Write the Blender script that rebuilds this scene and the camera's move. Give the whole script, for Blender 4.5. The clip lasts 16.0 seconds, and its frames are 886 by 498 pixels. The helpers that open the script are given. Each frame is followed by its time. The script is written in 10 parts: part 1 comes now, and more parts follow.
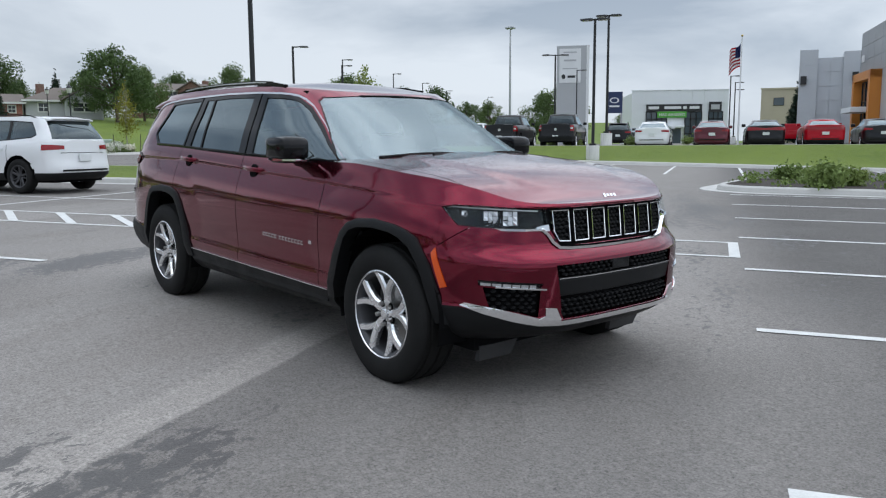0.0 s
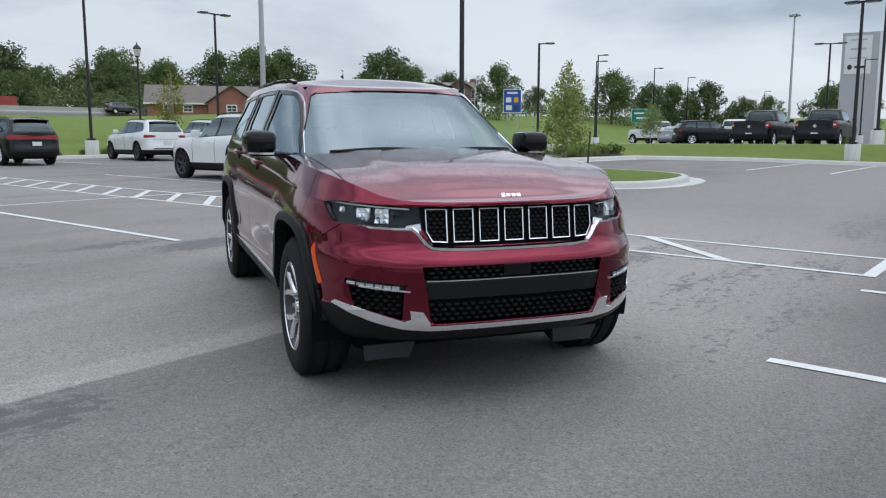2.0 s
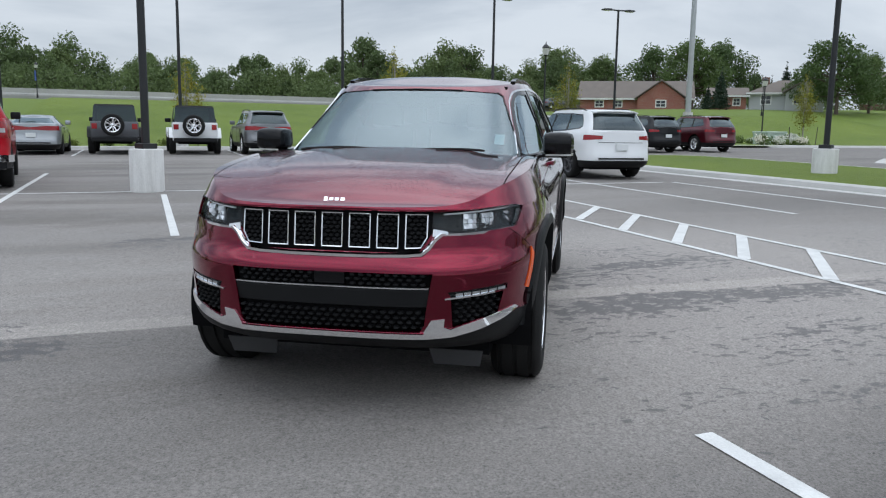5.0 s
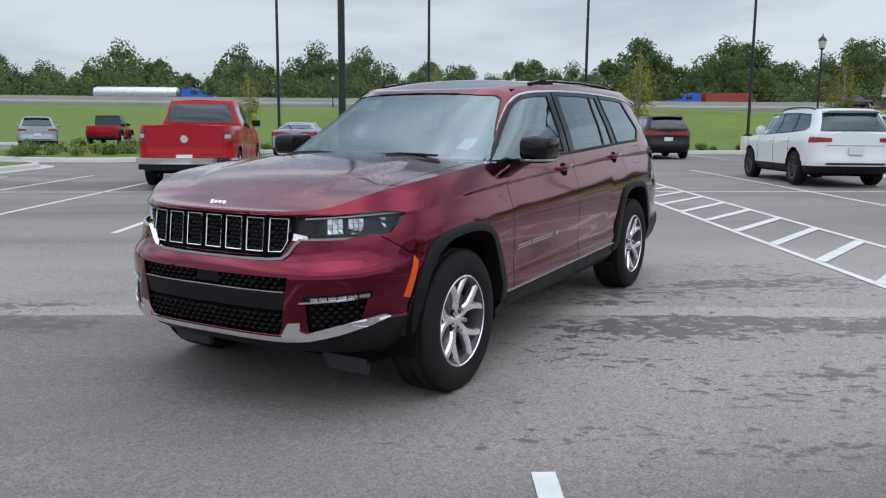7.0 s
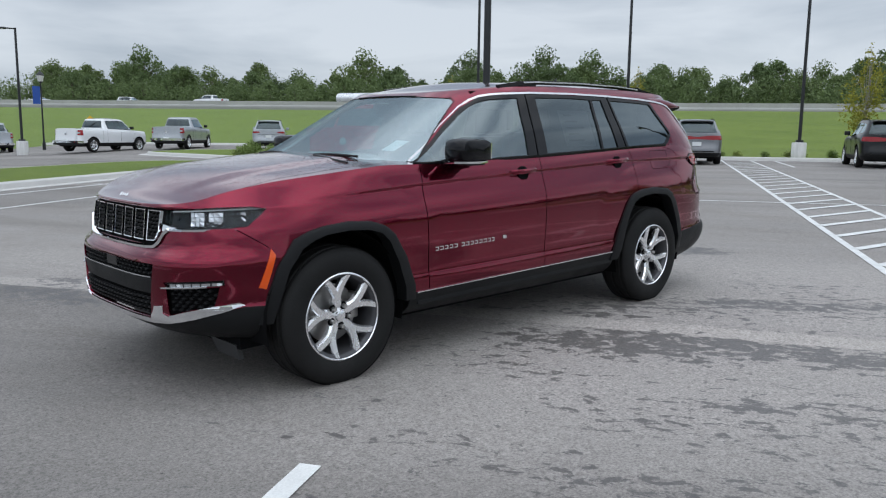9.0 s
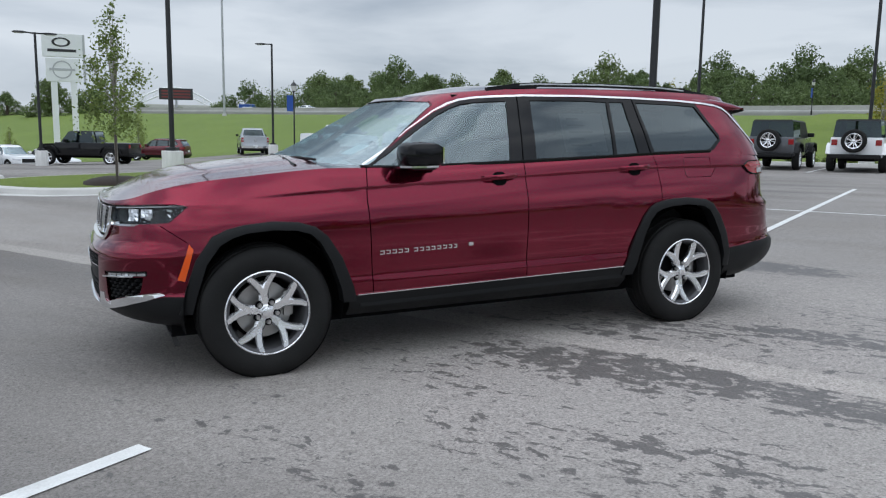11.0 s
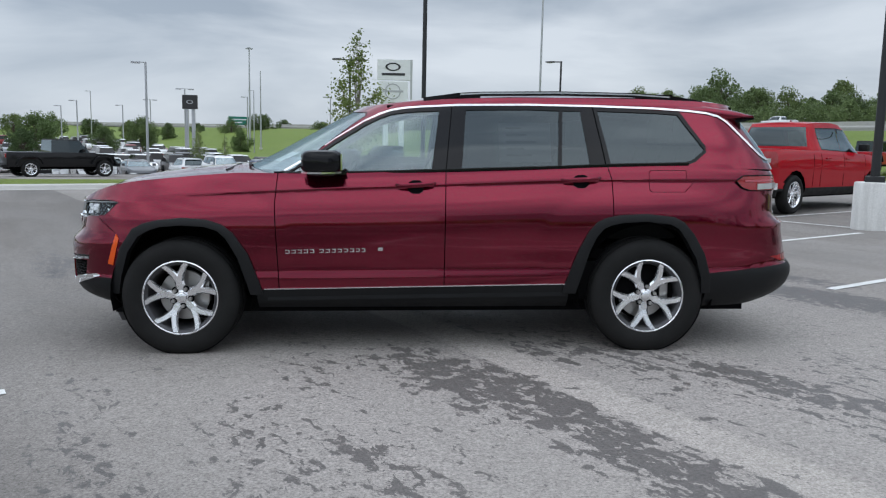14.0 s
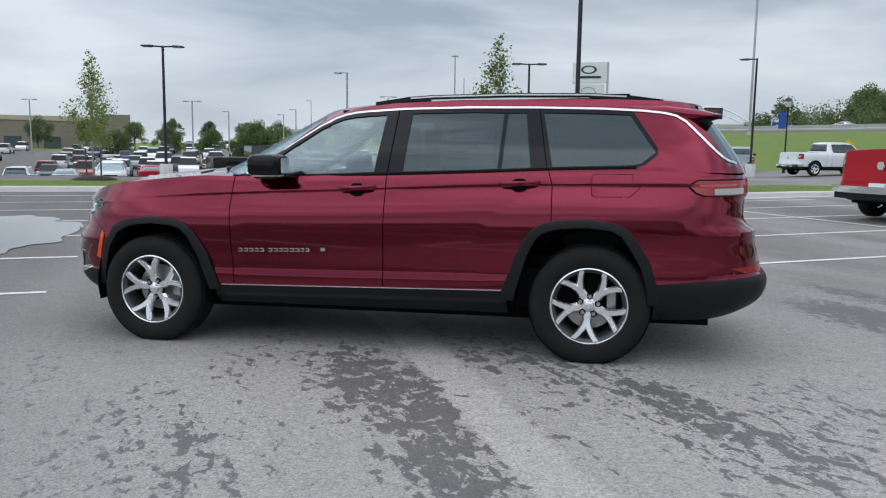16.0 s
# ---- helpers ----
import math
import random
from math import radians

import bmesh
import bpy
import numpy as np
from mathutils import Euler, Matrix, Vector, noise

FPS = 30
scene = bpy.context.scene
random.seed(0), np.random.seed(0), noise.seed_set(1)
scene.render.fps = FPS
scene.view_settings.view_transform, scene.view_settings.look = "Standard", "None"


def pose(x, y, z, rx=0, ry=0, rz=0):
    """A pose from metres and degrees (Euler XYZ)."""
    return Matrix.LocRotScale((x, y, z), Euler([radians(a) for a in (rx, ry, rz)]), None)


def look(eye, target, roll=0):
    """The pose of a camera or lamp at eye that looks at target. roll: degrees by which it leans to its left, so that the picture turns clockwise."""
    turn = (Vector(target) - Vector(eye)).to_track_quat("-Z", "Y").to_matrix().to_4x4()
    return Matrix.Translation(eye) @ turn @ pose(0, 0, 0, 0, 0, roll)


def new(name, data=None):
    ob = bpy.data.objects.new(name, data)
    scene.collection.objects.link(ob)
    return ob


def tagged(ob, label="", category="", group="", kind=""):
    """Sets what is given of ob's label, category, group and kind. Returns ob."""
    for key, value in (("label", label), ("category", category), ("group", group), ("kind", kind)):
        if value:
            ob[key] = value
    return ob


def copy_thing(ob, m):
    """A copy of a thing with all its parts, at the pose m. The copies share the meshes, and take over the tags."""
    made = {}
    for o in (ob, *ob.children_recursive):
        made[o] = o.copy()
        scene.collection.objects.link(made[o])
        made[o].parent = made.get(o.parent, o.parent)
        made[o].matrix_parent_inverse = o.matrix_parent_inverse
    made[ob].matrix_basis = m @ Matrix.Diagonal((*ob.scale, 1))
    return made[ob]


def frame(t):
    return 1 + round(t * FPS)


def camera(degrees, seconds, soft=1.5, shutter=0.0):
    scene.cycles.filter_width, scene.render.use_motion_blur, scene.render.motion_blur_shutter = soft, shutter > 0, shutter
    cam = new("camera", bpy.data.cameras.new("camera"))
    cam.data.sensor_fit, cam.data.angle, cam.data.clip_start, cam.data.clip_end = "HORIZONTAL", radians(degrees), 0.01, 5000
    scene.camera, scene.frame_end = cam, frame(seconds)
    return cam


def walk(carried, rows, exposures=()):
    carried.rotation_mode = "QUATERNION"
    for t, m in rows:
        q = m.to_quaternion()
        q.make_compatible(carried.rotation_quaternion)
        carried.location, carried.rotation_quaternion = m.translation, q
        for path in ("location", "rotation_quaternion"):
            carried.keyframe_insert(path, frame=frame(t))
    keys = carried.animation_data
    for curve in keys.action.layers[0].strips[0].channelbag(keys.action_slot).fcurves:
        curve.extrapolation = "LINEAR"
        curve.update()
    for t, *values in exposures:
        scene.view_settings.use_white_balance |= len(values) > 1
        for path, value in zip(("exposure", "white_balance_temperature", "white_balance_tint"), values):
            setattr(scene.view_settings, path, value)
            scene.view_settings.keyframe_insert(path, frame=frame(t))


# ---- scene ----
cam = camera(58.51, 16.0, 1.2)
PATH = [
    (0, 5.024, -3.448, 1.331, 82.33, 0.36, 49.67),
    (0.5, 5.309, -3.086, 1.328, 82.28, 0.38, 54.29),
    (1, 5.522, -2.636, 1.317, 82.31, 0.33, 59.14),
    (1.5, 5.760, -2.204, 1.315, 82.26, 0.15, 64.02),
    (2, 5.900, -1.731, 1.317, 82.14, -0.04, 68.93),
    (2.5, 6.033, -1.271, 1.322, 81.98, -0.26, 73.98),
    (3, 6.111, -0.804, 1.340, 81.81, -0.47, 79.09),
    (3.5, 6.128, -0.319, 1.331, 81.73, -0.70, 84.22),
    (4, 6.120, 0.171, 1.352, 81.65, -0.82, 89.47),
    (4.5, 6.031, 0.673, 1.361, 81.62, -0.87, 94.72),
    (5, 5.937, 1.155, 1.371, 81.53, -0.87, 100.08),
    (7.5, 4.943, 3.349, 1.401, 81.67, -0.43, 124.37),
    (8, 4.690, 3.755, 1.402, 81.78, -0.57, 128.42),
    (10.5, 2.972, 5.177, 1.415, 81.61, -0.80, 149.97),
    (11, 2.578, 5.383, 1.421, 81.81, -0.86, 154.40),
    (11.5, 2.179, 5.558, 1.417, 82.02, -0.91, 158.46),
    (12, 1.782, 5.733, 1.426, 82.19, -1.06, 162.50),
    (12.5, 1.371, 5.840, 1.418, 82.35, -1.16, 166.32),
    (13, 0.963, 5.959, 1.404, 82.47, -1.25, 170.04),
    (13.5, 0.519, 6.021, 1.400, 82.54, -1.26, 173.80),
    (14, 0.082, 6.116, 1.419, 82.57, -1.19, 177.45),
    (14.5, -0.344, 6.151, 1.431, 82.61, -1.10, 181.08),
    (15, -0.789, 6.120, 1.432, 82.63, -1.05, 184.77),
    (15.5, -1.229, 6.096, 1.440, 82.61, -0.97, 188.53),
    (16, -1.670, 5.993, 1.445, 82.61, -0.83, 192.27),
]
walk(cam, [(t, pose(x, y, z, rx, ry, rz)) for t, x, y, z, rx, ry, rz in PATH])

# ---- daylight: a high overcast with soft cloud, and a weak broad sun ----
world = bpy.data.worlds.new("sky")
scene.world = world
world.use_nodes = True
wt = world.node_tree
wt.nodes.clear()


def wnode(kind, **values):
    n = wt.nodes.new(kind)
    for key, value in values.items():
        n.inputs[key].default_value = value
    return n


w_out = wt.nodes.new("ShaderNodeOutputWorld")
w_sky = wt.nodes.new("ShaderNodeTexSky")
w_sky.sky_type = "NISHITA"
w_sky.sun_disc = False
w_sky.sun_elevation = radians(52)
w_sky.sun_rotation = radians(60)
w_bg_sky = wnode("ShaderNodeBackground", Strength=0.06)
wt.links.new(w_sky.outputs[0], w_bg_sky.inputs["Color"])
w_co = wt.nodes.new("ShaderNodeTexCoord")
w_map = wt.nodes.new("ShaderNodeMapping")
w_map.inputs["Scale"].default_value = (1.0, 1.0, 4.2)
w_map.inputs["Location"].default_value = (2.6, 0.4, 1.1)
wt.links.new(w_co.outputs["Generated"], w_map.inputs["Vector"])
w_noise = wnode("ShaderNodeTexNoise", Scale=2.1, Detail=7.0, Roughness=0.52, Distortion=0.35)
wt.links.new(w_map.outputs[0], w_noise.inputs["Vector"])
w_ramp = wt.nodes.new("ShaderNodeValToRGB")
w_ramp.color_ramp.elements[0].position = 0.39
w_ramp.color_ramp.elements[0].color = (0.294, 0.36, 0.45, 1)
w_ramp.color_ramp.elements[1].position = 0.63
w_ramp.color_ramp.elements[1].color = (0.660, 0.722, 0.80, 1)
wt.links.new(w_noise.outputs["Fac"], w_ramp.inputs[0])
# the cloud deck pales towards the horizon
w_sep = wt.nodes.new("ShaderNodeSeparateXYZ")
wt.links.new(w_co.outputs["Generated"], w_sep.inputs[0])
w_hor = wt.nodes.new("ShaderNodeMapRange")
w_hor.inputs["From Min"].default_value = 0.0
w_hor.inputs["From Max"].default_value = 0.22
w_hor.inputs["To Min"].default_value = 0.45
w_hor.inputs["To Max"].default_value = 0.0
wt.links.new(w_sep.outputs["Z"], w_hor.inputs["Value"])
w_pale = wt.nodes.new("ShaderNodeMixRGB")
w_pale.inputs["Color2"].default_value = (0.72, 0.778, 0.845, 1)
wt.links.new(w_hor.outputs[0], w_pale.inputs["Fac"])
wt.links.new(w_ramp.outputs[0], w_pale.inputs["Color1"])
# an overcast sky is brighter overhead than near the horizon
w_zen = wt.nodes.new("ShaderNodeMapRange")
w_zen.inputs["From Min"].default_value = 0.18
w_zen.inputs["From Max"].default_value = 0.9
w_zen.inputs["To Min"].default_value = 0.94
w_zen.inputs["To Max"].default_value = 2.15
wt.links.new(w_sep.outputs["Z"], w_zen.inputs["Value"])
w_bg_cloud = wt.nodes.new("ShaderNodeBackground")
wt.links.new(w_pale.outputs[0], w_bg_cloud.inputs["Color"])
# and brighter on the sun's side than away from it
w_side = wt.nodes.new("ShaderNodeVectorMath")
w_side.operation = "DOT_PRODUCT"
w_side.inputs[1].default_value = (0.095, 0.095, 0.0)
wt.links.new(w_co.outputs["Generated"], w_side.inputs[0])
w_lift = wnode("ShaderNodeMath")
w_lift.operation = "ADD"
w_lift.inputs[1].default_value = 1.0
wt.links.new(w_side.outputs["Value"], w_lift.inputs[0])
w_gain = wnode("ShaderNodeMath")
w_gain.operation = "MULTIPLY"
wt.links.new(w_zen.outputs[0], w_gain.inputs[0])
wt.links.new(w_lift.outputs[0], w_gain.inputs[1])
wt.links.new(w_gain.outputs[0], w_bg_cloud.inputs["Strength"])
w_mix = wnode("ShaderNodeMixShader", Fac=0.9)
wt.links.new(w_bg_sky.outputs[0], w_mix.inputs[1])
wt.links.new(w_bg_cloud.outputs[0], w_mix.inputs[2])
wt.links.new(w_mix.outputs[0], w_out.inputs["Surface"])

sun_data = bpy.data.lights.new("sun", "SUN")
sun_data.energy = 0.55
sun_data.angle = radians(120)
sun_data.color = (1.0, 0.97, 0.93)
sun = new("sun", sun_data)
sun.matrix_world = look((0, 0, 60), (-12, -12, 0))
scene.view_settings.exposure = 0.34

# ---- ground plan ----
# the stalls run along a grid turned against the parked car: u along the rows, v along the stall lines
UX, UY, VX, VY = 0.51, -0.86, 0.86, 0.51


def plan(u, v):
    return (u * UX + v * VX, u * UY + v * VY)


def unplan(x, y):
    return (x * UX + y * UY, x * VX + y * VY)


def smooth(a, b, x):
    t = min(1.0, max(0.0, (x - a) / (b - a)))
    return t * t * (3 - 2 * t)


def lot_z(x, y):
    """The height of the paved lot: it climbs a little to the west and falls to the south."""
    z = 0.8 * (1 - math.exp(-min(70.0, max(0.0, 4.0 - x)) / 45.0)) - 0.022
    south = min(45.0, max(0.0, -y - 19.0))
    z -= 0.021 * south * smooth(-22, 0, x)
    z -= 0.010 * min(20.0, max(0.0, x - 3.0)) * smooth(-12, -26, y)
    z -= (0.75 + 0.75 * smooth(-2, 16, x * VX + y * VY)) * smooth(43.5, 52, x * UX + y * UY) * smooth(-40, -28, x * VX + y * VY)
    z += 0.022 * min(100.0, max(0.0, x * UX + y * UY - 54.0)) * smooth(-60, -30, x * VX + y * VY)
    z -= 0.014 * min(18.0, max(-12.0, x * VX + y * VY)) * smooth(10, 30, -x * UX - y * UY)
    return z


# the highway's line, in the stall grid, with its height
HIGHWAY = [(-420, -190, 6.6), (-150, -150, 6.2), (-78, -123, 5.4), (-40, -111, 4.8), (40, -110, 4.9), (100, -112, 5.2), (180, -112, 5.8), (300, -95, 7.0), (460, -60, 9.0)]


def highway_near(u, v):
    """Distance to the highway's line, and its height there."""
    best = (1e9, 0.0)
    for (u0, v0, h0), (u1, v1, h1) in zip(HIGHWAY, HIGHWAY[1:]):
        du, dv = u1 - u0, v1 - v0
        t = max(0.0, min(1.0, ((u - u0) * du + (v - v0) * dv) / (du * du + dv * dv)))
        d = math.hypot(u - u0 - t * du, v - v0 - t * dv)
        if d < best[0]:
            best = (d, h0 + (h1 - h0) * t)
    return best


def ground_z(x, y):
    """Lot height, the lawn bank up to the northern lot, and the embankment that carries the highway."""
    u, v = unplan(x, y)
    z = lot_z(x, y)
    if -u > 31:
        z += (0.98 - z) * smooth(32, 37.6, -u) * smooth(-32, -22, v)
    if v < -30:
        d, h = highway_near(u, v)
        z += (h - 0.35 - z) * smooth(62, 9, d)
        # the western meadow climbs to the street of houses
        z += max(0.0, 4.9 + 0.02 * (-u - 60.0) - z) * smooth(42, 92, -v) * smooth(46, 64, -u)
    return z


# ---- mesh helpers ----
def mesh_from(bm, name, material, smooth_angle=None):
    me = bpy.data.meshes.new(name)
    bm.normal_update()
    bm.to_mesh(me)
    bm.free()
    for m in material if isinstance(material, (list, tuple)) else [material]:
        me.materials.append(m)
    if smooth_angle is not None:
        me.shade_smooth()
        me.set_sharp_from_angle(angle=radians(smooth_angle))
    return me


def part(name, bm, material, parent=None, label="", soft=None):
    """Links a bmesh as one mesh object, under its thing where there is one."""
    ob = new(name, mesh_from(bm, name, material, soft))
    if parent is not None:
        ob.parent = parent
    if label:
        ob["label"] = label
    return ob


def part_each(name, bm, material, parent, label="", soft=None):
    """As part(), but every loose piece of the mesh becomes an object of its own; gives the largest."""
    left, pieces = set(bm.faces), []
    while left:
        f = left.pop()
        stack, piece = [f], [f]
        while stack:
            for e in stack.pop().edges:
                for g in e.link_faces:
                    if g in left:
                        left.discard(g)
                        stack.append(g)
                        piece.append(g)
        pieces.append(piece)
    pieces.sort(key=len, reverse=True)
    obs = []
    for piece in pieces:
        nb = bmesh.new()
        at = {}
        for f in piece:
            for v in f.verts:
                if v not in at:
                    at[v] = nb.verts.new(v.co)
            nb.faces.new([at[v] for v in f.verts])
        obs.append(part(name, nb, material, parent, label if piece is pieces[0] else "", soft))
    bm.free()
    return obs[0]


def shared(name, me, parent, m):
    """One more object on a mesh that is there already."""
    ob = new(name, me)
    ob.parent = parent
    ob.matrix_basis = m
    return ob


def thing(name, x, y, z, rz, label, category, group="", kind=""):
    ob = new(name)
    ob.matrix_basis = pose(x, y, z, 0, 0, rz)
    return tagged(ob, label, category, group, kind)


def box(bm, x0, x1, y0, y1, z0, z1, bevel=0.0):
    vs = bmesh.ops.create_cube(bm, size=1.0, matrix=Matrix.LocRotScale(((x0 + x1) / 2, (y0 + y1) / 2, (z0 + z1) / 2), None, (x1 - x0, y1 - y0, z1 - z0)))["verts"]
    if bevel > 0:
        es = list({e for v in vs for e in v.link_edges})
        bmesh.ops.bevel(bm, geom=es, offset=bevel, segments=2, profile=0.6, affect="EDGES")
    return vs


def tube(bm, a, b, r0, r1=None, seg=12, caps=True):
    a, b = Vector(a), Vector(b)
    d = b - a
    m = Matrix.Translation((a + b) / 2) @ d.to_track_quat("Z", "Y").to_matrix().to_4x4()
    return bmesh.ops.create_cone(bm, cap_ends=caps, segments=seg, radius1=r0, radius2=r0 if r1 is None else r1, depth=d.length, matrix=m)["verts"]


def loft(bm, rings, closed=True, cap=True):
    """Skins rings of points, each a list of the same length."""
    rows = [[bm.verts.new(p) for p in ring] for ring in rings]
    n = len(rows[0])
    for a, b in zip(rows, rows[1:]):
        for k in range(n if closed else n - 1):
            l = (k + 1) % n
            q = [a[k], a[l], b[l], b[k]]
            q = [v for i, v in enumerate(q) if (v.co - q[i - 1].co).length > 1e-7]
            if len(q) >= 3:
                bm.faces.new(q)
    if cap and closed:
        bm.faces.new(rows[0][::-1])
        bm.faces.new(rows[-1])
    return rows


def bar(bm, points, w, h, up=(0, 0, 1)):
    """A rectangular bar swept along points; w sideways, h along up."""
    pts = [Vector(p) for p in points]
    up = Vector(up)
    rings = []
    for i, p in enumerate(pts):
        d = (pts[min(i + 1, len(pts) - 1)] - pts[max(i - 1, 0)]).normalized()
        side = d.cross(up).normalized()
        top = side.cross(d).normalized()
        rings.append([p + side * w / 2 + top * h / 2, p - side * w / 2 + top * h / 2, p - side * w / 2 - top * h / 2, p + side * w / 2 - top * h / 2])
    return loft(bm, rings)


def rod(bm, points, r, seg=8):
    pts = [Vector(p) for p in points]
    rings = []
    ref = Vector((0, 0, 1))
    for i, p in enumerate(pts):
        d = (pts[min(i + 1, len(pts) - 1)] - pts[max(i - 1, 0)]).normalized()
        if abs(d.dot(ref)) > 0.95:
            ref = Vector((1, 0, 0))
        side = d.cross(ref).normalized()
        top = side.cross(d).normalized()
        rr = r[i] if isinstance(r, (list, tuple)) else r
        rings.append([p + rr * (math.cos(2 * math.pi * k / seg) * side + math.sin(2 * math.pi * k / seg) * top) for k in range(seg)])
    return loft(bm, rings)


def drape(name, u0, u1, v0, v1, step, lift, material, z_of=None):
    """A sheet over the ground between lines of the stall grid."""
    nu, nv = max(1, round((u1 - u0) / step)), max(1, round((v1 - v0) / step))
    f = z_of or ground_z
    verts, faces = [], []
    for i in range(nu + 1):
        for j in range(nv + 1):
            x, y = plan(u0 + (u1 - u0) * i / nu, v0 + (v1 - v0) * j / nv)
            verts.append((x, y, f(x, y) + lift))
    for i in range(nu):
        for j in range(nv):
            a = i * (nv + 1) + j
            faces.append((a, a + nv + 1, a + nv + 2, a + 1))
    me = bpy.data.meshes.new(name)
    me.from_pydata(verts, [], faces)
    me.materials.append(material)
    if me.polygons[0].normal.z < 0:
        me.flip_normals()
    me.shade_smooth()
    return new(name, me)

# ---- materials ----
def material(name, colour, rough=0.5, metal=0.0, coat=0.0, spec=0.5):
    m = bpy.data.materials.new(name)
    m.use_nodes = True
    b = m.node_tree.nodes["Principled BSDF"]
    b.inputs["Base Color"].default_value = (*colour, 1)
    b.inputs["Roughness"].default_value = rough
    b.inputs["Metallic"].default_value = metal
    b.inputs["Coat Weight"].default_value = coat
    b.inputs["Coat Roughness"].default_value = 0.03
    b.inputs["Specular IOR Level"].default_value = spec
    m.diffuse_color = (*colour, 1)
    return m


def nodes(m):
    t = m.node_tree
    return t, t.nodes["Principled BSDF"]


def coords(t, scale=(1, 1, 1), world=True):
    """World-size coordinates: the place of the surface in metres, or in the object's own metres."""
    if world:
        n = t.nodes.new("ShaderNodeNewGeometry")
        out = n.outputs["Position"]
    else:
        n = t.nodes.new("ShaderNodeTexCoord")
        out = n.outputs["Object"]
    mp = t.nodes.new("ShaderNodeMapping")
    mp.inputs["Scale"].default_value = scale
    t.links.new(out, mp.inputs["Vector"])
    return mp.outputs[0]


def tex_noise(t, vec, scale, detail=4.0, rough=0.55, distortion=0.0):
    n = t.nodes.new("ShaderNodeTexNoise")
    n.inputs["Scale"].default_value = scale
    n.inputs["Detail"].default_value = detail
    n.inputs["Roughness"].default_value = rough
    n.inputs["Distortion"].default_value = distortion
    t.links.new(vec, n.inputs["Vector"])
    return n.outputs["Fac"]


def ramp(t, fac, stops):
    n = t.nodes.new("ShaderNodeValToRGB")
    r = n.color_ramp
    while len(r.elements) < len(stops):
        r.elements.new(0.5)
    for e, (p, c) in zip(r.elements, stops):
        e.position = p
        e.color = (*c, 1) if len(c) == 3 else c
    t.links.new(fac, n.inputs[0])
    return n.outputs[0]


def grey(v):
    return (v, v, v)


def mix(t, fac, a, b, mode="MIX"):
    n = t.nodes.new("ShaderNodeMixRGB")
    n.blend_type = mode
    for sock, val in (("Fac", fac), ("Color1", a), ("Color2", b)):
        if isinstance(val, (int, float)):
            n.inputs[sock].default_value = val
        elif isinstance(val, tuple):
            n.inputs[sock].default_value = (*val, 1)
        else:
            t.links.new(val, n.inputs[sock])
    return n.outputs[0]


def maths(t, op, a, b=0.0):
    n = t.nodes.new("ShaderNodeMath")
    n.operation = op
    for i, val in enumerate((a, b)):
        if isinstance(val, (int, float)):
            n.inputs[i].default_value = val
        else:
            t.links.new(val, n.inputs[i])
    return n.outputs[0]


def bump(t, b, height, strength=0.3, distance=0.01):
    n = t.nodes.new("ShaderNodeBump")
    n.inputs["Strength"].default_value = strength
    n.inputs["Distance"].default_value = distance
    t.links.new(height, n.inputs["Height"])
    t.links.new(n.outputs[0], b.inputs["Normal"])


def varied(name, colour, rough=0.6, spread=0.15, scale=3.0, grain=60.0, metal=0.0, bump_strength=0.15, world=True, spec=0.5):
    """A plain material with drift at two scales."""
    m = material(name, colour, rough, metal, spec=spec)
    t, b = nodes(m)
    co = coords(t, world=world)
    big = tex_noise(t, co, scale, 5)
    fine = tex_noise(t, co, grain, 3)
    lo = tuple(c * (1 - spread) for c in colour)
    hi = tuple(min(1, c * (1 + spread)) for c in colour)
    col = mix(t, 0.4, ramp(t, big, [(0.3, lo), (0.7, hi)]), ramp(t, fine, [(0.3, lo), (0.7, hi)]))
    t.links.new(col, b.inputs["Base Color"])
    t.links.new(ramp(t, big, [(0.3, grey(max(0, rough - 0.08))), (0.7, grey(min(1, rough + 0.08)))]), b.inputs["Roughness"])
    bump(t, b, fine, bump_strength, 0.004)
    return m


# where rain still stands in the asphalt: u, v, half lengths, how wet
PATCHES = [(-1.25, 0.55, 1.0, 0.32, 1.7), (-1.35, -0.2, 0.6, 0.18, 1.6), (-2.5, -0.9, 0.9, 0.3, 1.6), (-1.4, -3.7, 1.6, 0.55, 2.0), (-0.2, -4.4, 1.2, 0.35, 1.7), (3.1, 0.25, 0.9, 0.7, 1.8), (1.7, -3.7, 1.3, 0.6, 1.5), (-8.4, 2.4, 3.2, 1.2, 1.9), (-12.3, 1.8, 1.8, 0.6, 1.8), (-5.3, 3.5, 1.2, 0.5, 1.7), (5.2, 2.0, 2.0, 0.5, 1.5)]


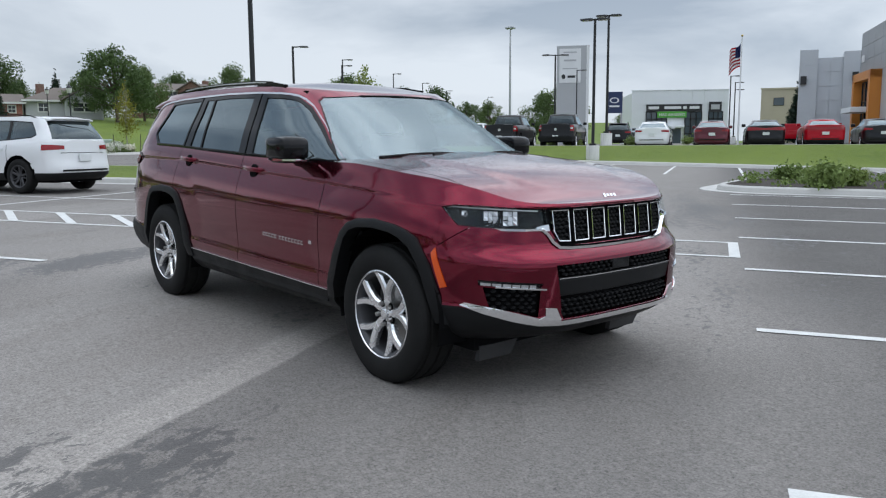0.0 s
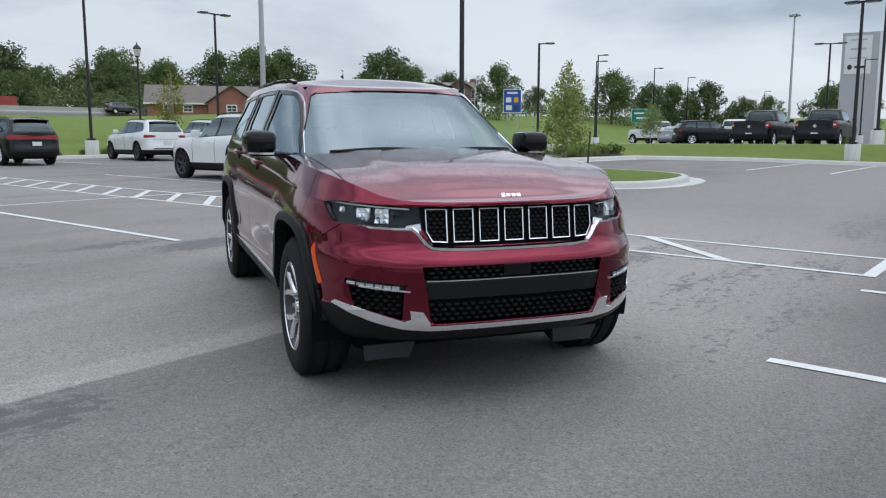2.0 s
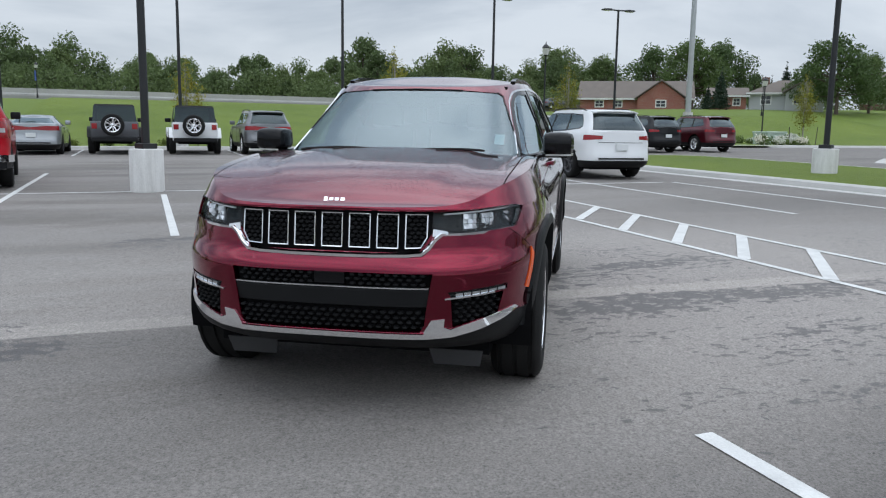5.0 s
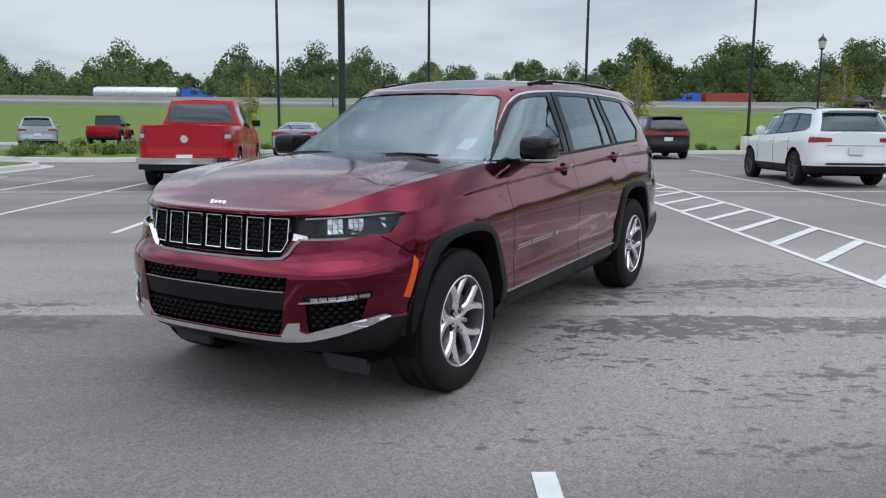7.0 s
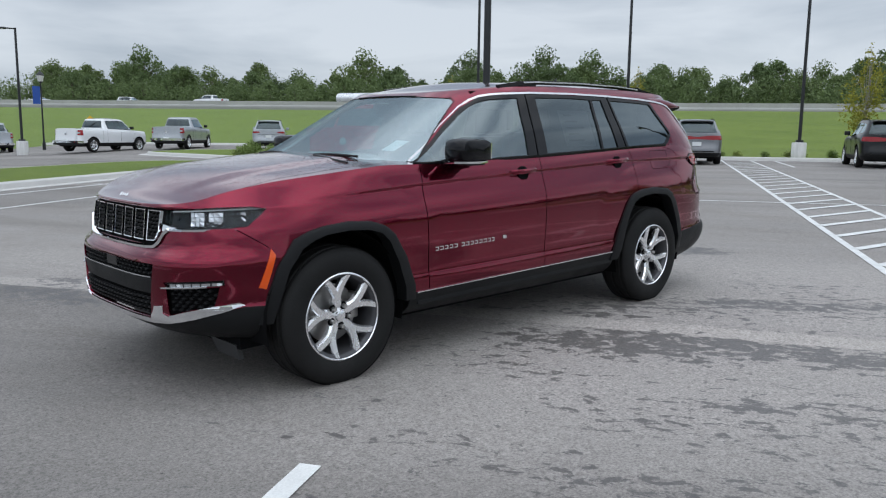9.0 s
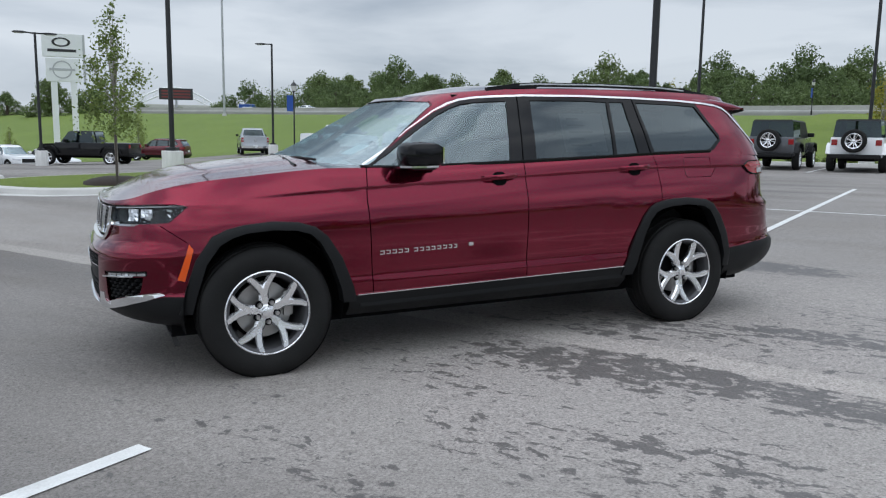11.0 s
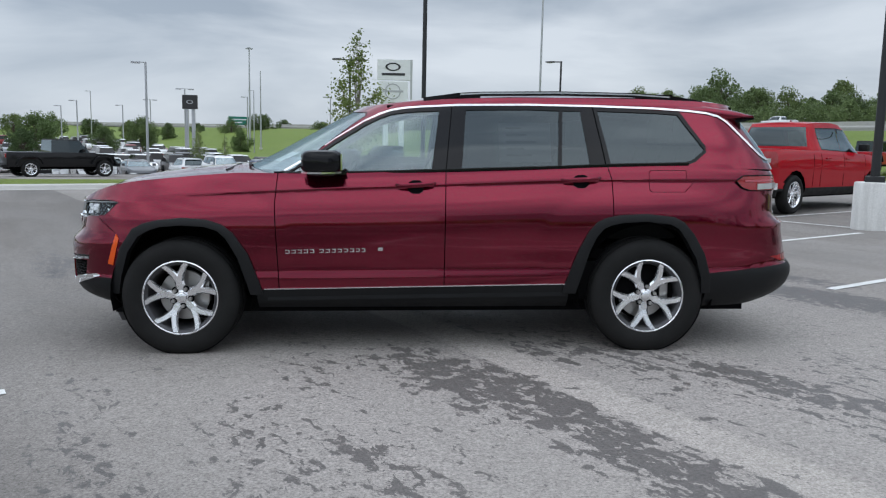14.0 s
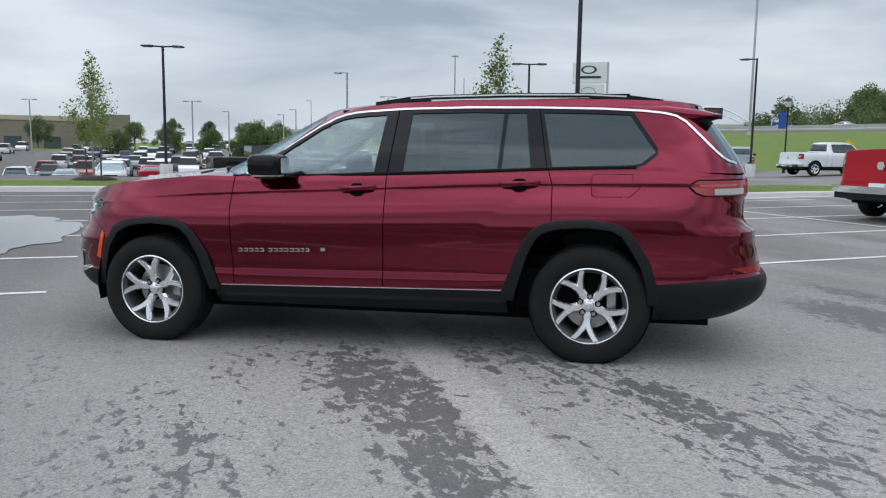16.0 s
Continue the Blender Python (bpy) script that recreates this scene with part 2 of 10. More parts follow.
def asphalt_material():
    """Rolled asphalt: two paving lanes that meet in a pale seam, loose grit, oil specks and drying rain."""
    m = material("asphalt", (0.15, 0.147, 0.145), 0.85, spec=0.35)
    t, b = nodes(m)
    co = coords(t)
    # u along the rows, v along the stall lines
    geo = t.nodes.new("ShaderNodeNewGeometry")
    sep = t.nodes.new("ShaderNodeSeparateXYZ")
    t.links.new(geo.outputs["Position"], sep.inputs[0])
    px, py = sep.outputs["X"], sep.outputs["Y"]
    gu = maths(t, "ADD", maths(t, "MULTIPLY", px, 0.51), maths(t, "MULTIPLY", py, -0.86))
    gv = maths(t, "ADD", maths(t, "MULTIPLY", px, 0.86), maths(t, "MULTIPLY", py, 0.51))
    cmb = t.nodes.new("ShaderNodeCombineXYZ")
    t.links.new(gu, cmb.inputs[0])
    t.links.new(gv, cmb.inputs[1])

    def stretched(su, sv):
        mp = t.nodes.new("ShaderNodeMapping")
        mp.inputs["Scale"].default_value = (su, sv, 1)
        t.links.new(cmb.outputs[0], mp.inputs["Vector"])
        return mp.outputs[0]

    def step(x, lo, hi):
        n = t.nodes.new("ShaderNodeMapRange")
        n.interpolation_type = "SMOOTHSTEP"
        n.inputs["From Min"].default_value = lo
        n.inputs["From Max"].default_value = hi
        t.links.new(x, n.inputs["Value"])
        return n.outputs[0]

    mid = tex_noise(t, co, 1.1, 6, 0.6)
    big = tex_noise(t, co, 0.16, 5, 0.55, 0.6)
    lanes = tex_noise(t, stretched(0.045, 0.42), 1.0, 4, 0.5, 0.4)
    base = ramp(t, big, [(0.32, (0.125, 0.121, 0.119)), (0.7, (0.225, 0.217, 0.211))])
    base = mix(t, 0.72, base, ramp(t, lanes, [(0.37, (0.085, 0.083, 0.083)), (0.45, (0.165, 0.160, 0.157)), (0.60, (0.235, 0.228, 0.222))]))
    base = mix(t, ramp(t, mid, [(0.35, grey(0.0)), (0.7, grey(0.4))]), base, (0.225, 0.216, 0.208))
    base = mix(t, ramp(t, tex_noise(t, stretched(0.25, 0.7), 1.0, 5, 0.6, 0.5), [(0.46, grey(0.0)), (0.62, grey(0.6))]), base, (0.118, 0.108, 0.100))
    # the lane beside the driver's door is paler
    base = mix(t, maths(t, "MULTIPLY", maths(t, "MULTIPLY", step(maths(t, "MULTIPLY", gu, -1.0), -1.5, 1.2), maths(t, "SUBTRACT", 1.0, step(gv, 2.2, 4.2))), maths(t, "SUBTRACT", 0.78, maths(t, "MULTIPLY", step(maths(t, "MULTIPLY", gv, -1.0), 1.5, 6.0), 0.5))), base, (0.318, 0.306, 0.297))
    # the seam between the two lanes by the parked car, pale on one side and coarse on the other
    wob = maths(t, "MULTIPLY", maths(t, "SUBTRACT", tex_noise(t, stretched(1.4, 1.4), 1.0, 3), 0.5), 0.10)
    line = maths(t, "ADD", maths(t, "ADD", gv, maths(t, "MULTIPLY", maths(t, "MINIMUM", gu, 0.0), 0.05)), wob)
    coarse = step(line, 0.12, 0.17)
    strip = maths(t, "MULTIPLY", step(line, -0.20, -0.10), maths(t, "SUBTRACT", 1.0, coarse))
    ahead_u = step(gu, -0.5, 1.5)
    base = mix(t, maths(t, "MULTIPLY", maths(t, "MULTIPLY", maths(t, "SUBTRACT", 1.0, coarse), ahead_u), maths(t, "SUBTRACT", 0.48, maths(t, "MULTIPLY", step(maths(t, "MULTIPLY", gv, -1.0), 1.5, 6.0), 0.4))), base, (0.29, 0.279, 0.270))
    base = mix(t, maths(t, "MULTIPLY", maths(t, "MULTIPLY", coarse, ahead_u), 0.22), base, (0.12, 0.115, 0.110))
    base = mix(t, maths(t, "MULTIPLY", maths(t, "MULTIPLY", strip, maths(t, "SUBTRACT", 0.5, maths(t, "MULTIPLY", ahead_u, 0.18))), maths(t, "MULTIPLY", step(maths(t, "MULTIPLY", gu, -1.0), -9.0, -6.0), maths(t, "SUBTRACT", 1.0, step(maths(t, "MULTIPLY", gu, -1.0), 3.6, 5.0)))), base, (0.40, 0.383, 0.365))
    base = mix(t, maths(t, "ADD", maths(t, "MULTIPLY", maths(t, "MULTIPLY", step(gv, 1.2, 3.4), step(maths(t, "MULTIPLY", gu, -1.0), -0.6, 2.4)), 0.46), maths(t, "MULTIPLY", step(gv, 2.5, 3.8), 0.52)), base, (0.095, 0.092, 0.090))
    base = mix(t, maths(t, "MULTIPLY", step(maths(t, "MULTIPLY", gu, -1.0), 3.6, 10.0), 0.36), base, (0.10, 0.097, 0.094))
    # grain at three sizes
    grit = tex_noise(t, co, 24, 4, 0.75)
    fine = tex_noise(t, co, 72, 3, 0.75)
    stone = t.nodes.new("ShaderNodeTexVoronoi")
    stone.inputs["Scale"].default_value = 85
    t.links.new(co, stone.inputs["Vector"])
    base = mix(t, 1.0, base, ramp(t, grit, [(0.30, grey(0.80)), (0.5, grey(1.0)), (0.70, grey(1.17))]), "MULTIPLY")
    base = mix(t, 1.0, base, ramp(t, fine, [(0.32, grey(0.62)), (0.48, grey(1.0)), (0.68, grey(1.36))]), "MULTIPLY")
    base = mix(t, ramp(t, stone.outputs["Distance"], [(0.0, grey(0.35)), (0.30, grey(0.0))]), base, (0.42, 0.40, 0.385))
    pits = tex_noise(t, stretched(15, 22), 1.0, 4, 0.7)
    tiny = tex_noise(t, stretched(46, 62), 1.0, 3, 0.7)
    pit = maths(t, "MAXIMUM", ramp(t, pits, [(0.30, grey(1)), (0.335, grey(0))]), ramp(t, tiny, [(0.28, grey(0.8)), (0.32, grey(0))]))
    base = mix(t, maths(t, "MULTIPLY", pit, maths(t, "ADD", 0.50, maths(t, "MULTIPLY", coarse, 0.25))), base, (0.045, 0.044, 0.044))
    # rain that has not dried: flecks and long patches on the driver's side
    du = maths(t, "ABSOLUTE", maths(t, "ADD", gu, 2.6))
    dv = maths(t, "ABSOLUTE", maths(t, "SUBTRACT", gv, 0.7))
    zone = maths(t, "MULTIPLY", maths(t, "SUBTRACT", 1.0, step(du, 1.0, 4.2)), maths(t, "SUBTRACT", 1.0, step(dv, 1.0, 4.6)))
    zone_b = maths(t, "MULTIPLY", maths(t, "SUBTRACT", 1.0, step(maths(t, "ABSOLUTE", maths(t, "SUBTRACT", gu, 3.3)), 0.2, 1.3)), maths(t, "SUBTRACT", 1.0, step(maths(t, "ABSOLUTE", maths(t, "SUBTRACT", gv, 0.3)), 0.2, 0.8)))
    zone = maths(t, "MAXIMUM", zone, maths(t, "MULTIPLY", zone_b, 2.0))
    for cu_, cv_, ru_, rv_, gain in PATCHES:
        ell = maths(t, "ADD", maths(t, "POWER", maths(t, "DIVIDE", maths(t, "SUBTRACT", gu, cu_), ru_), 2.0), maths(t, "POWER", maths(t, "DIVIDE", maths(t, "SUBTRACT", gv, cv_), rv_), 2.0))
        zone = maths(t, "MAXIMUM", zone, maths(t, "MULTIPLY", maths(t, "SUBTRACT", 1.0, step(ell, 0.1, 1.0)), gain))
    w1 = tex_noise(t, stretched(0.42, 1.5), 1.0, 2, 0.5, 0.3)
    w2 = tex_noise(t, stretched(7.5, 12.0), 1.0, 5, 0.66, 0.4)
    wet = maths(t, "ADD", maths(t, "ADD", maths(t, "MULTIPLY", w1, 0.45), maths(t, "MULTIPLY", w2, 0.75)), maths(t, "MULTIPLY", zone, 0.09))
    wet = maths(t, "SUBTRACT", wet, maths(t, "MULTIPLY", strip, 0.10))
    # two long runnels beside the seam
    near = maths(t, "SUBTRACT", 1.0, step(maths(t, "ABSOLUTE", maths(t, "ADD", gu, 2.1)), 1.0, 2.2))
    run_a = maths(t, "SUBTRACT", 1.0, step(maths(t, "ABSOLUTE", maths(t, "SUBTRACT", gv, 0.6)), 0.1, 0.6))
    run_b = maths(t, "SUBTRACT", 1.0, step(maths(t, "ABSOLUTE", maths(t, "ADD", gv, 0.75)), 0.1, 0.7))
    wet = maths(t, "ADD", wet, maths(t, "MULTIPLY", maths(t, "MULTIPLY", near, maths(t, "ADD", run_a, run_b)), 0.065))
    damp = step(wet, 0.746, 0.768)
    base = mix(t, maths(t, "MULTIPLY", damp, 0.74), base, (0.060, 0.059, 0.061))
    base = mix(t, 1.0, base, (1.045, 1.0, 0.96), "MULTIPLY")
    t.links.new(base, b.inputs["Base Color"])
    t.links.new(mix(t, damp, ramp(t, mid, [(0.3, grey(0.78)), (0.7, grey(0.95))]), grey(0.55)), b.inputs["Roughness"])
    h = maths(t, "ADD", maths(t, "ADD", maths(t, "MULTIPLY", fine, 0.6), maths(t, "MULTIPLY", grit, 1.1)), maths(t, "MULTIPLY", stone.outputs["Distance"], 0.6))
    bump(t, b, h, 0.32, 0.006)
    return m


def grass_material(name, dark, light):
    m = material(name, light, 0.75, spec=0.2)
    t, b = nodes(m)
    co = coords(t)
    big = tex_noise(t, co, 0.12, 5, 0.6)
    mid = tex_noise(t, co, 1.3, 6, 0.65)
    fine = tex_noise(t, coords(t, (1, 1, 0.3)), 26, 4, 0.7)
    c = ramp(t, big, [(0.3, dark), (0.7, light)])
    c = mix(t, 0.4, c, ramp(t, mid, [(0.3, dark), (0.72, light)]))
    c = mix(t, 0.45, c, ramp(t, fine, [(0.28, tuple(v * 0.4 for v in dark)), (0.7, tuple(v * 1.35 for v in light))]))
    t.links.new(c, b.inputs["Base Color"])
    bump(t, b, fine, 0.9, 0.05)
    return m


ASPHALT = asphalt_material()
GRASS = grass_material("mown_grass", (0.052, 0.098, 0.012), (0.190, 0.245, 0.040))
MEADOW = grass_material("meadow_grass", (0.085, 0.135, 0.024), (0.175, 0.235, 0.046))
CONCRETE = varied("concrete", (0.50, 0.49, 0.47), 0.85, 0.12, 2.5, 45)
LINE_PAINT = varied("line_paint", (0.63, 0.63, 0.615), 0.65, 0.2, 6.0, 90)


def paint(name, colour, flake=0.0, rough=0.32, beads=False, dusty=0.006, spec=0.2, metal=0.6, coat=1.0, ior=1.5):
    """Car paint under a clear coat, with a little flake and road dust."""
    m = material(name, colour, rough, 0.0, coat, spec)
    t, b = nodes(m)
    b.inputs["Coat IOR"].default_value = ior
    co = coords(t, world=False)
    dust = tex_noise(t, co, 2.2, 5)
    fl = tex_noise(t, co, 900, 1)
    lo = tuple(c * (1 - flake) for c in colour)
    hi = tuple(min(1, c * (1 + flake)) for c in colour)
    c = ramp(t, fl, [(0.35, lo), (0.65, hi)])
    t.links.new(mix(t, ramp(t, dust, [(0.45, grey(0.0)), (0.8, grey(dusty))]), c, (0.35, 0.33, 0.31)), b.inputs["Base Color"])
    b.inputs["Metallic"].default_value = metal if flake else 0.0
    film = 0.03 if beads else 0.0
    t.links.new(ramp(t, dust, [(0.3, grey(0.02 + film)), (0.75, grey(0.07 + film))]), b.inputs["Coat Roughness"])
    if beads:
        v = t.nodes.new("ShaderNodeTexVoronoi")
        v.inputs["Scale"].default_value = 78
        t.links.new(co, v.inputs["Vector"])
        patch = tex_noise(t, co, 3.2, 3, 0.5)
        drop = ramp(t, v.outputs["Distance"], [(0.0, grey(1)), (0.28, grey(0.75)), (0.36, grey(0))])
        # the front lip has shed its beads
        sp = t.nodes.new("ShaderNodeSeparateXYZ")
        t.links.new(co, sp.inputs[0])
        lip = t.nodes.new("ShaderNodeMapRange")
        lip.inputs["From Min"].default_value = 2.20
        lip.inputs["From Max"].default_value = 2.06
        t.links.new(sp.outputs["X"], lip.inputs["Value"])
        h = maths(t, "MULTIPLY", maths(t, "MULTIPLY", drop, lip.outputs[0]), ramp(t, patch, [(0.30, grey(0.15)), (0.46, grey(1))]))
        n = t.nodes.new("ShaderNodeBump")
        n.inputs["Strength"].default_value = 0.75
        n.inputs["Distance"].default_value = 0.012
        t.links.new(h, n.inputs["Height"])
        t.links.new(n.outputs[0], b.inputs["Coat Normal"])
        t.links.new(n.outputs[0], b.inputs["Normal"])
    return m


def glass(name, tint, rough=0.0, mixin=0.5, edge=0.8):
    """Car glass: a tinted pane that lets light through and mirrors the sky at its surface."""
    m = bpy.data.materials.new(name)
    m.use_nodes = True
    t = m.node_tree
    t.nodes.clear()
    out = t.nodes.new("ShaderNodeOutputMaterial")
    clear = t.nodes.new("ShaderNodeBsdfTransparent")
    clear.inputs["Color"].default_value = (*tint, 1)
    gl = t.nodes.new("ShaderNodeBsdfGlossy")
    gl.inputs["Roughness"].default_value = rough
    gl.inputs["Color"].default_value = (0.82, 0.95, 1.0, 1)
    lw = t.nodes.new("ShaderNodeLayerWeight")
    lw.inputs["Blend"].default_value = 0.5
    k = maths(t, "ADD", maths(t, "MULTIPLY", maths(t, "POWER", lw.outputs["Facing"], 3.0), edge), mixin)
    mx = t.nodes.new("ShaderNodeMixShader")
    t.links.new(k, mx.inputs[0])
    t.links.new(clear.outputs[0], mx.inputs[1])
    t.links.new(gl.outputs[0], mx.inputs[2])
    t.links.new(mx.outputs[0], out.inputs["Surface"])
    m.diffuse_color = (0.2, 0.25, 0.3, 1)
    return m


RED_PAINT = paint("velvet_red_paint", (0.168, 0.0010, 0.0190), 0.15, 0.12, dusty=0.001, spec=0.1, metal=0.95, coat=0.85, ior=1.46)
RED_HOOD = paint("velvet_red_paint_wet", (0.168, 0.0010, 0.0190), 0.15, 0.12, beads=True, dusty=0.001, spec=0.1, metal=0.95, coat=1.0, ior=1.52)
TRIM_BLACK = varied("black_trim_plastic", (0.0085, 0.0089, 0.0097), 0.5, 0.2, 8.0, 220, world=False, spec=0.22)
GLOSS_BLACK = material("gloss_black", (0.006, 0.006, 0.007), 0.1, 0.0, 0.0, 0.25)
# near-black of underparts and seals, and of shade coloured in at wheels and handles
DARK_VOID = varied("dark_parts_and_shade", (0.004, 0.004, 0.0045), 0.9, 0.2, 5.0, 80, world=False, spec=0.1)
CHROME = material("chrome", (0.90, 0.91, 0.93), 0.06, 1.0)
REFLECTOR = material("lamp_reflector", (0.80, 0.82, 0.84), 0.25, 0.55)
SATIN_CHROME = material("satin_chrome", (0.74, 0.745, 0.76), 0.22, 1.0)
ALLOY = varied("machined_alloy", (0.86, 0.865, 0.88), 0.24, 0.05, 9.0, 150, metal=0.9, bump_strength=0.03, world=False)
# alloy of the dark wheels; also the shade coloured into the split rim barrel
ALLOY_DARK = varied("dark_alloy_and_rim_shade", (0.065, 0.065, 0.07), 0.45, 0.1, 9.0, 90, metal=0.5, world=False)
STEEL = varied("brake_steel", (0.42, 0.41, 0.40), 0.4, 0.12, 12.0, 140, metal=0.9, world=False)
SEAT_CLOTH = varied("black_seat_cloth", (0.03, 0.03, 0.032), 0.85, 0.2, 14.0, 160, world=False)
WINDSHIELD = glass("windshield_glass", (0.36, 0.50, 0.51), 0.16, 0.30, 0.0)
DOOR_GLASS = glass("front_door_glass", (0.70, 0.77, 0.75), 0.0, 0.15)
DARK_GLASS = glass("privacy_glass", (0.06, 0.068, 0.075), 0.0, 0.08, 0.9)
LENS = glass("lamp_lens", (0.95, 0.96, 0.97), 0.0, 0.02, 0.15)
AMBER = material("amber_lens", (0.72, 0.085, 0.005), 0.25, 0.0, 0.4)
RED_LENS = material("red_lamp_lens", (0.26, 0.003, 0.006), 0.2, 0.0, 0.5)
CLEAR_LENS = material("pale_lamp_lens", (0.55, 0.56, 0.57), 0.15, 0.3, 0.7)
PAPER = varied("sticker_paper", (0.68, 0.70, 0.70), 0.7, 0.05, 12.0, 90, world=False)
INK = material("sticker_ink", (0.12, 0.13, 0.14), 0.8)


def rubber_material():
    m = material("tyre_rubber", (0.021, 0.021, 0.022), 0.75, spec=0.2)
    t, b = nodes(m)
    co = coords(t, world=False)
    big = tex_noise(t, co, 5, 4)
    fine = tex_noise(t, co, 160, 3)
    t.links.new(mix(t, 0.5, ramp(t, big, [(0.3, grey(0.008)), (0.75, (0.019, 0.0185, 0.018))]), ramp(t, fine, [(0.3, grey(0.007)), (0.7, grey(0.017))])), b.inputs["Base Color"])
    bump(t, b, fine, 0.3, 0.003)
    return m


RUBBER = rubber_material()
TAIL_PALE = material("pink_lamp_lens", (0.50, 0.10, 0.13), 0.2, 0.0, 0.5)

# ---- ground ----
def ground_sheet():
    ticks = [0, 4, 8, 12, 16, 20, 24, 28, 32, 36, 40, 45, 50, 56, 62, 70, 78, 88, 98, 110, 125, 145, 175, 220, 300, 450, 700, 1100, 1800, 3000]
    ticks = [-t for t in ticks[:0:-1]] + ticks
    verts = []
    for u in ticks:
        for v in ticks:
            x, y = plan(u, v)
            verts.append((x, y, ground_z(x, y) - 0.1))
    n = len(ticks)
    faces = [(i * n + j, (i + 1) * n + j, (i + 1) * n + j + 1, i * n + j + 1) for i in range(n - 1) for j in range(n - 1)]
    me = bpy.data.meshes.new("ground")
    me.from_pydata(verts, [], faces)
    me.materials.append(MEADOW)
    if me.polygons[0].normal.z < 0:
        me.flip_normals()
    me.shade_smooth()
    return tagged(new("ground", me), "mown grass ground that runs out to the horizon", "ground", kind="structure")


ground_sheet()
tagged(drape("pavement", -31, 44, -33, 60, 2.0, 0.0, ASPHALT), "worn grey asphalt car park with damp patches", "car park", kind="structure")


def stripe(name, u0, v0, u1, v1, w=0.1, label="painted white parking line on the asphalt", lift=0.006):
    """A painted line between two points of the stall grid."""
    n = max(1, int(math.hypot(u1 - u0, v1 - v0) / 1.5))
    du, dv = u1 - u0, v1 - v0
    L = math.hypot(du, dv)
    pu, pv = -dv / L * w / 2, du / L * w / 2
    bm = bmesh.new()
    rows = []
    for i in range(n + 1):
        u, v = u0 + du * i / n, v0 + dv * i / n
        row = []
        for s in (1, -1):
            x, y = plan(u + s * pu, v + s * pv)
            row.append(bm.verts.new((x, y, ground_z(x, y) + lift)))
        rows.append(row)
    for a, b in zip(rows, rows[1:]):
        bm.faces.new((a[0], a[1], b[1], b[0]))
    bmesh.ops.recalc_face_normals(bm, faces=bm.faces[:])
    if bm.faces[:][0].normal.z < 0:
        bmesh.ops.reverse_faces(bm, faces=bm.faces[:])
    ob = part(name, bm, LINE_PAINT)
    return tagged(ob, label, "road marking", kind="structure")

# ---- markings ----
stripe("parking_line", -9.6, -10.2, 11.6, -10.2, 0.1, "painted white line between two rows of stalls")
for u, v0, v1 in ((-9.85, -10.2, -4.0), (-7.6, -17.9, -4.0), (-0.95, -16.9, -4.15), (1.72, -9.5, -4.15), (4.25, -15.7, -4.2), (6.85, -15.7, -4.5), (9.2, -15.3, -4.6), (11.3, -14.9, -4.6)):
    stripe("parking_line", u, v0, u, v1)
for u in (-13.6, -10.9, -8.24, -5.62, -3.0, -0.33, 2.38, 4.95, 7.45, 10.0, 12.6, 15.0, 17.5):
    stripe("parking_line", u, 2.87, u, 8.4)
for u in (-22.9, -19.9, -16.9, -13.9, -11.4, -8.7, -6.0, -1.5, 1.5, 4.4, 7.3, 10.2):
    stripe("parking_line", u, -25.2, u, -31.0)
for v in (-4.1, -1.5, 1.1, 3.7, 6.3, 8.9, 11.5, 14.1, 16.7):
    stripe("parking_line", -30.4, v - 0.25, -22.8, v - 0.25)
for u in (-5.03, -3.80):
    stripe("walkway_line", u, -31.2, u, 2.84, 0.09, "painted white edge of a hatched walkway")
stripe("walkway_line", -5.075, 2.79, -3.755, 2.79, 0.12, "painted white end bar of a hatched walkway")
for k in range(27):
    v = 0.03 - 1.14 * k
    stripe("walkway_bar", -5.0, v, -3.82, v + 1.40, 0.13, "painted white slanting bar of a hatched walkway", 0.009)


# ---- kerbs and planted islands ----
def rounded(pts, r, n=5):
    out = []
    for i, p in enumerate(pts):
        a, b = Vector(pts[i - 1]), Vector(pts[(i + 1) % len(pts)])
        p = Vector(p)
        da, db = a - p, b - p
        k = min(r, da.length * 0.45, db.length * 0.45)
        pa, pb = p + da.normalized() * k, p + db.normalized() * k
        for j in range(n + 1):
            t = j / n
            out.append(tuple((1 - t) ** 2 * pa + 2 * t * (1 - t) * p + t * t * pb))
    return out


def resample(pts, step, closed):
    out = []
    src = list(pts) + ([pts[0]] if closed else [])
    for p, q in zip(src, src[1:]):
        n = max(1, int(math.hypot(q[0] - p[0], q[1] - p[1]) / step))
        for k in range(n):
            out.append((p[0] + (q[0] - p[0]) * k / n, p[1] + (q[1] - p[1]) * k / n))
    if not closed:
        out.append(src[-1])
    return out


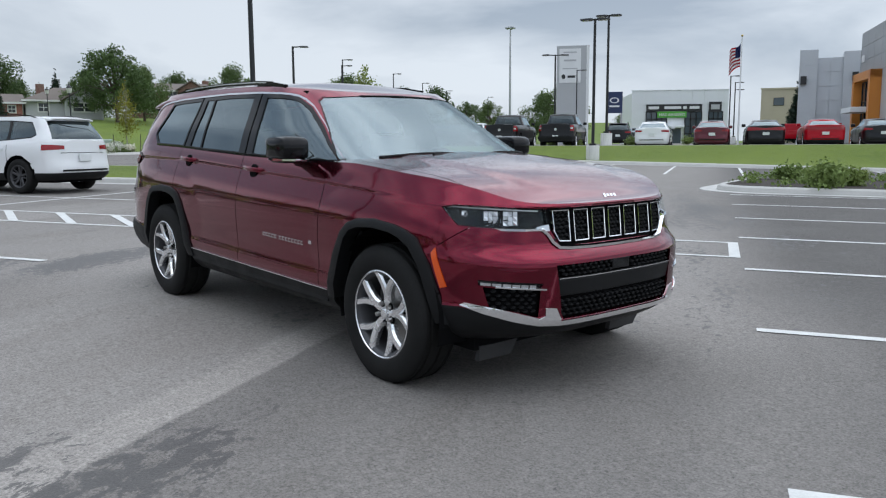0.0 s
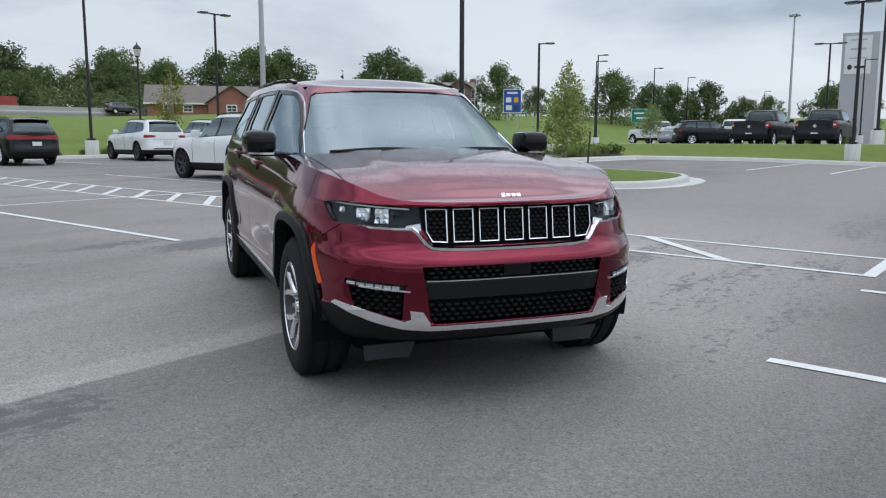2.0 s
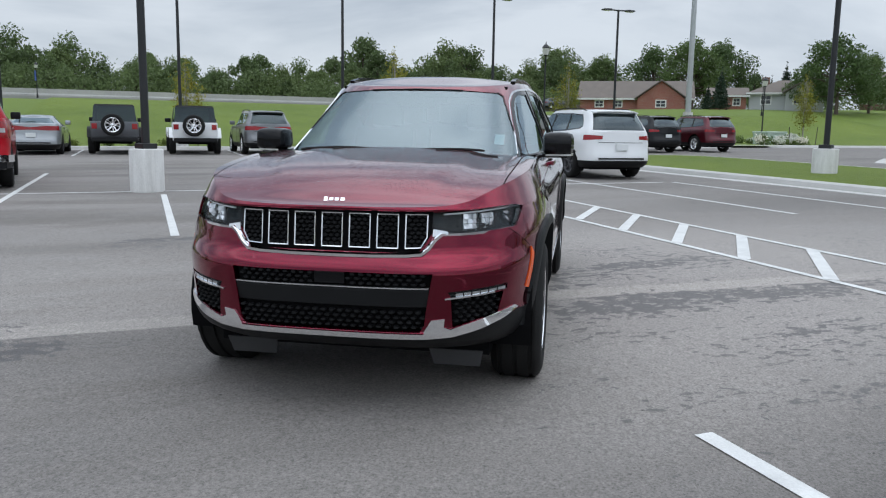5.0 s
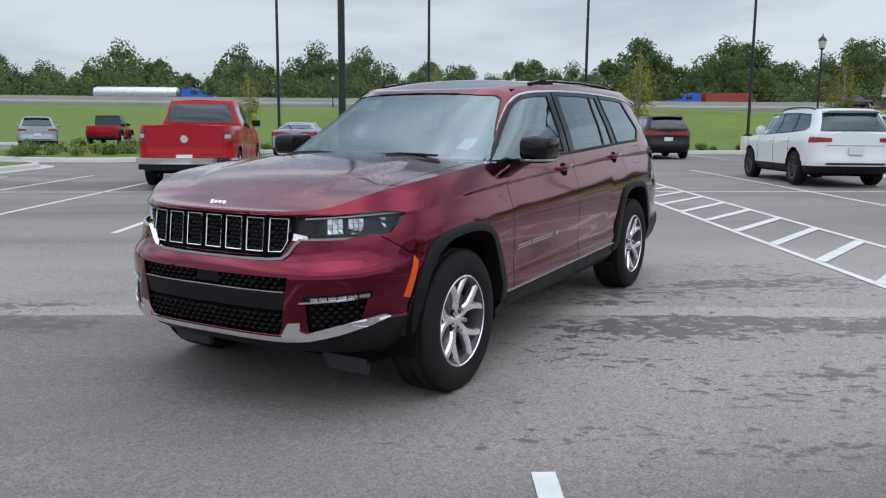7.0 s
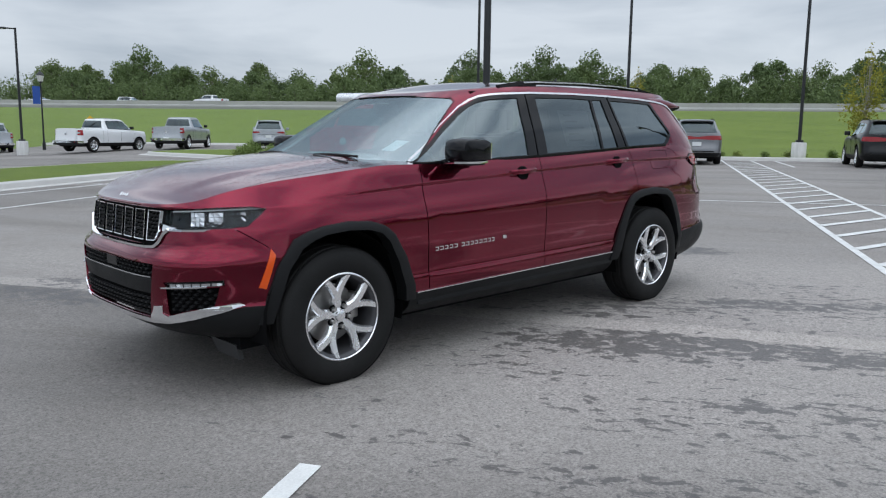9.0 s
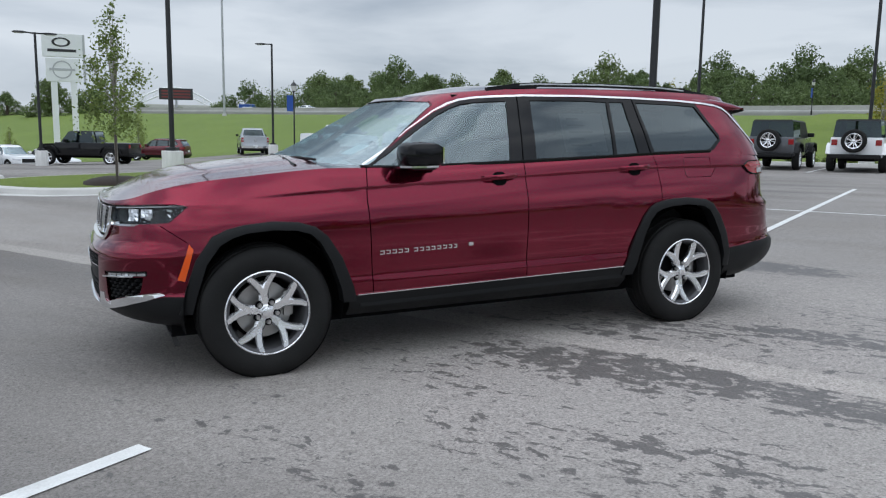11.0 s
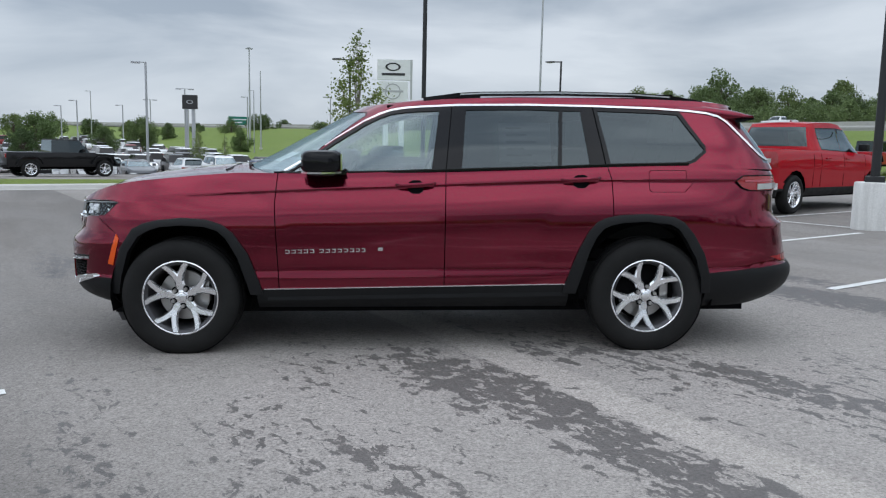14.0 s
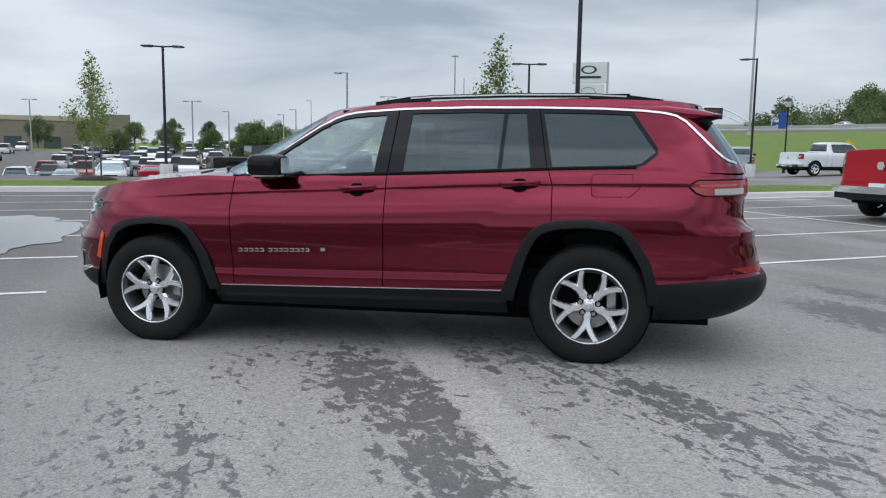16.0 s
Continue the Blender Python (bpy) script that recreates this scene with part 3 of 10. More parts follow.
def kerb(name, pts, closed, side, label="pale concrete kerb with a flat gutter"):
    """A kerb along points of the stall grid; its planted side lies on the left of the way for side 1."""
    pts = resample(pts, 1.2, closed)
    n = len(pts)
    prof = [(-0.46, -0.02), (-0.46, 0.012), (-0.05, 0.004), (-0.02, 0.11), (0.02, 0.14), (0.15, 0.145), (0.17, 0.10), (0.17, -0.02)]
    bm = bmesh.new()
    rings = []
    for i, (u, v) in enumerate(pts):
        if closed:
            a, b = pts[i - 1], pts[(i + 1) % n]
        else:
            a, b = pts[max(i - 1, 0)], pts[min(i + 1, n - 1)]
        du, dv = b[0] - a[0], b[1] - a[1]
        L = math.hypot(du, dv) or 1
        nu, nv = -dv / L * side, du / L * side
        ring = []
        for o, h in prof:
            x, y = plan(u + nu * o, v + nv * o)
            ring.append((x, y, ground_z(x, y) + h))
        rings.append(ring)
    if closed:
        rings.append(rings[0])
    loft(bm, rings, cap=False)
    bmesh.ops.remove_doubles(bm, verts=bm.verts[:], dist=1e-4)
    bmesh.ops.recalc_face_normals(bm, faces=bm.faces[:])
    return tagged(part(name, bm, CONCRETE, soft=30), label, "kerb", kind="structure")


def area(name, pts, mat, lift, label, category, crown=0.0):
    """A flat bed that fills an outline of the stall grid."""
    pts = resample(pts, 1.0, True)
    cu, cv = sum(p[0] for p in pts) / len(pts), sum(p[1] for p in pts) / len(pts)
    bm = bmesh.new()
    rings = []
    for k, s in enumerate((1.0, 0.8, 0.55, 0.25, 0.02)):
        ring = []
        for u, v in pts:
            x, y = plan(cu + (u - cu) * s, cv + (v - cv) * s)
            ring.append((x, y, ground_z(x, y) + lift + crown * (1 - s * s)))
        rings.append(ring)
    loft(bm, rings, cap=False)
    bm.faces.new([v for v in bm.verts][-len(pts):])
    bmesh.ops.recalc_face_normals(bm, faces=bm.faces[:])
    if sum(f.normal.z for f in bm.faces) < 0:
        bmesh.ops.reverse_faces(bm, faces=bm.faces[:])
    return tagged(part(name, bm, mat, soft=60), label, category, kind="structure")


def inward(pts, d):
    cu, cv = sum(p[0] for p in pts) / len(pts), sum(p[1] for p in pts) / len(pts)
    out = []
    for u, v in pts:
        L = math.hypot(u - cu, v - cv)
        out.append((u - (u - cu) / L * d, v - (v - cv) / L * d))
    return out


MULCH = varied("dark_mulch", (0.035, 0.026, 0.021), 0.95, 0.45, 7.0, 60, bump_strength=0.8)


def island(pts, r, mat=None, label="mown grass island inside a kerb"):
    """Kerb and bed; pts run so that the inside is on the left."""
    ring = rounded(pts, r)
    kerb("kerb", ring, True, 1)
    area("grass_bed" if mat in (None, GRASS) else "mulch_bed", inward(ring, 0.1), mat or GRASS, 0.135, label, "lawn" if mat in (None, GRASS) else "flower bed", 0.05)


def ccw(pts):
    a = sum(p[0] * q[1] - q[0] * p[1] for p, q in zip(pts, pts[1:] + pts[:1]))
    return pts if a > 0 else pts[::-1]


island(ccw([(-12.2, -3.3), (-18.0, -3.9), (-18.6, -21.5), (-12.0, -21.5)]), 2.6)
island(ccw([(12.4, -4.2), (18.3, -4.6), (18.6, -21.0), (12.6, -21.0)]), 2.6)
island(ccw([(-14.5, 2.3), (-19.6, 3.6), (-20.2, 20.0), (-14.2, 20.0)]), 1.6, MULCH, "dark mulch island with low shrubs inside a kerb")
island(ccw([(20.0, -7.6), (25.5, -7.4), (26.0, 34.0), (19.6, 34.0)]), 1.5)
island(ccw([(10.8, -23.2), (13.8, -23.4), (25.5, -30.6), (24.5, -33.2), (11.2, -34.0)]), 1.6)

# the bank up to the northern lot
edge = [(-31, 60), (-31, 40), (-31, 20), (-31, 0), (-30.6, -7), (-28.2, -10.8), (-24.2, -11.4), (-22.3, -12.8), (-23.0, -15.4), (-26.0, -17.6), (-31, -18.0), (-37.6, -18.0)]
kerb("kerb", edge, False, -1)
bm = bmesh.new()
near_pts = resample(edge, 1.6, False)
rows = []
for k in range(11):
    t = k / 10
    row = []
    for u, v in near_pts:
        fu, fv = -37.7, max(-17.4, min(60, v * 1.0)) if v > -11 else -17.4 + max(0, (-u - 22)) * 0.0 + (v + 18) * 0.9
        uu, vv = u + (fu - u) * t, v + (fv - v) * t
        x, y = plan(uu - 0.12 * (1 - t), vv)
        row.append((x, y, ground_z(x, y) + 0.135))
    rows.append(row)
loft(bm, rows, closed=False)
bmesh.ops.recalc_face_normals(bm, faces=bm.faces[:])
if sum(f.normal.z for f in bm.faces) < 0:
    bmesh.ops.reverse_faces(bm, faces=bm.faces[:])
tagged(part("lawn", bm, GRASS, soft=60), "mown grass bank up to the northern lot", "lawn", kind="structure")
kerb("kerb", [(-37.8, 60), (-37.8, 20), (-37.8, -17.5)], False, 1)
# western and southern lawns
kerb("kerb", [(-30, -31.9), (10, -31.9)], False, -1)
tagged(drape("lawn", -34, 11.5, -108, -32.0, 3.0, 0.12, GRASS), "wide mown lawn that rises to the highway", "lawn", kind="structure")
kerb("kerb", [(27, -46.2), (46, -46.2)], False, -1)
tagged(drape("pavement", -110, -31, -33, -18.2, 2.5, 0.0, ASPHALT), "asphalt drive up to the northern lot", "road", kind="structure")
tagged(drape("pavement", -110, -38.2, -18.2, 60, 2.5, 0.0, ASPHALT), "asphalt of the northern lot on its bank", "car park", kind="structure")
tagged(drape("pavement", 11.5, 44, -46, -33, 2.5, 0.0, ASPHALT), "asphalt at the lot's south-western corner", "car park", kind="structure")
tagged(drape("pavement", 44, 170, -24, 90, 3.0, 0.0, ASPHALT), "asphalt of the lower southern lot", "car park", kind="structure")
kerb("kerb", [(46.5, -22), (46.5, 60)], False, -1, "pale concrete kerb before the lower lot")
kerb("kerb", [(-78, -33.2), (-30, -33.2)], False, -1)
tagged(drape("lawn", -78, -34, -70, -33.3, 3.0, 0.12, GRASS), "mown lawn beyond the entrance drive", "lawn", kind="structure")
area("mulch_bed", rounded(ccw([(-22.9, -13.4), (-24.6, -12.0), (-28.4, -11.4), (-30.6, -13.0), (-30.4, -16.8), (-26.2, -17.0), (-23.6, -15.2)]), 0.8), MULCH, 0.175, "dark mulch bed with low shrubs at the lawn's corner", "flower bed", 0.04)
# standing water beside the camera's stalls
WATER = material("puddle_water", (0.02, 0.022, 0.024), 0.015, spec=1.0)
bm = bmesh.new()
ring = []
for k in range(120):
    a = 2 * math.pi * k / 120
    w = 1 + 0.05 * math.sin(3 * a + 0.6) + 0.045 * math.sin(7 * a) + 0.035 * math.sin(13 * a + 1) + 0.02 * math.sin(23 * a)
    u, v = 8.2 + 3.2 * w * math.copysign(abs(math.cos(a)) ** 0.6, math.cos(a)), 5.8 + 2.4 * w * math.copysign(abs(math.sin(a)) ** 0.7, math.sin(a))
    x, y = plan(u, v)
    ring.append(bm.verts.new((x, y, ground_z(x, y) + 0.012)))
bm.faces.new(ring)
bmesh.ops.triangulate(bm, faces=bm.faces[:])
bmesh.ops.recalc_face_normals(bm, faces=bm.faces[:])
if bm.faces[:][0].normal.z < 0:
    bmesh.ops.reverse_faces(bm, faces=bm.faces[:])
tagged(part("puddle", bm, WATER), "shallow rain puddle that mirrors the sky", "water", kind="structure")

# ---- vehicle tools ----
def curve(pts):
    """A smooth monotone curve through (x, y) points."""
    pts = sorted(pts)
    xs, ys = [p[0] for p in pts], [p[1] for p in pts]
    n = len(xs)
    h = [xs[i + 1] - xs[i] for i in range(n - 1)]
    d = [(ys[i + 1] - ys[i]) / h[i] for i in range(n - 1)]
    m = [d[0]] + [0.0 if d[i - 1] * d[i] <= 0 else 2 * d[i - 1] * d[i] / (d[i - 1] + d[i]) for i in range(1, n - 1)] + [d[-1]]

    def f(x):
        if x <= xs[0]:
            return ys[0]
        if x >= xs[-1]:
            return ys[-1]
        i = max(k for k in range(n - 1) if xs[k] <= x)
        t = (x - xs[i]) / h[i]
        return (ys[i] * (1 + 2 * t) * (1 - t) ** 2 + h[i] * m[i] * t * (1 - t) ** 2 + ys[i + 1] * t * t * (3 - 2 * t) - h[i] * m[i + 1] * t * t * (1 - t))
    return f


class Shell:
    """A skin of closed plan outlines, one above the other: blunt nose, straight sides, blunt tail."""

    def __init__(self, levels, z_low, z_high, half, front, rear, n_front, n_rear, x_front, x_rear, canon, dent=None):
        self.levels, self.z_low, self.z_high, self.half, self.front, self.rear = levels, z_low, z_high, half, front, rear
        self.n_front, self.n_rear, self.x_front, self.x_rear, self.canon, self.dent = n_front, n_rear, x_front, x_rear, canon, dent

    def z_at(self, x, c):
        c0, c1 = self.canon
        lo, hi = self.z_low(x), self.z_high(x)
        return lo + (c - c0) / (c1 - c0) * (hi - lo)

    def c_at(self, x, z):
        c0, c1 = self.canon
        lo, hi = self.z_low(x), self.z_high(x)
        return c0 + (z - lo) / (hi - lo) * (c1 - c0)

    def side_y(self, x, z):
        """Half the width at a place of the side."""
        c = self.c_at(x, z)
        w = self.half(c)
        if x > self.x_front:
            a = self.front(z) - self.x_front
            w *= max(0.0, 1 - ((x - self.x_front) / a) ** self.n_front) ** (1 / self.n_front) if x < self.x_front + a else 0
        elif x < self.x_rear:
            a = self.x_rear - self.rear(z)
            w *= max(0.0, 1 - ((self.x_rear - x) / a) ** self.n_rear) ** (1 / self.n_rear) if self.x_rear - x < a else 0
        return w + (self.dent(x, z) if self.dent else 0)

    def nose_x(self, y, z):
        c = self.c_at(self.front(z), z)
        a, w = self.front(z) - self.x_front, self.half(c)
        return self.x_front + a * max(0.0, 1 - min(1, abs(y) / w) ** self.n_front) ** (1 / self.n_front)

    def tail_x(self, y, z):
        c = self.c_at(self.rear(z), z)
        a, w = self.x_rear - self.rear(z), self.half(c)
        return self.x_rear - a * max(0.0, 1 - min(1, abs(y) / w) ** self.n_rear) ** (1 / self.n_rear)

    def outline(self, c, nf, ns, nr):
        """Half an outline, from the nose's middle along the left side to the tail's middle."""
        pts = []
        for i in range(nf):
            a = math.pi / 2 * i / nf
            kx, ky = math.cos(a) ** (2 / self.n_front), math.sin(a) ** (2 / self.n_front)
            xr = self.front(0.7)
            for _ in range(3):
                z = self.z_at(xr, c)
                xr = self.x_front + (self.front(z) - self.x_front) * kx
            z = self.z_at(xr, c)
            pts.append([xr, self.half(c) * ky, z])
        for i in range(ns):
            x = self.x_front + (self.x_rear - self.x_front) * i / ns
            pts.append([x, self.half(c), self.z_at(x, c)])
        for i in range(nr + 1):
            a = math.pi / 2 * i / nr
            kx, ky = math.sin(a) ** (2 / self.n_rear), math.cos(a) ** (2 / self.n_rear) if i < nr else 0.0
            xr = self.rear(0.7)
            for _ in range(3):
                z = self.z_at(xr, c)
                xr = self.x_rear - (self.x_rear - self.rear(z)) * kx
            z = self.z_at(xr, c)
            pts.append([xr, self.half(c) * ky, z])
        if self.dent:
            for p in pts:
                if abs(p[1]) > 0.3:
                    p[1] += self.dent(p[0], p[2])
        return pts

    def build(self, nf=34, ns=70, nr=22):
        """The whole skin as a bmesh, and its uppermost outline."""
        bm = bmesh.new()
        rows = []
        for c in self.levels:
            half = self.outline(c, nf, ns, nr)
            full = [tuple(p) for p in half] + [(p[0], -p[1], p[2]) for p in half[-2:0:-1]]
            rows.append([bm.verts.new(p) for p in full])
        n = len(rows[0])
        for a, b in zip(rows, rows[1:]):
            for k in range(n):
                l = (k + 1) % n
                bm.faces.new((a[k], b[k], b[l], a[l]))
        top = self.outline(self.levels[-1], nf, ns, nr)
        bmesh.ops.recalc_face_normals(bm, faces=bm.faces[:])
        f = max(bm.faces, key=lambda q: q.calc_center_median().y)
        if f.normal.y < 0:
            bmesh.ops.reverse_faces(bm, faces=bm.faces[:])
        return bm, top


def in_poly(p, poly):
    inside = False
    x, y = p
    j = len(poly) - 1
    for i in range(len(poly)):
        (xi, yi), (xj, yj) = poly[i], poly[j]
        if (yi > y) != (yj > y) and x < (xj - xi) * (y - yi) / (yj - yi) + xi:
            inside = not inside
        j = i
    return inside


SIDE = (Vector((1, 0, 0)), Vector((0, 0, 1)))
NOSE = (Vector((0, 1, 0)), Vector((0, 0, 1)))
ABOVE = (Vector((1, 0, 0)), Vector((0, 1, 0)))


def carve(bm, poly, axes, where):
    """Cuts the skin along a polygon seen against the axes' plane; gives the faces inside. where(centre) picks the side."""
    a, b = axes
    us, vs = [p[0] for p in poly], [p[1] for p in poly]
    u0, u1, v0, v1 = min(us) - 0.12, max(us) + 0.12, min(vs) - 0.12, max(vs) + 0.12

    def near(f):
        c = f.calc_center_median()
        return where(c) and u0 < c.dot(a) < u1 and v0 < c.dot(b) < v1
    for i, p in enumerate(poly):
        q = poly[(i + 1) % len(poly)]
        d = Vector((q[0] - p[0], q[1] - p[1]))
        if d.length < 1e-6:
            continue
        lo_u, hi_u, lo_v, hi_v = min(p[0], q[0]) - 0.06, max(p[0], q[0]) + 0.06, min(p[1], q[1]) - 0.06, max(p[1], q[1]) + 0.06
        no = (a * d.y - b * d.x).normalized()
        fs = []
        for f in bm.faces:
            c = f.calc_center_median()
            if lo_u < c.dot(a) < hi_u and lo_v < c.dot(b) < hi_v and where(c):
                fs.append(f)
        if not fs:
            continue
        geom = list({v for f in fs for v in f.verts}) + list({e for f in fs for e in f.edges}) + fs
        bmesh.ops.bisect_plane(bm, geom=geom, dist=2e-5, plane_co=a * p[0] + b * p[1], plane_no=no)
    out = []
    for f in bm.faces:
        if near(f):
            c = f.calc_center_median()
            if in_poly((c.dot(a), c.dot(b)), poly):
                out.append(f)
    return out


def lift_out(bm, faces, keep=False):
    """A new bmesh that holds these faces; they leave the old one."""
    nb = bmesh.new()
    made = {}
    for f in faces:
        vs = []
        for v in f.verts:
            if v not in made:
                made[v] = nb.verts.new(v.co)
            vs.append(made[v])
        try:
            nb.faces.new(vs)
        except ValueError:
            pass
    if not keep:
        bmesh.ops.delete(bm, geom=faces, context="FACES")
    nb.normal_update()
    return nb


def push(bm, d):
    """Moves a patch along its normals."""
    bm.normal_update()
    for v in bm.verts:
        v.co += v.normal * d
    return bm


def thicken(bm, t):
    """Gives a patch an inner face and edges."""
    bm.normal_update()
    rim = [e for e in bm.edges if e.is_boundary]
    inner = {v: bm.verts.new(v.co - v.normal * t) for v in list(bm.verts)}
    faces = list(bm.faces)
    for f in faces:
        bm.faces.new([inner[v] for v in reversed(f.verts)])
    for e in rim:
        f = e.link_faces[0]
        va, vb = e.verts
        loop = [l for l in f.loops if l.edge == e][0]
        va, vb = loop.vert, loop.link_loop_next.vert
        bm.faces.new((vb, va, inner[va], inner[vb]))
    return bm


def ribbon(bm, pts, r):
    """A thin round moulding along points."""
    rod(bm, pts, r, 6)
    return bm


def lathe(bm, profile, seg=48, flat=None):
    """Turns (radius, y) points about the y axis."""
    rings = []
    for r, y in profile:
        rings.append([bm.verts.new((r * math.cos(2 * math.pi * k / seg), y, r * math.sin(2 * math.pi * k / seg))) for k in range(seg)])
    for a, b in zip(rings, rings[1:]):
        for k in range(seg):
            l = (k + 1) % seg
            bm.faces.new((a[k], b[k], b[l], a[l]))
    if flat is not None:
        for v in bm.verts:
            if v.co.z < flat:
                v.co.z = flat
    bmesh.ops.recalc_face_normals(bm, faces=bm.faces[:])
    return rings


def wheel_meshes(radius, rim, width, alloy, style="split", seg=56, tread=True):
    """Meshes of one wheel, its axle along y and its face towards +y."""
    h = width / 2
    r = radius
    bm = bmesh.new()
    prof = [(rim - 0.012, h - 0.035), (rim + 0.004, h - 0.012), (rim + 0.02, h - 0.004), (rim + 0.05, h + 0.006), (r - 0.055, h + 0.004), (r - 0.03, h - 0.006), (r - 0.012, h - 0.022), (r - 0.003, h - 0.04)]
    if tread:
        for g in (0.30, 0.0, -0.30):
            y = g * width
            prof += [(r, y + 0.012 + 0.014), (r, y + 0.012), (r - 0.011, y + 0.008), (r - 0.011, y - 0.008), (r, y - 0.012)]
    prof += [(r - 0.003, -h + 0.04), (r - 0.03, -h + 0.006), (r - 0.055, -h - 0.004), (rim, -h + 0.02)]
    lathe(bm, prof, seg, flat=-radius + 0.010)
    tyre = mesh_from(bm, "tyre", RUBBER, 40)
    bm = bmesh.new()
    lathe(bm, [(rim - 0.045, -h + 0.03), (rim - 0.03, h - 0.10), (rim - 0.024, h - 0.035), (rim - 0.016, h - 0.018), (rim + 0.004, h - 0.006), (rim + 0.012, h - 0.010), (rim + 0.008, h - 0.022)], seg)
    # the split style's barrel is coloured dark for the shade between its spokes
    barrel = mesh_from(bm, "rim", ALLOY_DARK if style == "split" else alloy, 40)
    bm = bmesh.new()
    lathe(bm, [(rim - 0.008, h - 0.030), (rim - 0.004, h - 0.012), (rim + 0.003, h - 0.004), (rim + 0.009, h - 0.007), (rim + 0.008, h - 0.022)], seg)
    lip = mesh_from(bm, "rim_lip", alloy, 40)
    # flat dark ring stands in for the shade in each nut's recess
    bm = bmesh.new()
    lathe(bm, [(0.012, h - 0.0445), (0.021, h - 0.0435), (0.0235, h - 0.050)], 16)
    well = mesh_from(bm, "nut_shade_ring", DARK_VOID)
    bm = bmesh.new()

    def spoke(a0, r0, a1, r1, w0, w1, y0, y1, d):
        rings = []
        for s in range(5):
            t = s / 4
            rr, aa = r0 + (r1 - r0) * t, a0 + (a1 - a0) * t
            c, n = Vector((math.cos(aa), 0, math.sin(aa))), Vector((-math.sin(aa), 0, math.cos(aa)))
            w, y = w0 + (w1 - w0) * t, y0 + (y1 - y0) * t
            p = c * rr
            rings.append([p + n * w * 0.5 + Vector((0, y - 0.012, 0)), p + n * w * 0.32 + Vector((0, y, 0)), p - n * w * 0.32 + Vector((0, y, 0)), p - n * w * 0.5 + Vector((0, y - 0.012, 0)), p - n * w * 0.45 + Vector((0, y - d, 0)), p + n * w * 0.45 + Vector((0, y - d, 0))])
        loft(bm, rings)
    five = 2 * math.pi / 5
    for k in range(5):
        a = five * k + math.pi / 2
        if style == "split":
            spoke(a, 0.045, a, 0.115, 0.064, 0.058, h - 0.045, h - 0.036, 0.04)
            spoke(a + 0.02, 0.10, a + five * 0.255, rim - 0.006, 0.047, 0.047, h - 0.037, h - 0.012, 0.038)
            spoke(a - 0.02, 0.10, a - five * 0.255, rim - 0.006, 0.047, 0.047, h - 0.037, h - 0.012, 0.038)
        else:
            spoke(a, 0.04, a + 0.10, rim - 0.006, 0.062, 0.05, h - 0.05, h - 0.015, 0.035)
            spoke(a + five * 0.45, 0.05, a + five * 0.42, rim - 0.006, 0.03, 0.03, h - 0.055, h - 0.016, 0.03)
    bmesh.ops.recalc_face_normals(bm, faces=bm.faces[:])
    spokes = mesh_from(bm, "spokes", alloy, 30)
    bm = bmesh.new()
    lathe(bm, [(0.001, h - 0.026), (0.022, h - 0.026), (0.030, h - 0.030), (0.034, h - 0.042), (0.046, h - 0.047), (0.048, h - 0.09)], 28)
    cap = mesh_from(bm, "hub_cap", alloy, 35)
    bm = bmesh.new()
    tube(bm, (0, h - 0.06, 0), (0, h - 0.022, 0), 0.0145, 0.012, 6)
    nut = mesh_from(bm, "lug_nut", STEEL)
    bm = bmesh.new()
    lathe(bm, [(0.03, -0.02), (0.165, -0.02), (0.165, 0.005), (0.03, 0.005)], 40)
    disc = mesh_from(bm, "brake_disc", STEEL, 30)
    # near-black disc that colours in the shade behind the spokes
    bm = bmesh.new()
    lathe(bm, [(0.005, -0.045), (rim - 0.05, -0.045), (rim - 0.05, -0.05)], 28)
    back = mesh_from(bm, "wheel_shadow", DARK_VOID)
    return {"tyre": tyre, "rim": barrel, "rim_lip": lip, "nut_shade_ring": well, "spokes": spokes, "hub_cap": cap, "lug_nut": nut, "brake_disc": disc, "spoke_shade_disc": back, "h": h}


def wheel(parent, meshes, x, y, z, side, turn=0.0, spin=0.0):
    """One wheel under a car: side 1 faces +y."""
    hub = new("wheel")
    hub.parent = parent
    hub.matrix_basis = pose(x, y, z, 0, 0, (0 if side > 0 else 180) + turn)
    shared("tyre", meshes["tyre"], hub, pose(0, 0, 0))
    for k in ("rim", "rim_lip", "spokes", "hub_cap"):
        shared(k, meshes[k], hub, pose(0, 0, 0, 0, spin, 0))
    for k in ("brake_disc", "spoke_shade_disc"):
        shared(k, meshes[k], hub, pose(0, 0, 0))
    for k in range(5):
        a = 2 * math.pi * (k + 0.5) / 5 + math.pi / 2
        m = pose(0, 0, 0, 0, spin, 0) @ pose(0.060 * math.cos(a), 0.0, 0.060 * math.sin(a))
        shared("lug_nut", meshes["lug_nut"], hub, m)
        shared("nut_shade_ring", meshes["nut_shade_ring"], hub, m)
    return hub

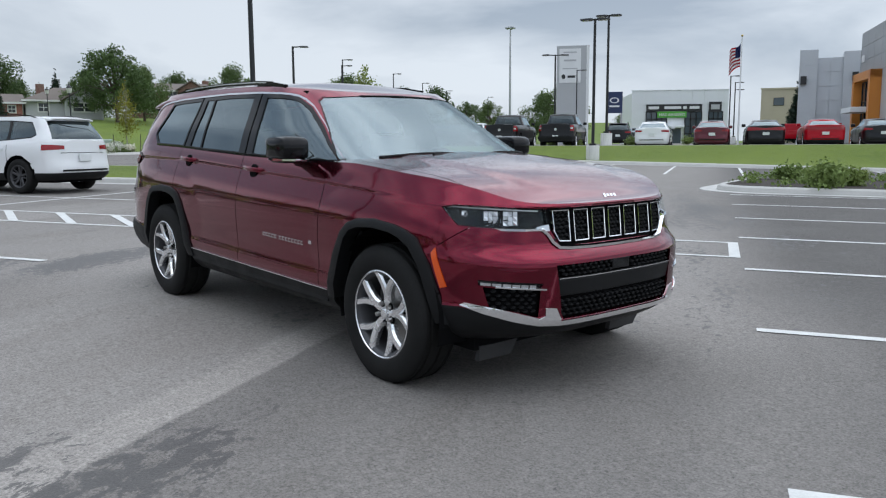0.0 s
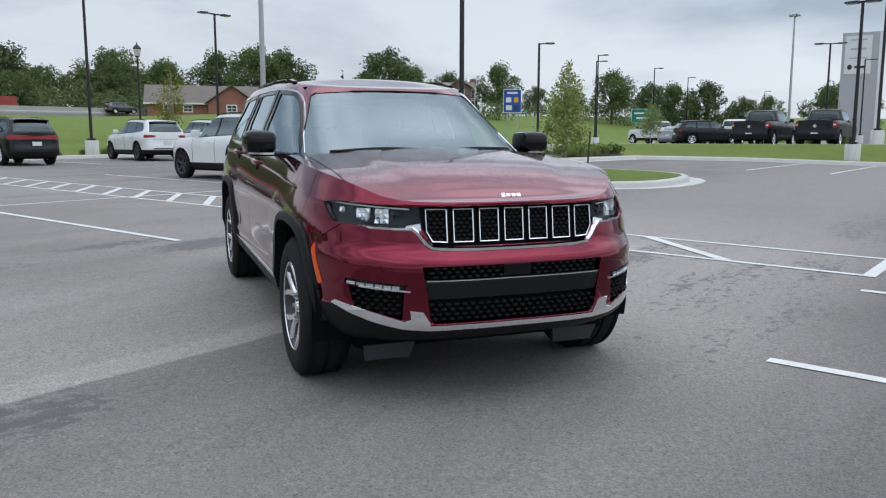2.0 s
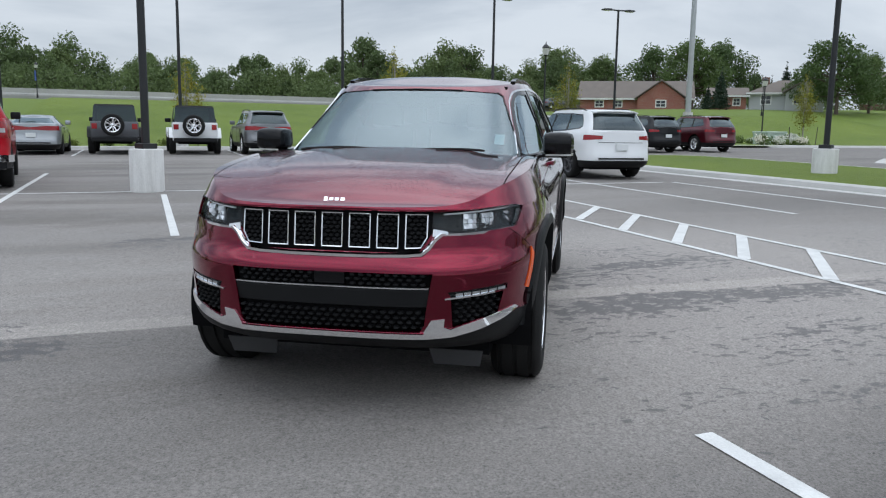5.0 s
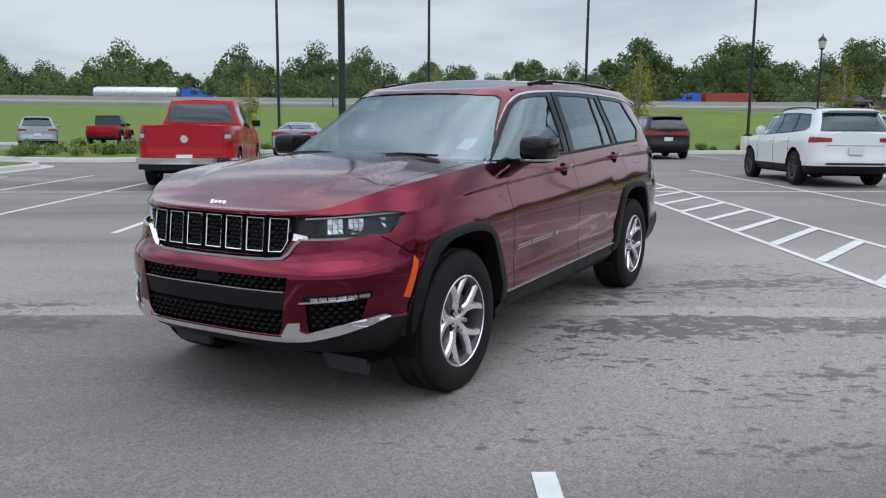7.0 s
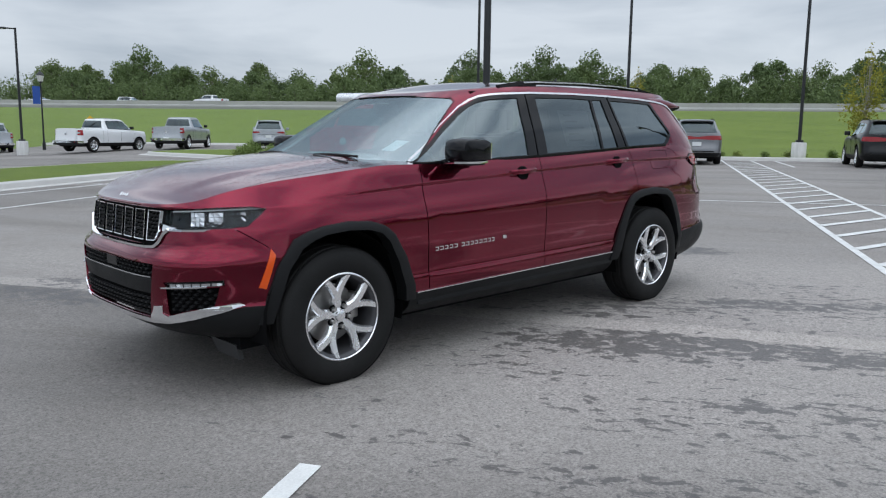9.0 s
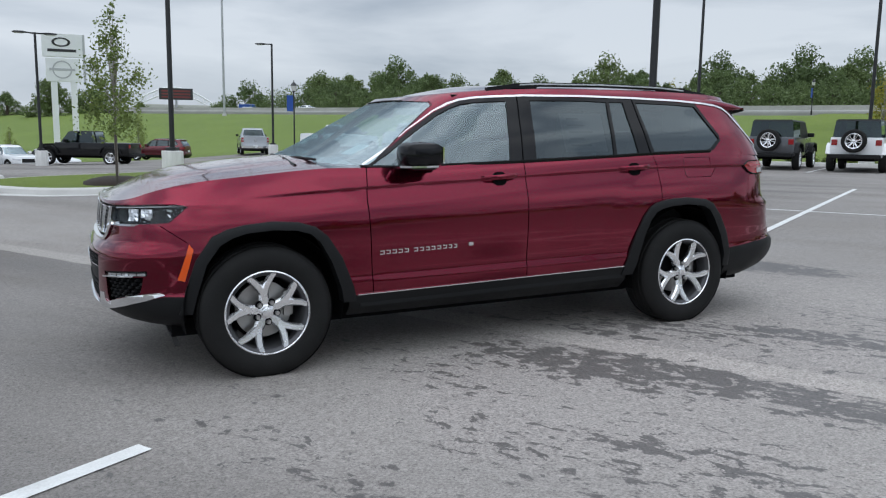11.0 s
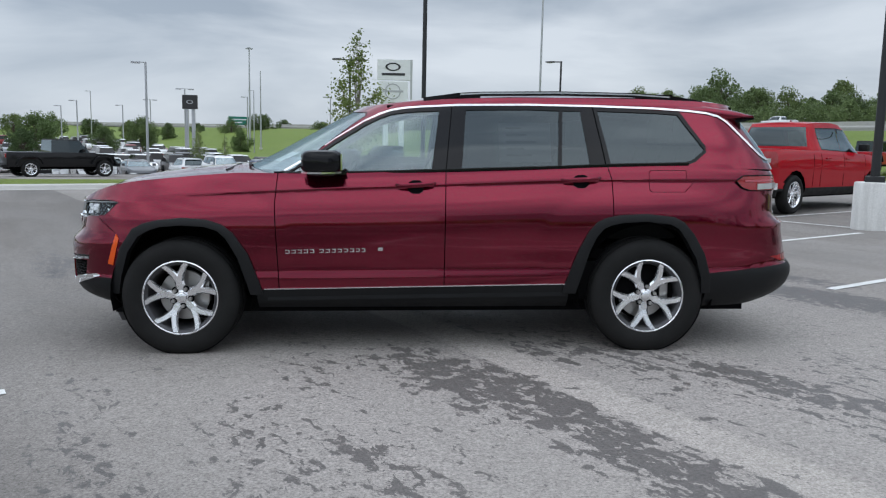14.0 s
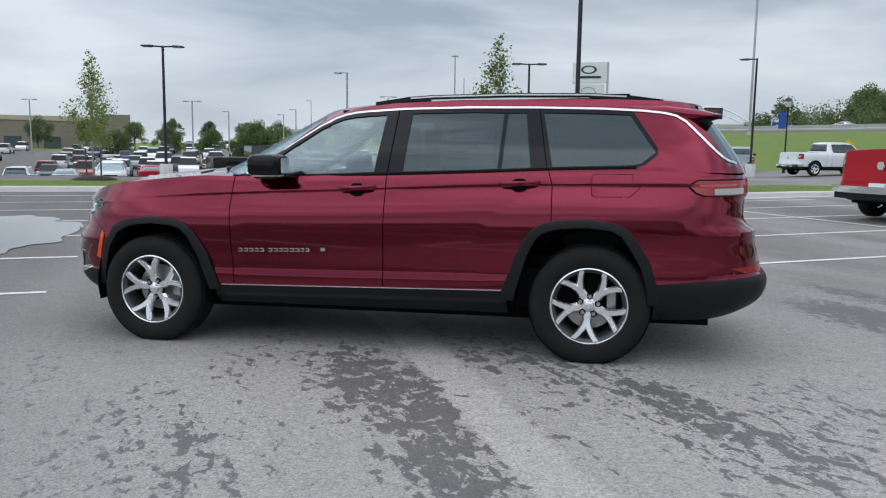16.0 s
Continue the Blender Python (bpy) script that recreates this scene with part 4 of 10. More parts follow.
# ---- the dark red car in the middle ----
def red_car():
    car = new("suv_car")
    car.matrix_basis = pose(0, 0, 0.042, 0, 0.93, 0)
    tagged(car, "dark red seven-seat suv with chrome trim, rain beads on its hood", "car")

    def left(c):
        return c.y > 0.02

    def right(c):
        return c.y < -0.02

    # lower body
    z_high = curve([(-2.75, 1.245), (-2.4, 1.255), (-1.85, 1.262), (-1.26, 1.252), (-0.21, 1.215), (0.73, 1.19), (1.14, 1.195), (1.29, 1.187), (1.66, 1.155), (1.85, 1.135), (2.04, 1.098), (2.13, 1.07), (2.22, 1.036), (2.30, 1.018), (2.38, 1.012), (2.5, 1.012)])
    z_low = curve([(-2.75, 0.33), (-2.0, 0.30), (0, 0.30), (1.9, 0.30), (2.1, 0.31), (2.45, 0.335)])
    half = curve([(0.30, 0.86), (0.36, 0.925), (0.43, 0.950), (0.49, 0.961), (0.53, 0.961), (0.552, 0.954), (0.575, 0.952), (0.61, 0.952), (0.66, 0.9555), (0.72, 0.959), (0.78, 0.961), (0.84, 0.962), (0.89, 0.9612), (0.93, 0.9585), (0.97, 0.952), (1.02, 0.941), (1.08, 0.925), (1.14, 0.906), (1.19, 0.889), (1.23, 0.872)])
    front = curve([(0.30, 2.24), (0.345, 2.34), (0.40, 2.405), (0.45, 2.43), (0.55, 2.44), (0.70, 2.44), (0.745, 2.43), (0.775, 2.395), (0.81, 2.372), (0.90, 2.362), (0.985, 2.352), (1.003, 2.360), (1.02, 2.345), (1.1, 2.29)])
    rear = curve([(0.30, -2.44), (0.36, -2.56), (0.44, -2.655), (0.52, -2.68), (0.565, -2.675), (0.585, -2.65), (0.70, -2.625), (0.80, -2.605), (0.86, -2.60), (0.89, -2.555), (0.95, -2.525), (1.05, -2.53), (1.10, -2.545), (1.18, -2.54), (1.25, -2.50)])
    crease = curve([(-2.6, 1.146), (-2.09, 1.150), (-1.33, 1.147), (0.16, 1.100), (0.93, 1.072), (1.7, 1.035), (1.95, 1.02)])

    def dent(x, z):
        """The long crease under the shoulder, and the swell over the wheels."""
        k = 0.0
        if -2.3 < x < 1.75:
            k -= 0.0075 * (1 - smooth(-0.006, 0.006, z - crease(x))) * smooth(-0.16, -0.01, z - crease(x)) * smooth(1.75, 1.2, x) * smooth(-2.3, -2.1, x)
        for wx in (1.5455, -1.5455):
            d = math.hypot((x - wx) / 0.75, (z - 0.72) / 0.42)
            k += 0.016 * max(0.0, 1 - d * d)
        return k
    levels = [0.30, 0.315, 0.33, 0.36, 0.39, 0.42, 0.45, 0.48, 0.505, 0.53, 0.55, 0.575, 0.60, 0.63, 0.66, 0.69, 0.72, 0.75, 0.78, 0.81, 0.84, 0.87, 0.90, 0.93, 0.96, 0.985, 1.005, 1.025, 1.04, 1.055, 1.066, 1.074, 1.082, 1.09, 1.098, 1.106, 1.114, 1.122, 1.13, 1.14, 1.155, 1.17, 1.185, 1.20, 1.212, 1.222, 1.23]
    sh = Shell(levels, z_low, z_high, half, front, rear, 3.4, 5.0, 1.22, -1.6, (0.30, 1.23), dent)
    bm, top = sh.build(44, 110, 26)

    # wheel openings
    arch_out = {1: [(2.02, 0.40), (1.985, 0.54), (1.93, 0.705), (1.84, 0.835), (1.76, 0.872), (1.67, 0.893), (1.51, 0.908), (1.36, 0.897), (1.26, 0.865), (1.19, 0.81), (1.10, 0.673), (1.03, 0.49), (1.01, 0.40)],
                -1: [(-0.97, 0.40), (-0.99, 0.48), (-1.08, 0.71), (-1.135, 0.815), (-1.19, 0.88), (-1.25, 0.908), (-1.35, 0.928), (-1.52, 0.935), (-1.70, 0.915), (-1.77, 0.88), (-1.84, 0.80), (-1.92, 0.665), (-1.965, 0.51), (-1.975, 0.40)]}
    arch_in = {1: [(1.955, 0.40), (1.925, 0.52), (1.875, 0.68), (1.80, 0.785), (1.73, 0.825), (1.655, 0.848), (1.51, 0.860), (1.37, 0.850), (1.29, 0.825), (1.235, 0.775), (1.165, 0.65), (1.11, 0.49), (1.09, 0.40)],
               -1: [(-1.06, 0.40), (-1.08, 0.48), (-1.145, 0.69), (-1.19, 0.785), (-1.235, 0.838), (-1.29, 0.862), (-1.375, 0.878), (-1.52, 0.885), (-1.675, 0.868), (-1.735, 0.835), (-1.785, 0.765), (-1.86, 0.64), (-1.90, 0.50), (-1.91, 0.40)]}
    for k in (1, -1):
        mid = [((a[0] + b[0]) / 2, (a[1] + b[1]) / 2) for a, b in zip(arch_out[k], arch_in[k])]
        hole = [(mid[0][0], 0.2)] + mid + [(mid[-1][0], 0.2)]
        for pick in (left, right):
            fs = carve(bm, hole, SIDE, lambda c, p=pick: p(c) and abs(c.y) > 0.6)
            bmesh.ops.delete(bm, geom=fs, context="FACES")

    def on_side(x, z, s, out):
        return (x, s * (sh.side_y(x, z) + out), z)
    for s in (1, -1):
        for k in (1, -1):
            am = bmesh.new()
            rings = []
            for a, b in zip(arch_out[k], arch_in[k]):
                rings.append([on_side(a[0], a[1], s, -0.004), on_side(a[0], a[1], s, 0.014), on_side(a[0] * 0.75 + b[0] * 0.25, a[1] * 0.75 + b[1] * 0.25, s, 0.021), on_side(b[0], b[1], s, 0.020), on_side(b[0], b[1], s, 0.010), on_side(b[0], b[1], s, -0.07)])
            loft(am, rings, closed=False)
            bmesh.ops.recalc_face_normals(am, faces=am.faces[:])
            part("arch_cladding", am, TRIM_BLACK, car, "black plastic wheel arch trim", 50)
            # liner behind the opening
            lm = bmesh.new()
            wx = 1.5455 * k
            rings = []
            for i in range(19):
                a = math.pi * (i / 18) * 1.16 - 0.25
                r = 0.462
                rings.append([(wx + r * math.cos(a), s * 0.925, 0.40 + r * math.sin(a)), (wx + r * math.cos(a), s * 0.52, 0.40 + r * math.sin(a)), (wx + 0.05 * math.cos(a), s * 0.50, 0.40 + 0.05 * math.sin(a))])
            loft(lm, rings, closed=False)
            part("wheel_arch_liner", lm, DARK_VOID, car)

    # black lower cladding with the bright sill line
    fs = carve(bm, [(-1.08, 0.26), (-1.08, 0.462), (1.10, 0.432), (1.10, 0.26)], SIDE, left)
    part("sill_cladding", thicken(push(lift_out(bm, fs), 0.004), 0.01), TRIM_BLACK, car, "black plastic sill", 40)
    fs = carve(bm, [(-1.08, 0.26), (-1.08, 0.462), (1.10, 0.432), (1.10, 0.26)], SIDE, right)
    part("sill_cladding", thicken(push(lift_out(bm, fs), 0.004), 0.01), TRIM_BLACK, car, "black plastic sill", 40)
    for s in (1, -1):
        cm = bmesh.new()
        bar(cm, [on_side(1.00 - 2.0 * i / 24, 0.447 + 0.0145 * (i / 12 - 1) + 0.004, s, 0.004) for i in range(25)], 0.009, 0.006)
        part("sill_moulding", cm, SATIN_CHROME, car, "bright sill moulding")
        cm = bmesh.new()
        bar(cm, [on_side(1.25 - 3.40 * i / 48, crease(1.25 - 3.40 * i / 48) + 0.005, s, 0.001) for i in range(49)], 0.010, 0.008)
        part("crease_ledge", cm, RED_PAINT, car)
        cm = bmesh.new()
        bar(cm, [on_side(0.98 - 1.98 * i / 24, 0.385 + 0.012 * (i / 12 - 1), s, 0.001) for i in range(25)], 0.014, 0.03)
        part("sill_rib", cm, TRIM_BLACK, car)
    # rear bumper skirt
    skirt = [(-2.8, 0.25), (-2.8, 0.592), (-2.45, 0.578), (-1.93, 0.535), (-1.93, 0.25)]
    fs = carve(bm, skirt, SIDE, lambda c: c.x < -1.8)
    part("rear_bumper_skirt", thicken(push(lift_out(bm, fs), 0.008), 0.012), TRIM_BLACK, car, "black lower rear bumper", 40)

    # nose: grille, lamps, air intakes, bright lip
    def ahead(c):
        return c.x > 1.7

    grille_poly = [(-0.475, 0.995), (0.475, 0.995), (0.47, 0.89), (0.415, 0.803), (-0.415, 0.803), (-0.47, 0.89)]
    fs = carve(bm, grille_poly, NOSE, ahead)
    part("grille_backing", push(lift_out(bm, fs), -0.012), DARK_VOID, car, soft=40)

    def on_nose(y, z, out):
        return (sh.nose_x(y, z) + out, y, z)
    for i in range(7):
        yc = -0.402 + 0.134 * i
        w2, zt, zb = 0.053, 0.985, 0.822
        loop = []
        corners = [(-w2, zt), (w2, zt), (w2, zb), (-w2, zb)]
        if i == 0:
            corners = [(-w2, zt), (w2, zt), (w2, zb), (-w2 + 0.03, zb + 0.004), (-w2, zb + 0.055)]
        if i == 6:
            corners = [(-w2, zt), (w2, zt), (w2, zb + 0.055), (w2 - 0.03, zb + 0.004), (-w2, zb)]
        n = len(corners)
        for j in range(n):
            p, q, r = corners[j - 1], corners[j], corners[(j + 1) % n]
            rr = 0.02
            din = Vector((p[0] - q[0], p[1] - q[1])).normalized()
            dout = Vector((r[0] - q[0], r[1] - q[1])).normalized()
            for t in (1.0, 0.45, 0.1):
                loop.append((q[0] + din.x * rr * t, q[1] + din.y * rr * t))
            for t in (0.1, 0.45, 1.0):
                loop.append((q[0] + dout.x * rr * t, q[1] + dout.y * rr * t))
        fm = bmesh.new()
        rings = []
        m = len(loop)
        for j in range(m):
            y, z = loop[j]
            c = (yc, (zt + zb) / 2)
            yi, zi = y * 0.885, c[1] + (z - c[1]) * 0.93
            rings.append([on_nose(yc + y, z, -0.004), on_nose(yc + y * 0.985, c[1] + (z - c[1]) * 0.99, 0.012), on_nose(yc + yi, zi, 0.011), on_nose(yc + yi, zi, -0.012)])
        rings.append(rings[0])
        loft(fm, rings, cap=False)
        bmesh.ops.remove_doubles(fm, verts=fm.verts[:], dist=1e-5)
        bmesh.ops.recalc_face_normals(fm, faces=fm.faces[:])
        slot = part("grille_slot_frame", fm, CHROME, car, "chrome grille slot frame", 35)
        hm = bmesh.new()
        for r_ in range(8):
            for c_ in range(3):
                y = yc + (c_ - 1 + (0.25 if r_ % 2 else -0.25)) * 0.030
                z = zb + 0.014 + r_ * 0.0195
                if abs(y - yc) < 0.042:
                    x = sh.nose_x(y, z)
                    bmesh.ops.create_cone(hm, cap_ends=True, segments=6, radius1=0.0135, radius2=0.008, depth=0.012, matrix=pose(x - 0.003, y, z, 0, 90, 0) @ Matrix.Diagonal((0.72, 1.15, 1, 1)))
        part("grille_mesh", hm, TRIM_BLACK, slot, "black honeycomb insert")
    cm = bmesh.new()
    lip = [(-0.515, 0.893), (-0.485, 0.868), (-0.455, 0.825), (-0.425, 0.800), (-0.36, 0.794), (-0.2, 0.790), (0, 0.789), (0.2, 0.790), (0.36, 0.794), (0.425, 0.800), (0.455, 0.825), (0.485, 0.868), (0.515, 0.893)]
    bar(cm, [on_nose(y, z, 0.004) for y, z in lip], 0.022, 0.015, up=(0.3, 0, 1))
    part("grille_lower_trim", cm, CHROME, car, "chrome lower grille trim")
    # headlamps wrap round the corners
    for s in (1, -1):
        d = radians(40)
        a = Vector((-math.sin(d), s * math.cos(d), 0))
        axes = (a, Vector((0, 0, 1)))

        def q(x, y, z):
            return (a.x * x + a.y * s * y, z)
        poly = [q(2.352, 0.485, 0.990), q(2.28, 0.66, 1.000), q(2.18, 0.79, 1.010), q(2.06, 0.868, 1.012), q(1.985, 0.895, 1.000), q(2.03, 0.882, 0.955), q(2.08, 0.870, 0.912), q(2.16, 0.83, 0.905), q(2.25, 0.74, 0.898), q(2.33, 0.56, 0.888), q(2.352, 0.485, 0.893)]
        poly = [p for i, p in enumerate(poly) if i == 0 or abs(p[0] - poly[i - 1][0]) + abs(p[1] - poly[i - 1][1]) > 1e-4]
        fs = carve(bm, poly, axes, lambda c, s=s: c.x > 1.7 and c.y * s > 0.3)
        lens = lift_out(bm, fs)
        back = lens.copy()
        lamp = part("headlight_housing", push(back, -0.035), GLOSS_BLACK, car, "black headlight housing with bright reflectors", 40)
        part("headlight_lens", push(lens, 0.002), LENS, lamp, "clear headlight lens", 50).visible_shadow = False
        # faceted bright bowls in the outer two thirds, a dark projector towards the grille
        rg = random.Random(77)
        for j, y in enumerate((0.575, 0.648, 0.722, 0.788, 0.842)):
            rm = bmesh.new()
            m = pose(sh.nose_x(y, 0.945) - 0.004, s * y, 0.945, 0, 0, s * math.degrees(math.atan2(y - 0.2, 0.55)))
            wy, wz = (0.036, 0.036) if j else (0.030, 0.027)
            for r_ in range(3):
                for c_ in range(3):
                    y0, y1 = -wy + 2 * wy * c_ / 3, -wy + 2 * wy * (c_ + 1) / 3 - 0.002
                    z0, z1 = -wz + 2 * wz * r_ / 3, -wz + 2 * wz * (r_ + 1) / 3 - 0.002
                    front = [(-0.012 - 0.016 * rg.random(), y0, z0), (-0.012 - 0.016 * rg.random(), y1, z0), (-0.012 - 0.016 * rg.random(), y1, z1), (-0.012 - 0.016 * rg.random(), y0, z1)]
                    back_ = [(-0.032, yy, zz) for _, yy, zz in front]
                    loft(rm, [[m @ Vector(p) for p in front], [m @ Vector(p) for p in back_]])
            bmesh.ops.recalc_face_normals(rm, faces=rm.faces[:])
            part("reflector", rm, REFLECTOR if j else GLOSS_BLACK, lamp, "bright faceted reflector bowl" if j else "dark projector")
        tm = bmesh.new()
        bar(tm, [on_nose(s * y, z, -0.006) for y, z in ((0.52, 0.981), (0.60, 0.986), (0.68, 0.991), (0.76, 0.996), (0.83, 0.999))], 0.010, 0.007)
        part("light_strip", tm, CLEAR_LENS, lamp, "pale daytime running light strip")
        tm = bmesh.new()
        bar(tm, [on_nose(s * y, z, 0.001) for y, z in ((0.515, 0.888), (0.60, 0.889), (0.68, 0.892), (0.75, 0.896), (0.81, 0.901), (0.85, 0.906))], 0.012, 0.011)
        part("headlight_trim", tm, CHROME, lamp, "chrome strip under the headlight")
        tm = bmesh.new()
        loft(tm, [[on_nose(s * y, z, out) for y, z in ((0.475, 0.880), (0.545, 0.889), (0.545, 0.903), (0.478, 0.915))] for out in (0.007, -0.02)])
        bmesh.ops.recalc_face_normals(tm, faces=tm.faces[:])
        part("headlight_inner_trim", tm, CHROME, lamp)

    # centre intake
    fs = carve(bm, [(-0.49, 0.715), (0.49, 0.715), (0.47, 0.60), (0.452, 0.47), (0.43, 0.432), (-0.43, 0.432), (-0.452, 0.47), (-0.47, 0.60)], NOSE, ahead)
    intake = part("lower_grille", push(lift_out(bm, fs), -0.035), DARK_VOID, car, "black lower air intake", 40)
    cm = bmesh.new()
    rows = [[(sh.nose_x(y, z) + o, y, z) for y in [-0.472 + 0.944 * i / 24 for i in range(25)]] for z, o in ((0.548, -0.035), (0.556, -0.012), (0.60, -0.006), (0.634, -0.002), (0.645, -0.010), (0.648, -0.035))]
    loft(cm, rows, closed=False)
    bmesh.ops.recalc_face_normals(cm, faces=cm.faces[:])
    part("intake_bar", cm, TRIM_BLACK, intake, "black bar across the intake", 40)
    cm = bmesh.new()
    bar(cm, [(sh.nose_x(y, 0.645) - 0.002, y, 0.646) for y in [-0.47 + 0.94 * i / 20 for i in range(21)]], 0.008, 0.006)
    part("intake_edge", cm, SATIN_CHROME, intake)
    cm = bmesh.new()
    for row, (z0, n) in enumerate(((0.456, 22), (0.480, 22), (0.504, 22), (0.528, 22), (0.662, 22), (0.684, 22), (0.704, 22))):
        for i in range(n):
            y = (i - n / 2 + (0.25 if row % 2 else 0.75)) * 0.0412
            if abs(y) < 0.455 and not (row > 3 and abs(y) < 0.09):
                bmesh.ops.create_cone(cm, cap_ends=True, segments=6, radius1=0.018, radius2=0.012, depth=0.022, matrix=pose(sh.nose_x(y, z0) - 0.018, y, z0, 0, 90, 0) @ Matrix.Diagonal((0.52, 1.0, 1, 1)))
    part_each("intake_mesh", cm, TRIM_BLACK, intake, "black honeycomb mesh")
    cm = bmesh.new()
    box(cm, 2.395, 2.425, -0.075, 0.075, 0.655, 0.712, 0.004)
    part("sensor_panel", cm, GLOSS_BLACK, intake)
    # bright lip with its two flares
    chrome_polys = [[(-0.45, 0.428), (0.45, 0.428), (0.45, 0.402), (-0.45, 0.402)]]
    for s in (1, -1):
        chrome_polys.append([(s * 0.45, 0.402), (s * 0.45, 0.44), (s * 0.485, 0.497), (s * 0.545, 0.503), (s * 0.540, 0.462), (s * 0.575, 0.448), (s * 0.575, 0.412)])
        chrome_polys.append([(s * 0.575, 0.412), (s * 0.575, 0.452), (s * 0.70, 0.490), (s * 0.845, 0.528), (s * 0.86, 0.512), (s * 0.80, 0.478), (s * 0.70, 0.442)])
    cm = bmesh.new()
    for poly in chrome_polys:
        fs = carve(bm, poly, NOSE, ahead)
        nb = push(lift_out(bm, fs), 0.005)
        tmp = bpy.data.meshes.new("tmp")
        nb.to_mesh(tmp)
        nb.free()
        cm.from_mesh(tmp)
        bpy.data.meshes.remove(tmp)
    bmesh.ops.remove_doubles(cm, verts=cm.verts[:], dist=2e-4)
    for v in cm.verts:
        v.co.x += max(0.0, 0.46 - v.co.z) * 0.25
    part("bumper_lip", thicken(cm, 0.014), CHROME, car, "polished chrome lower bumper lip", 45)
    for s in (1, -1):
        fs = carve(bm, [(s * 0.572, 0.595), (s * 0.80, 0.612), (s * 0.775, 0.505), (s * 0.70, 0.492), (s * 0.58, 0.455)], NOSE, ahead)
        pocket = part("fog_grille", push(lift_out(bm, fs), -0.03), DARK_VOID, car, "black corner air intake", 40)
        hm = bmesh.new()
        for row in range(6):
            for i in range(6):
                y, z = 0.592 + 0.036 * i + (0.018 if row % 2 else 0), 0.487 + 0.0205 * row
                if in_poly((y, z), [(0.578, 0.59), (0.79, 0.603), (0.768, 0.51), (0.70, 0.497), (0.585, 0.462)]):
                    bmesh.ops.create_cone(hm, cap_ends=True, segments=6, radius1=0.017, radius2=0.011, depth=0.02, matrix=pose(sh.nose_x(y, z) - 0.022, s * y, z, 0, 0, s * 30) @ pose(0, 0, 0, 0, 90, 0) @ Matrix.Diagonal((0.52, 1, 1, 1)))
        part("fog_grille_mesh", hm, TRIM_BLACK, pocket)
        fs = carve(bm, [(s * 0.558, 0.628), (s * 0.68, 0.638), (s * 0.815, 0.648), (s * 0.815, 0.620), (s * 0.68, 0.610), (s * 0.575, 0.598)], NOSE, ahead)
        fog = lift_out(bm, fs)
        fb = fog.copy()
        lamp = part("fog_lamp", push(fb, -0.012), GLOSS_BLACK, car, "slim clear fog lamp", 40)
        part("fog_lens", push(fog, 0.003), LENS, lamp).visible_shadow = False
        tm = bmesh.new()
        for i in range(6):
            y, z = 0.592 + 0.036 * i, 0.613 + 0.0024 * i
            bar(tm, [on_nose(s * y, z, -0.006), on_nose(s * (y + 0.016), z + 0.001, -0.006), on_nose(s * (y + 0.031), z + 0.002, -0.006)], 0.006, 0.014)
        part_each("fog_cell", tm, CHROME, lamp, "bright fog lamp cell")
        tm = bmesh.new()
        bar(tm, [on_nose(s * y, z, 0.003) for y, z in ((0.545, 0.597), (0.62, 0.603), (0.70, 0.609), (0.76, 0.614))], 0.01, 0.008)
        part("fog_trim", tm, CHROME, lamp)
        # amber side marker
        mk = [(1.985, 0.590), (2.022, 0.600), (1.955, 0.795), (1.935, 0.765)]
        fs = carve(bm, mk, SIDE, left if s > 0 else right)
        part("side_marker", thicken(push(lift_out(bm, fs), 0.006), 0.008), AMBER, car, "amber side marker", 40)
        # tail lamp
        tl = [(-2.14, 1.150), (-2.19, 1.178), (-2.50, 1.180), (-2.62, 1.178), (-2.62, 1.095), (-2.50, 1.085), (-2.23, 1.090), (-2.18, 1.108)]
        fs = carve(bm, tl, SIDE, (lambda c: c.y > 0.35 and c.x < -2) if s > 0 else (lambda c: c.y < -0.35 and c.x < -2))
        tm = lift_out(bm, fs)
        tail = part("tail_lamp", thicken(push(tm, 0.004), 0.02), RED_LENS, car, "red tail lamp with a pale lower band", 40)
        tm = bmesh.new()
        bar(tm, [on_side(x, z, s, 0.010) for x, z in ((-2.29, 1.112), (-2.35, 1.113), (-2.42, 1.114), (-2.475, 1.115))], 0.008, 0.038)
        part("tail_lamp_band", tm, CLEAR_LENS, tail)
        tm = bmesh.new()
        bar(tm, [on_side(x, z, s, 0.009) for x, z in ((-2.20, 1.150), (-2.30, 1.151), (-2.40, 1.152), (-2.475, 1.152))], 0.006, 0.012)
        part("tail_lamp_divider", tm, TAIL_PALE, tail)
        for run in (((-2.135, 1.152), (-2.19, 1.184), (-2.30, 1.186), (-2.40, 1.186), (-2.46, 1.185), (-2.515, 1.184)), ((-2.135, 1.152), (-2.175, 1.108), (-2.225, 1.088), (-2.32, 1.084), (-2.42, 1.083), (-2.50, 1.083))):
            tm = bmesh.new()
            bar(tm, [on_side(x, z, s, 0.006) for x, z in run], 0.010, 0.006)
            part("tail_lamp_edge", tm, GLOSS_BLACK, tail)
        fs = carve(bm, [(-2.615, 0.655), (-2.40, 0.640), (-2.50, 0.605), (-2.62, 0.605)], SIDE, (lambda c: 0.45 < c.y and c.x < -2.3) if s > 0 else (lambda c: c.y < -0.45 and c.x < -2.3))
        if fs:
            part("rear_reflector", push(lift_out(bm, fs), 0.003), RED_LENS, car)

    # shut lines and panels
    def seam(poly, pick, axes=SIDE):
        fs = carve(bm, poly, axes, pick)
        bmesh.ops.delete(bm, geom=fs, context="FACES")
    g = 0.0032
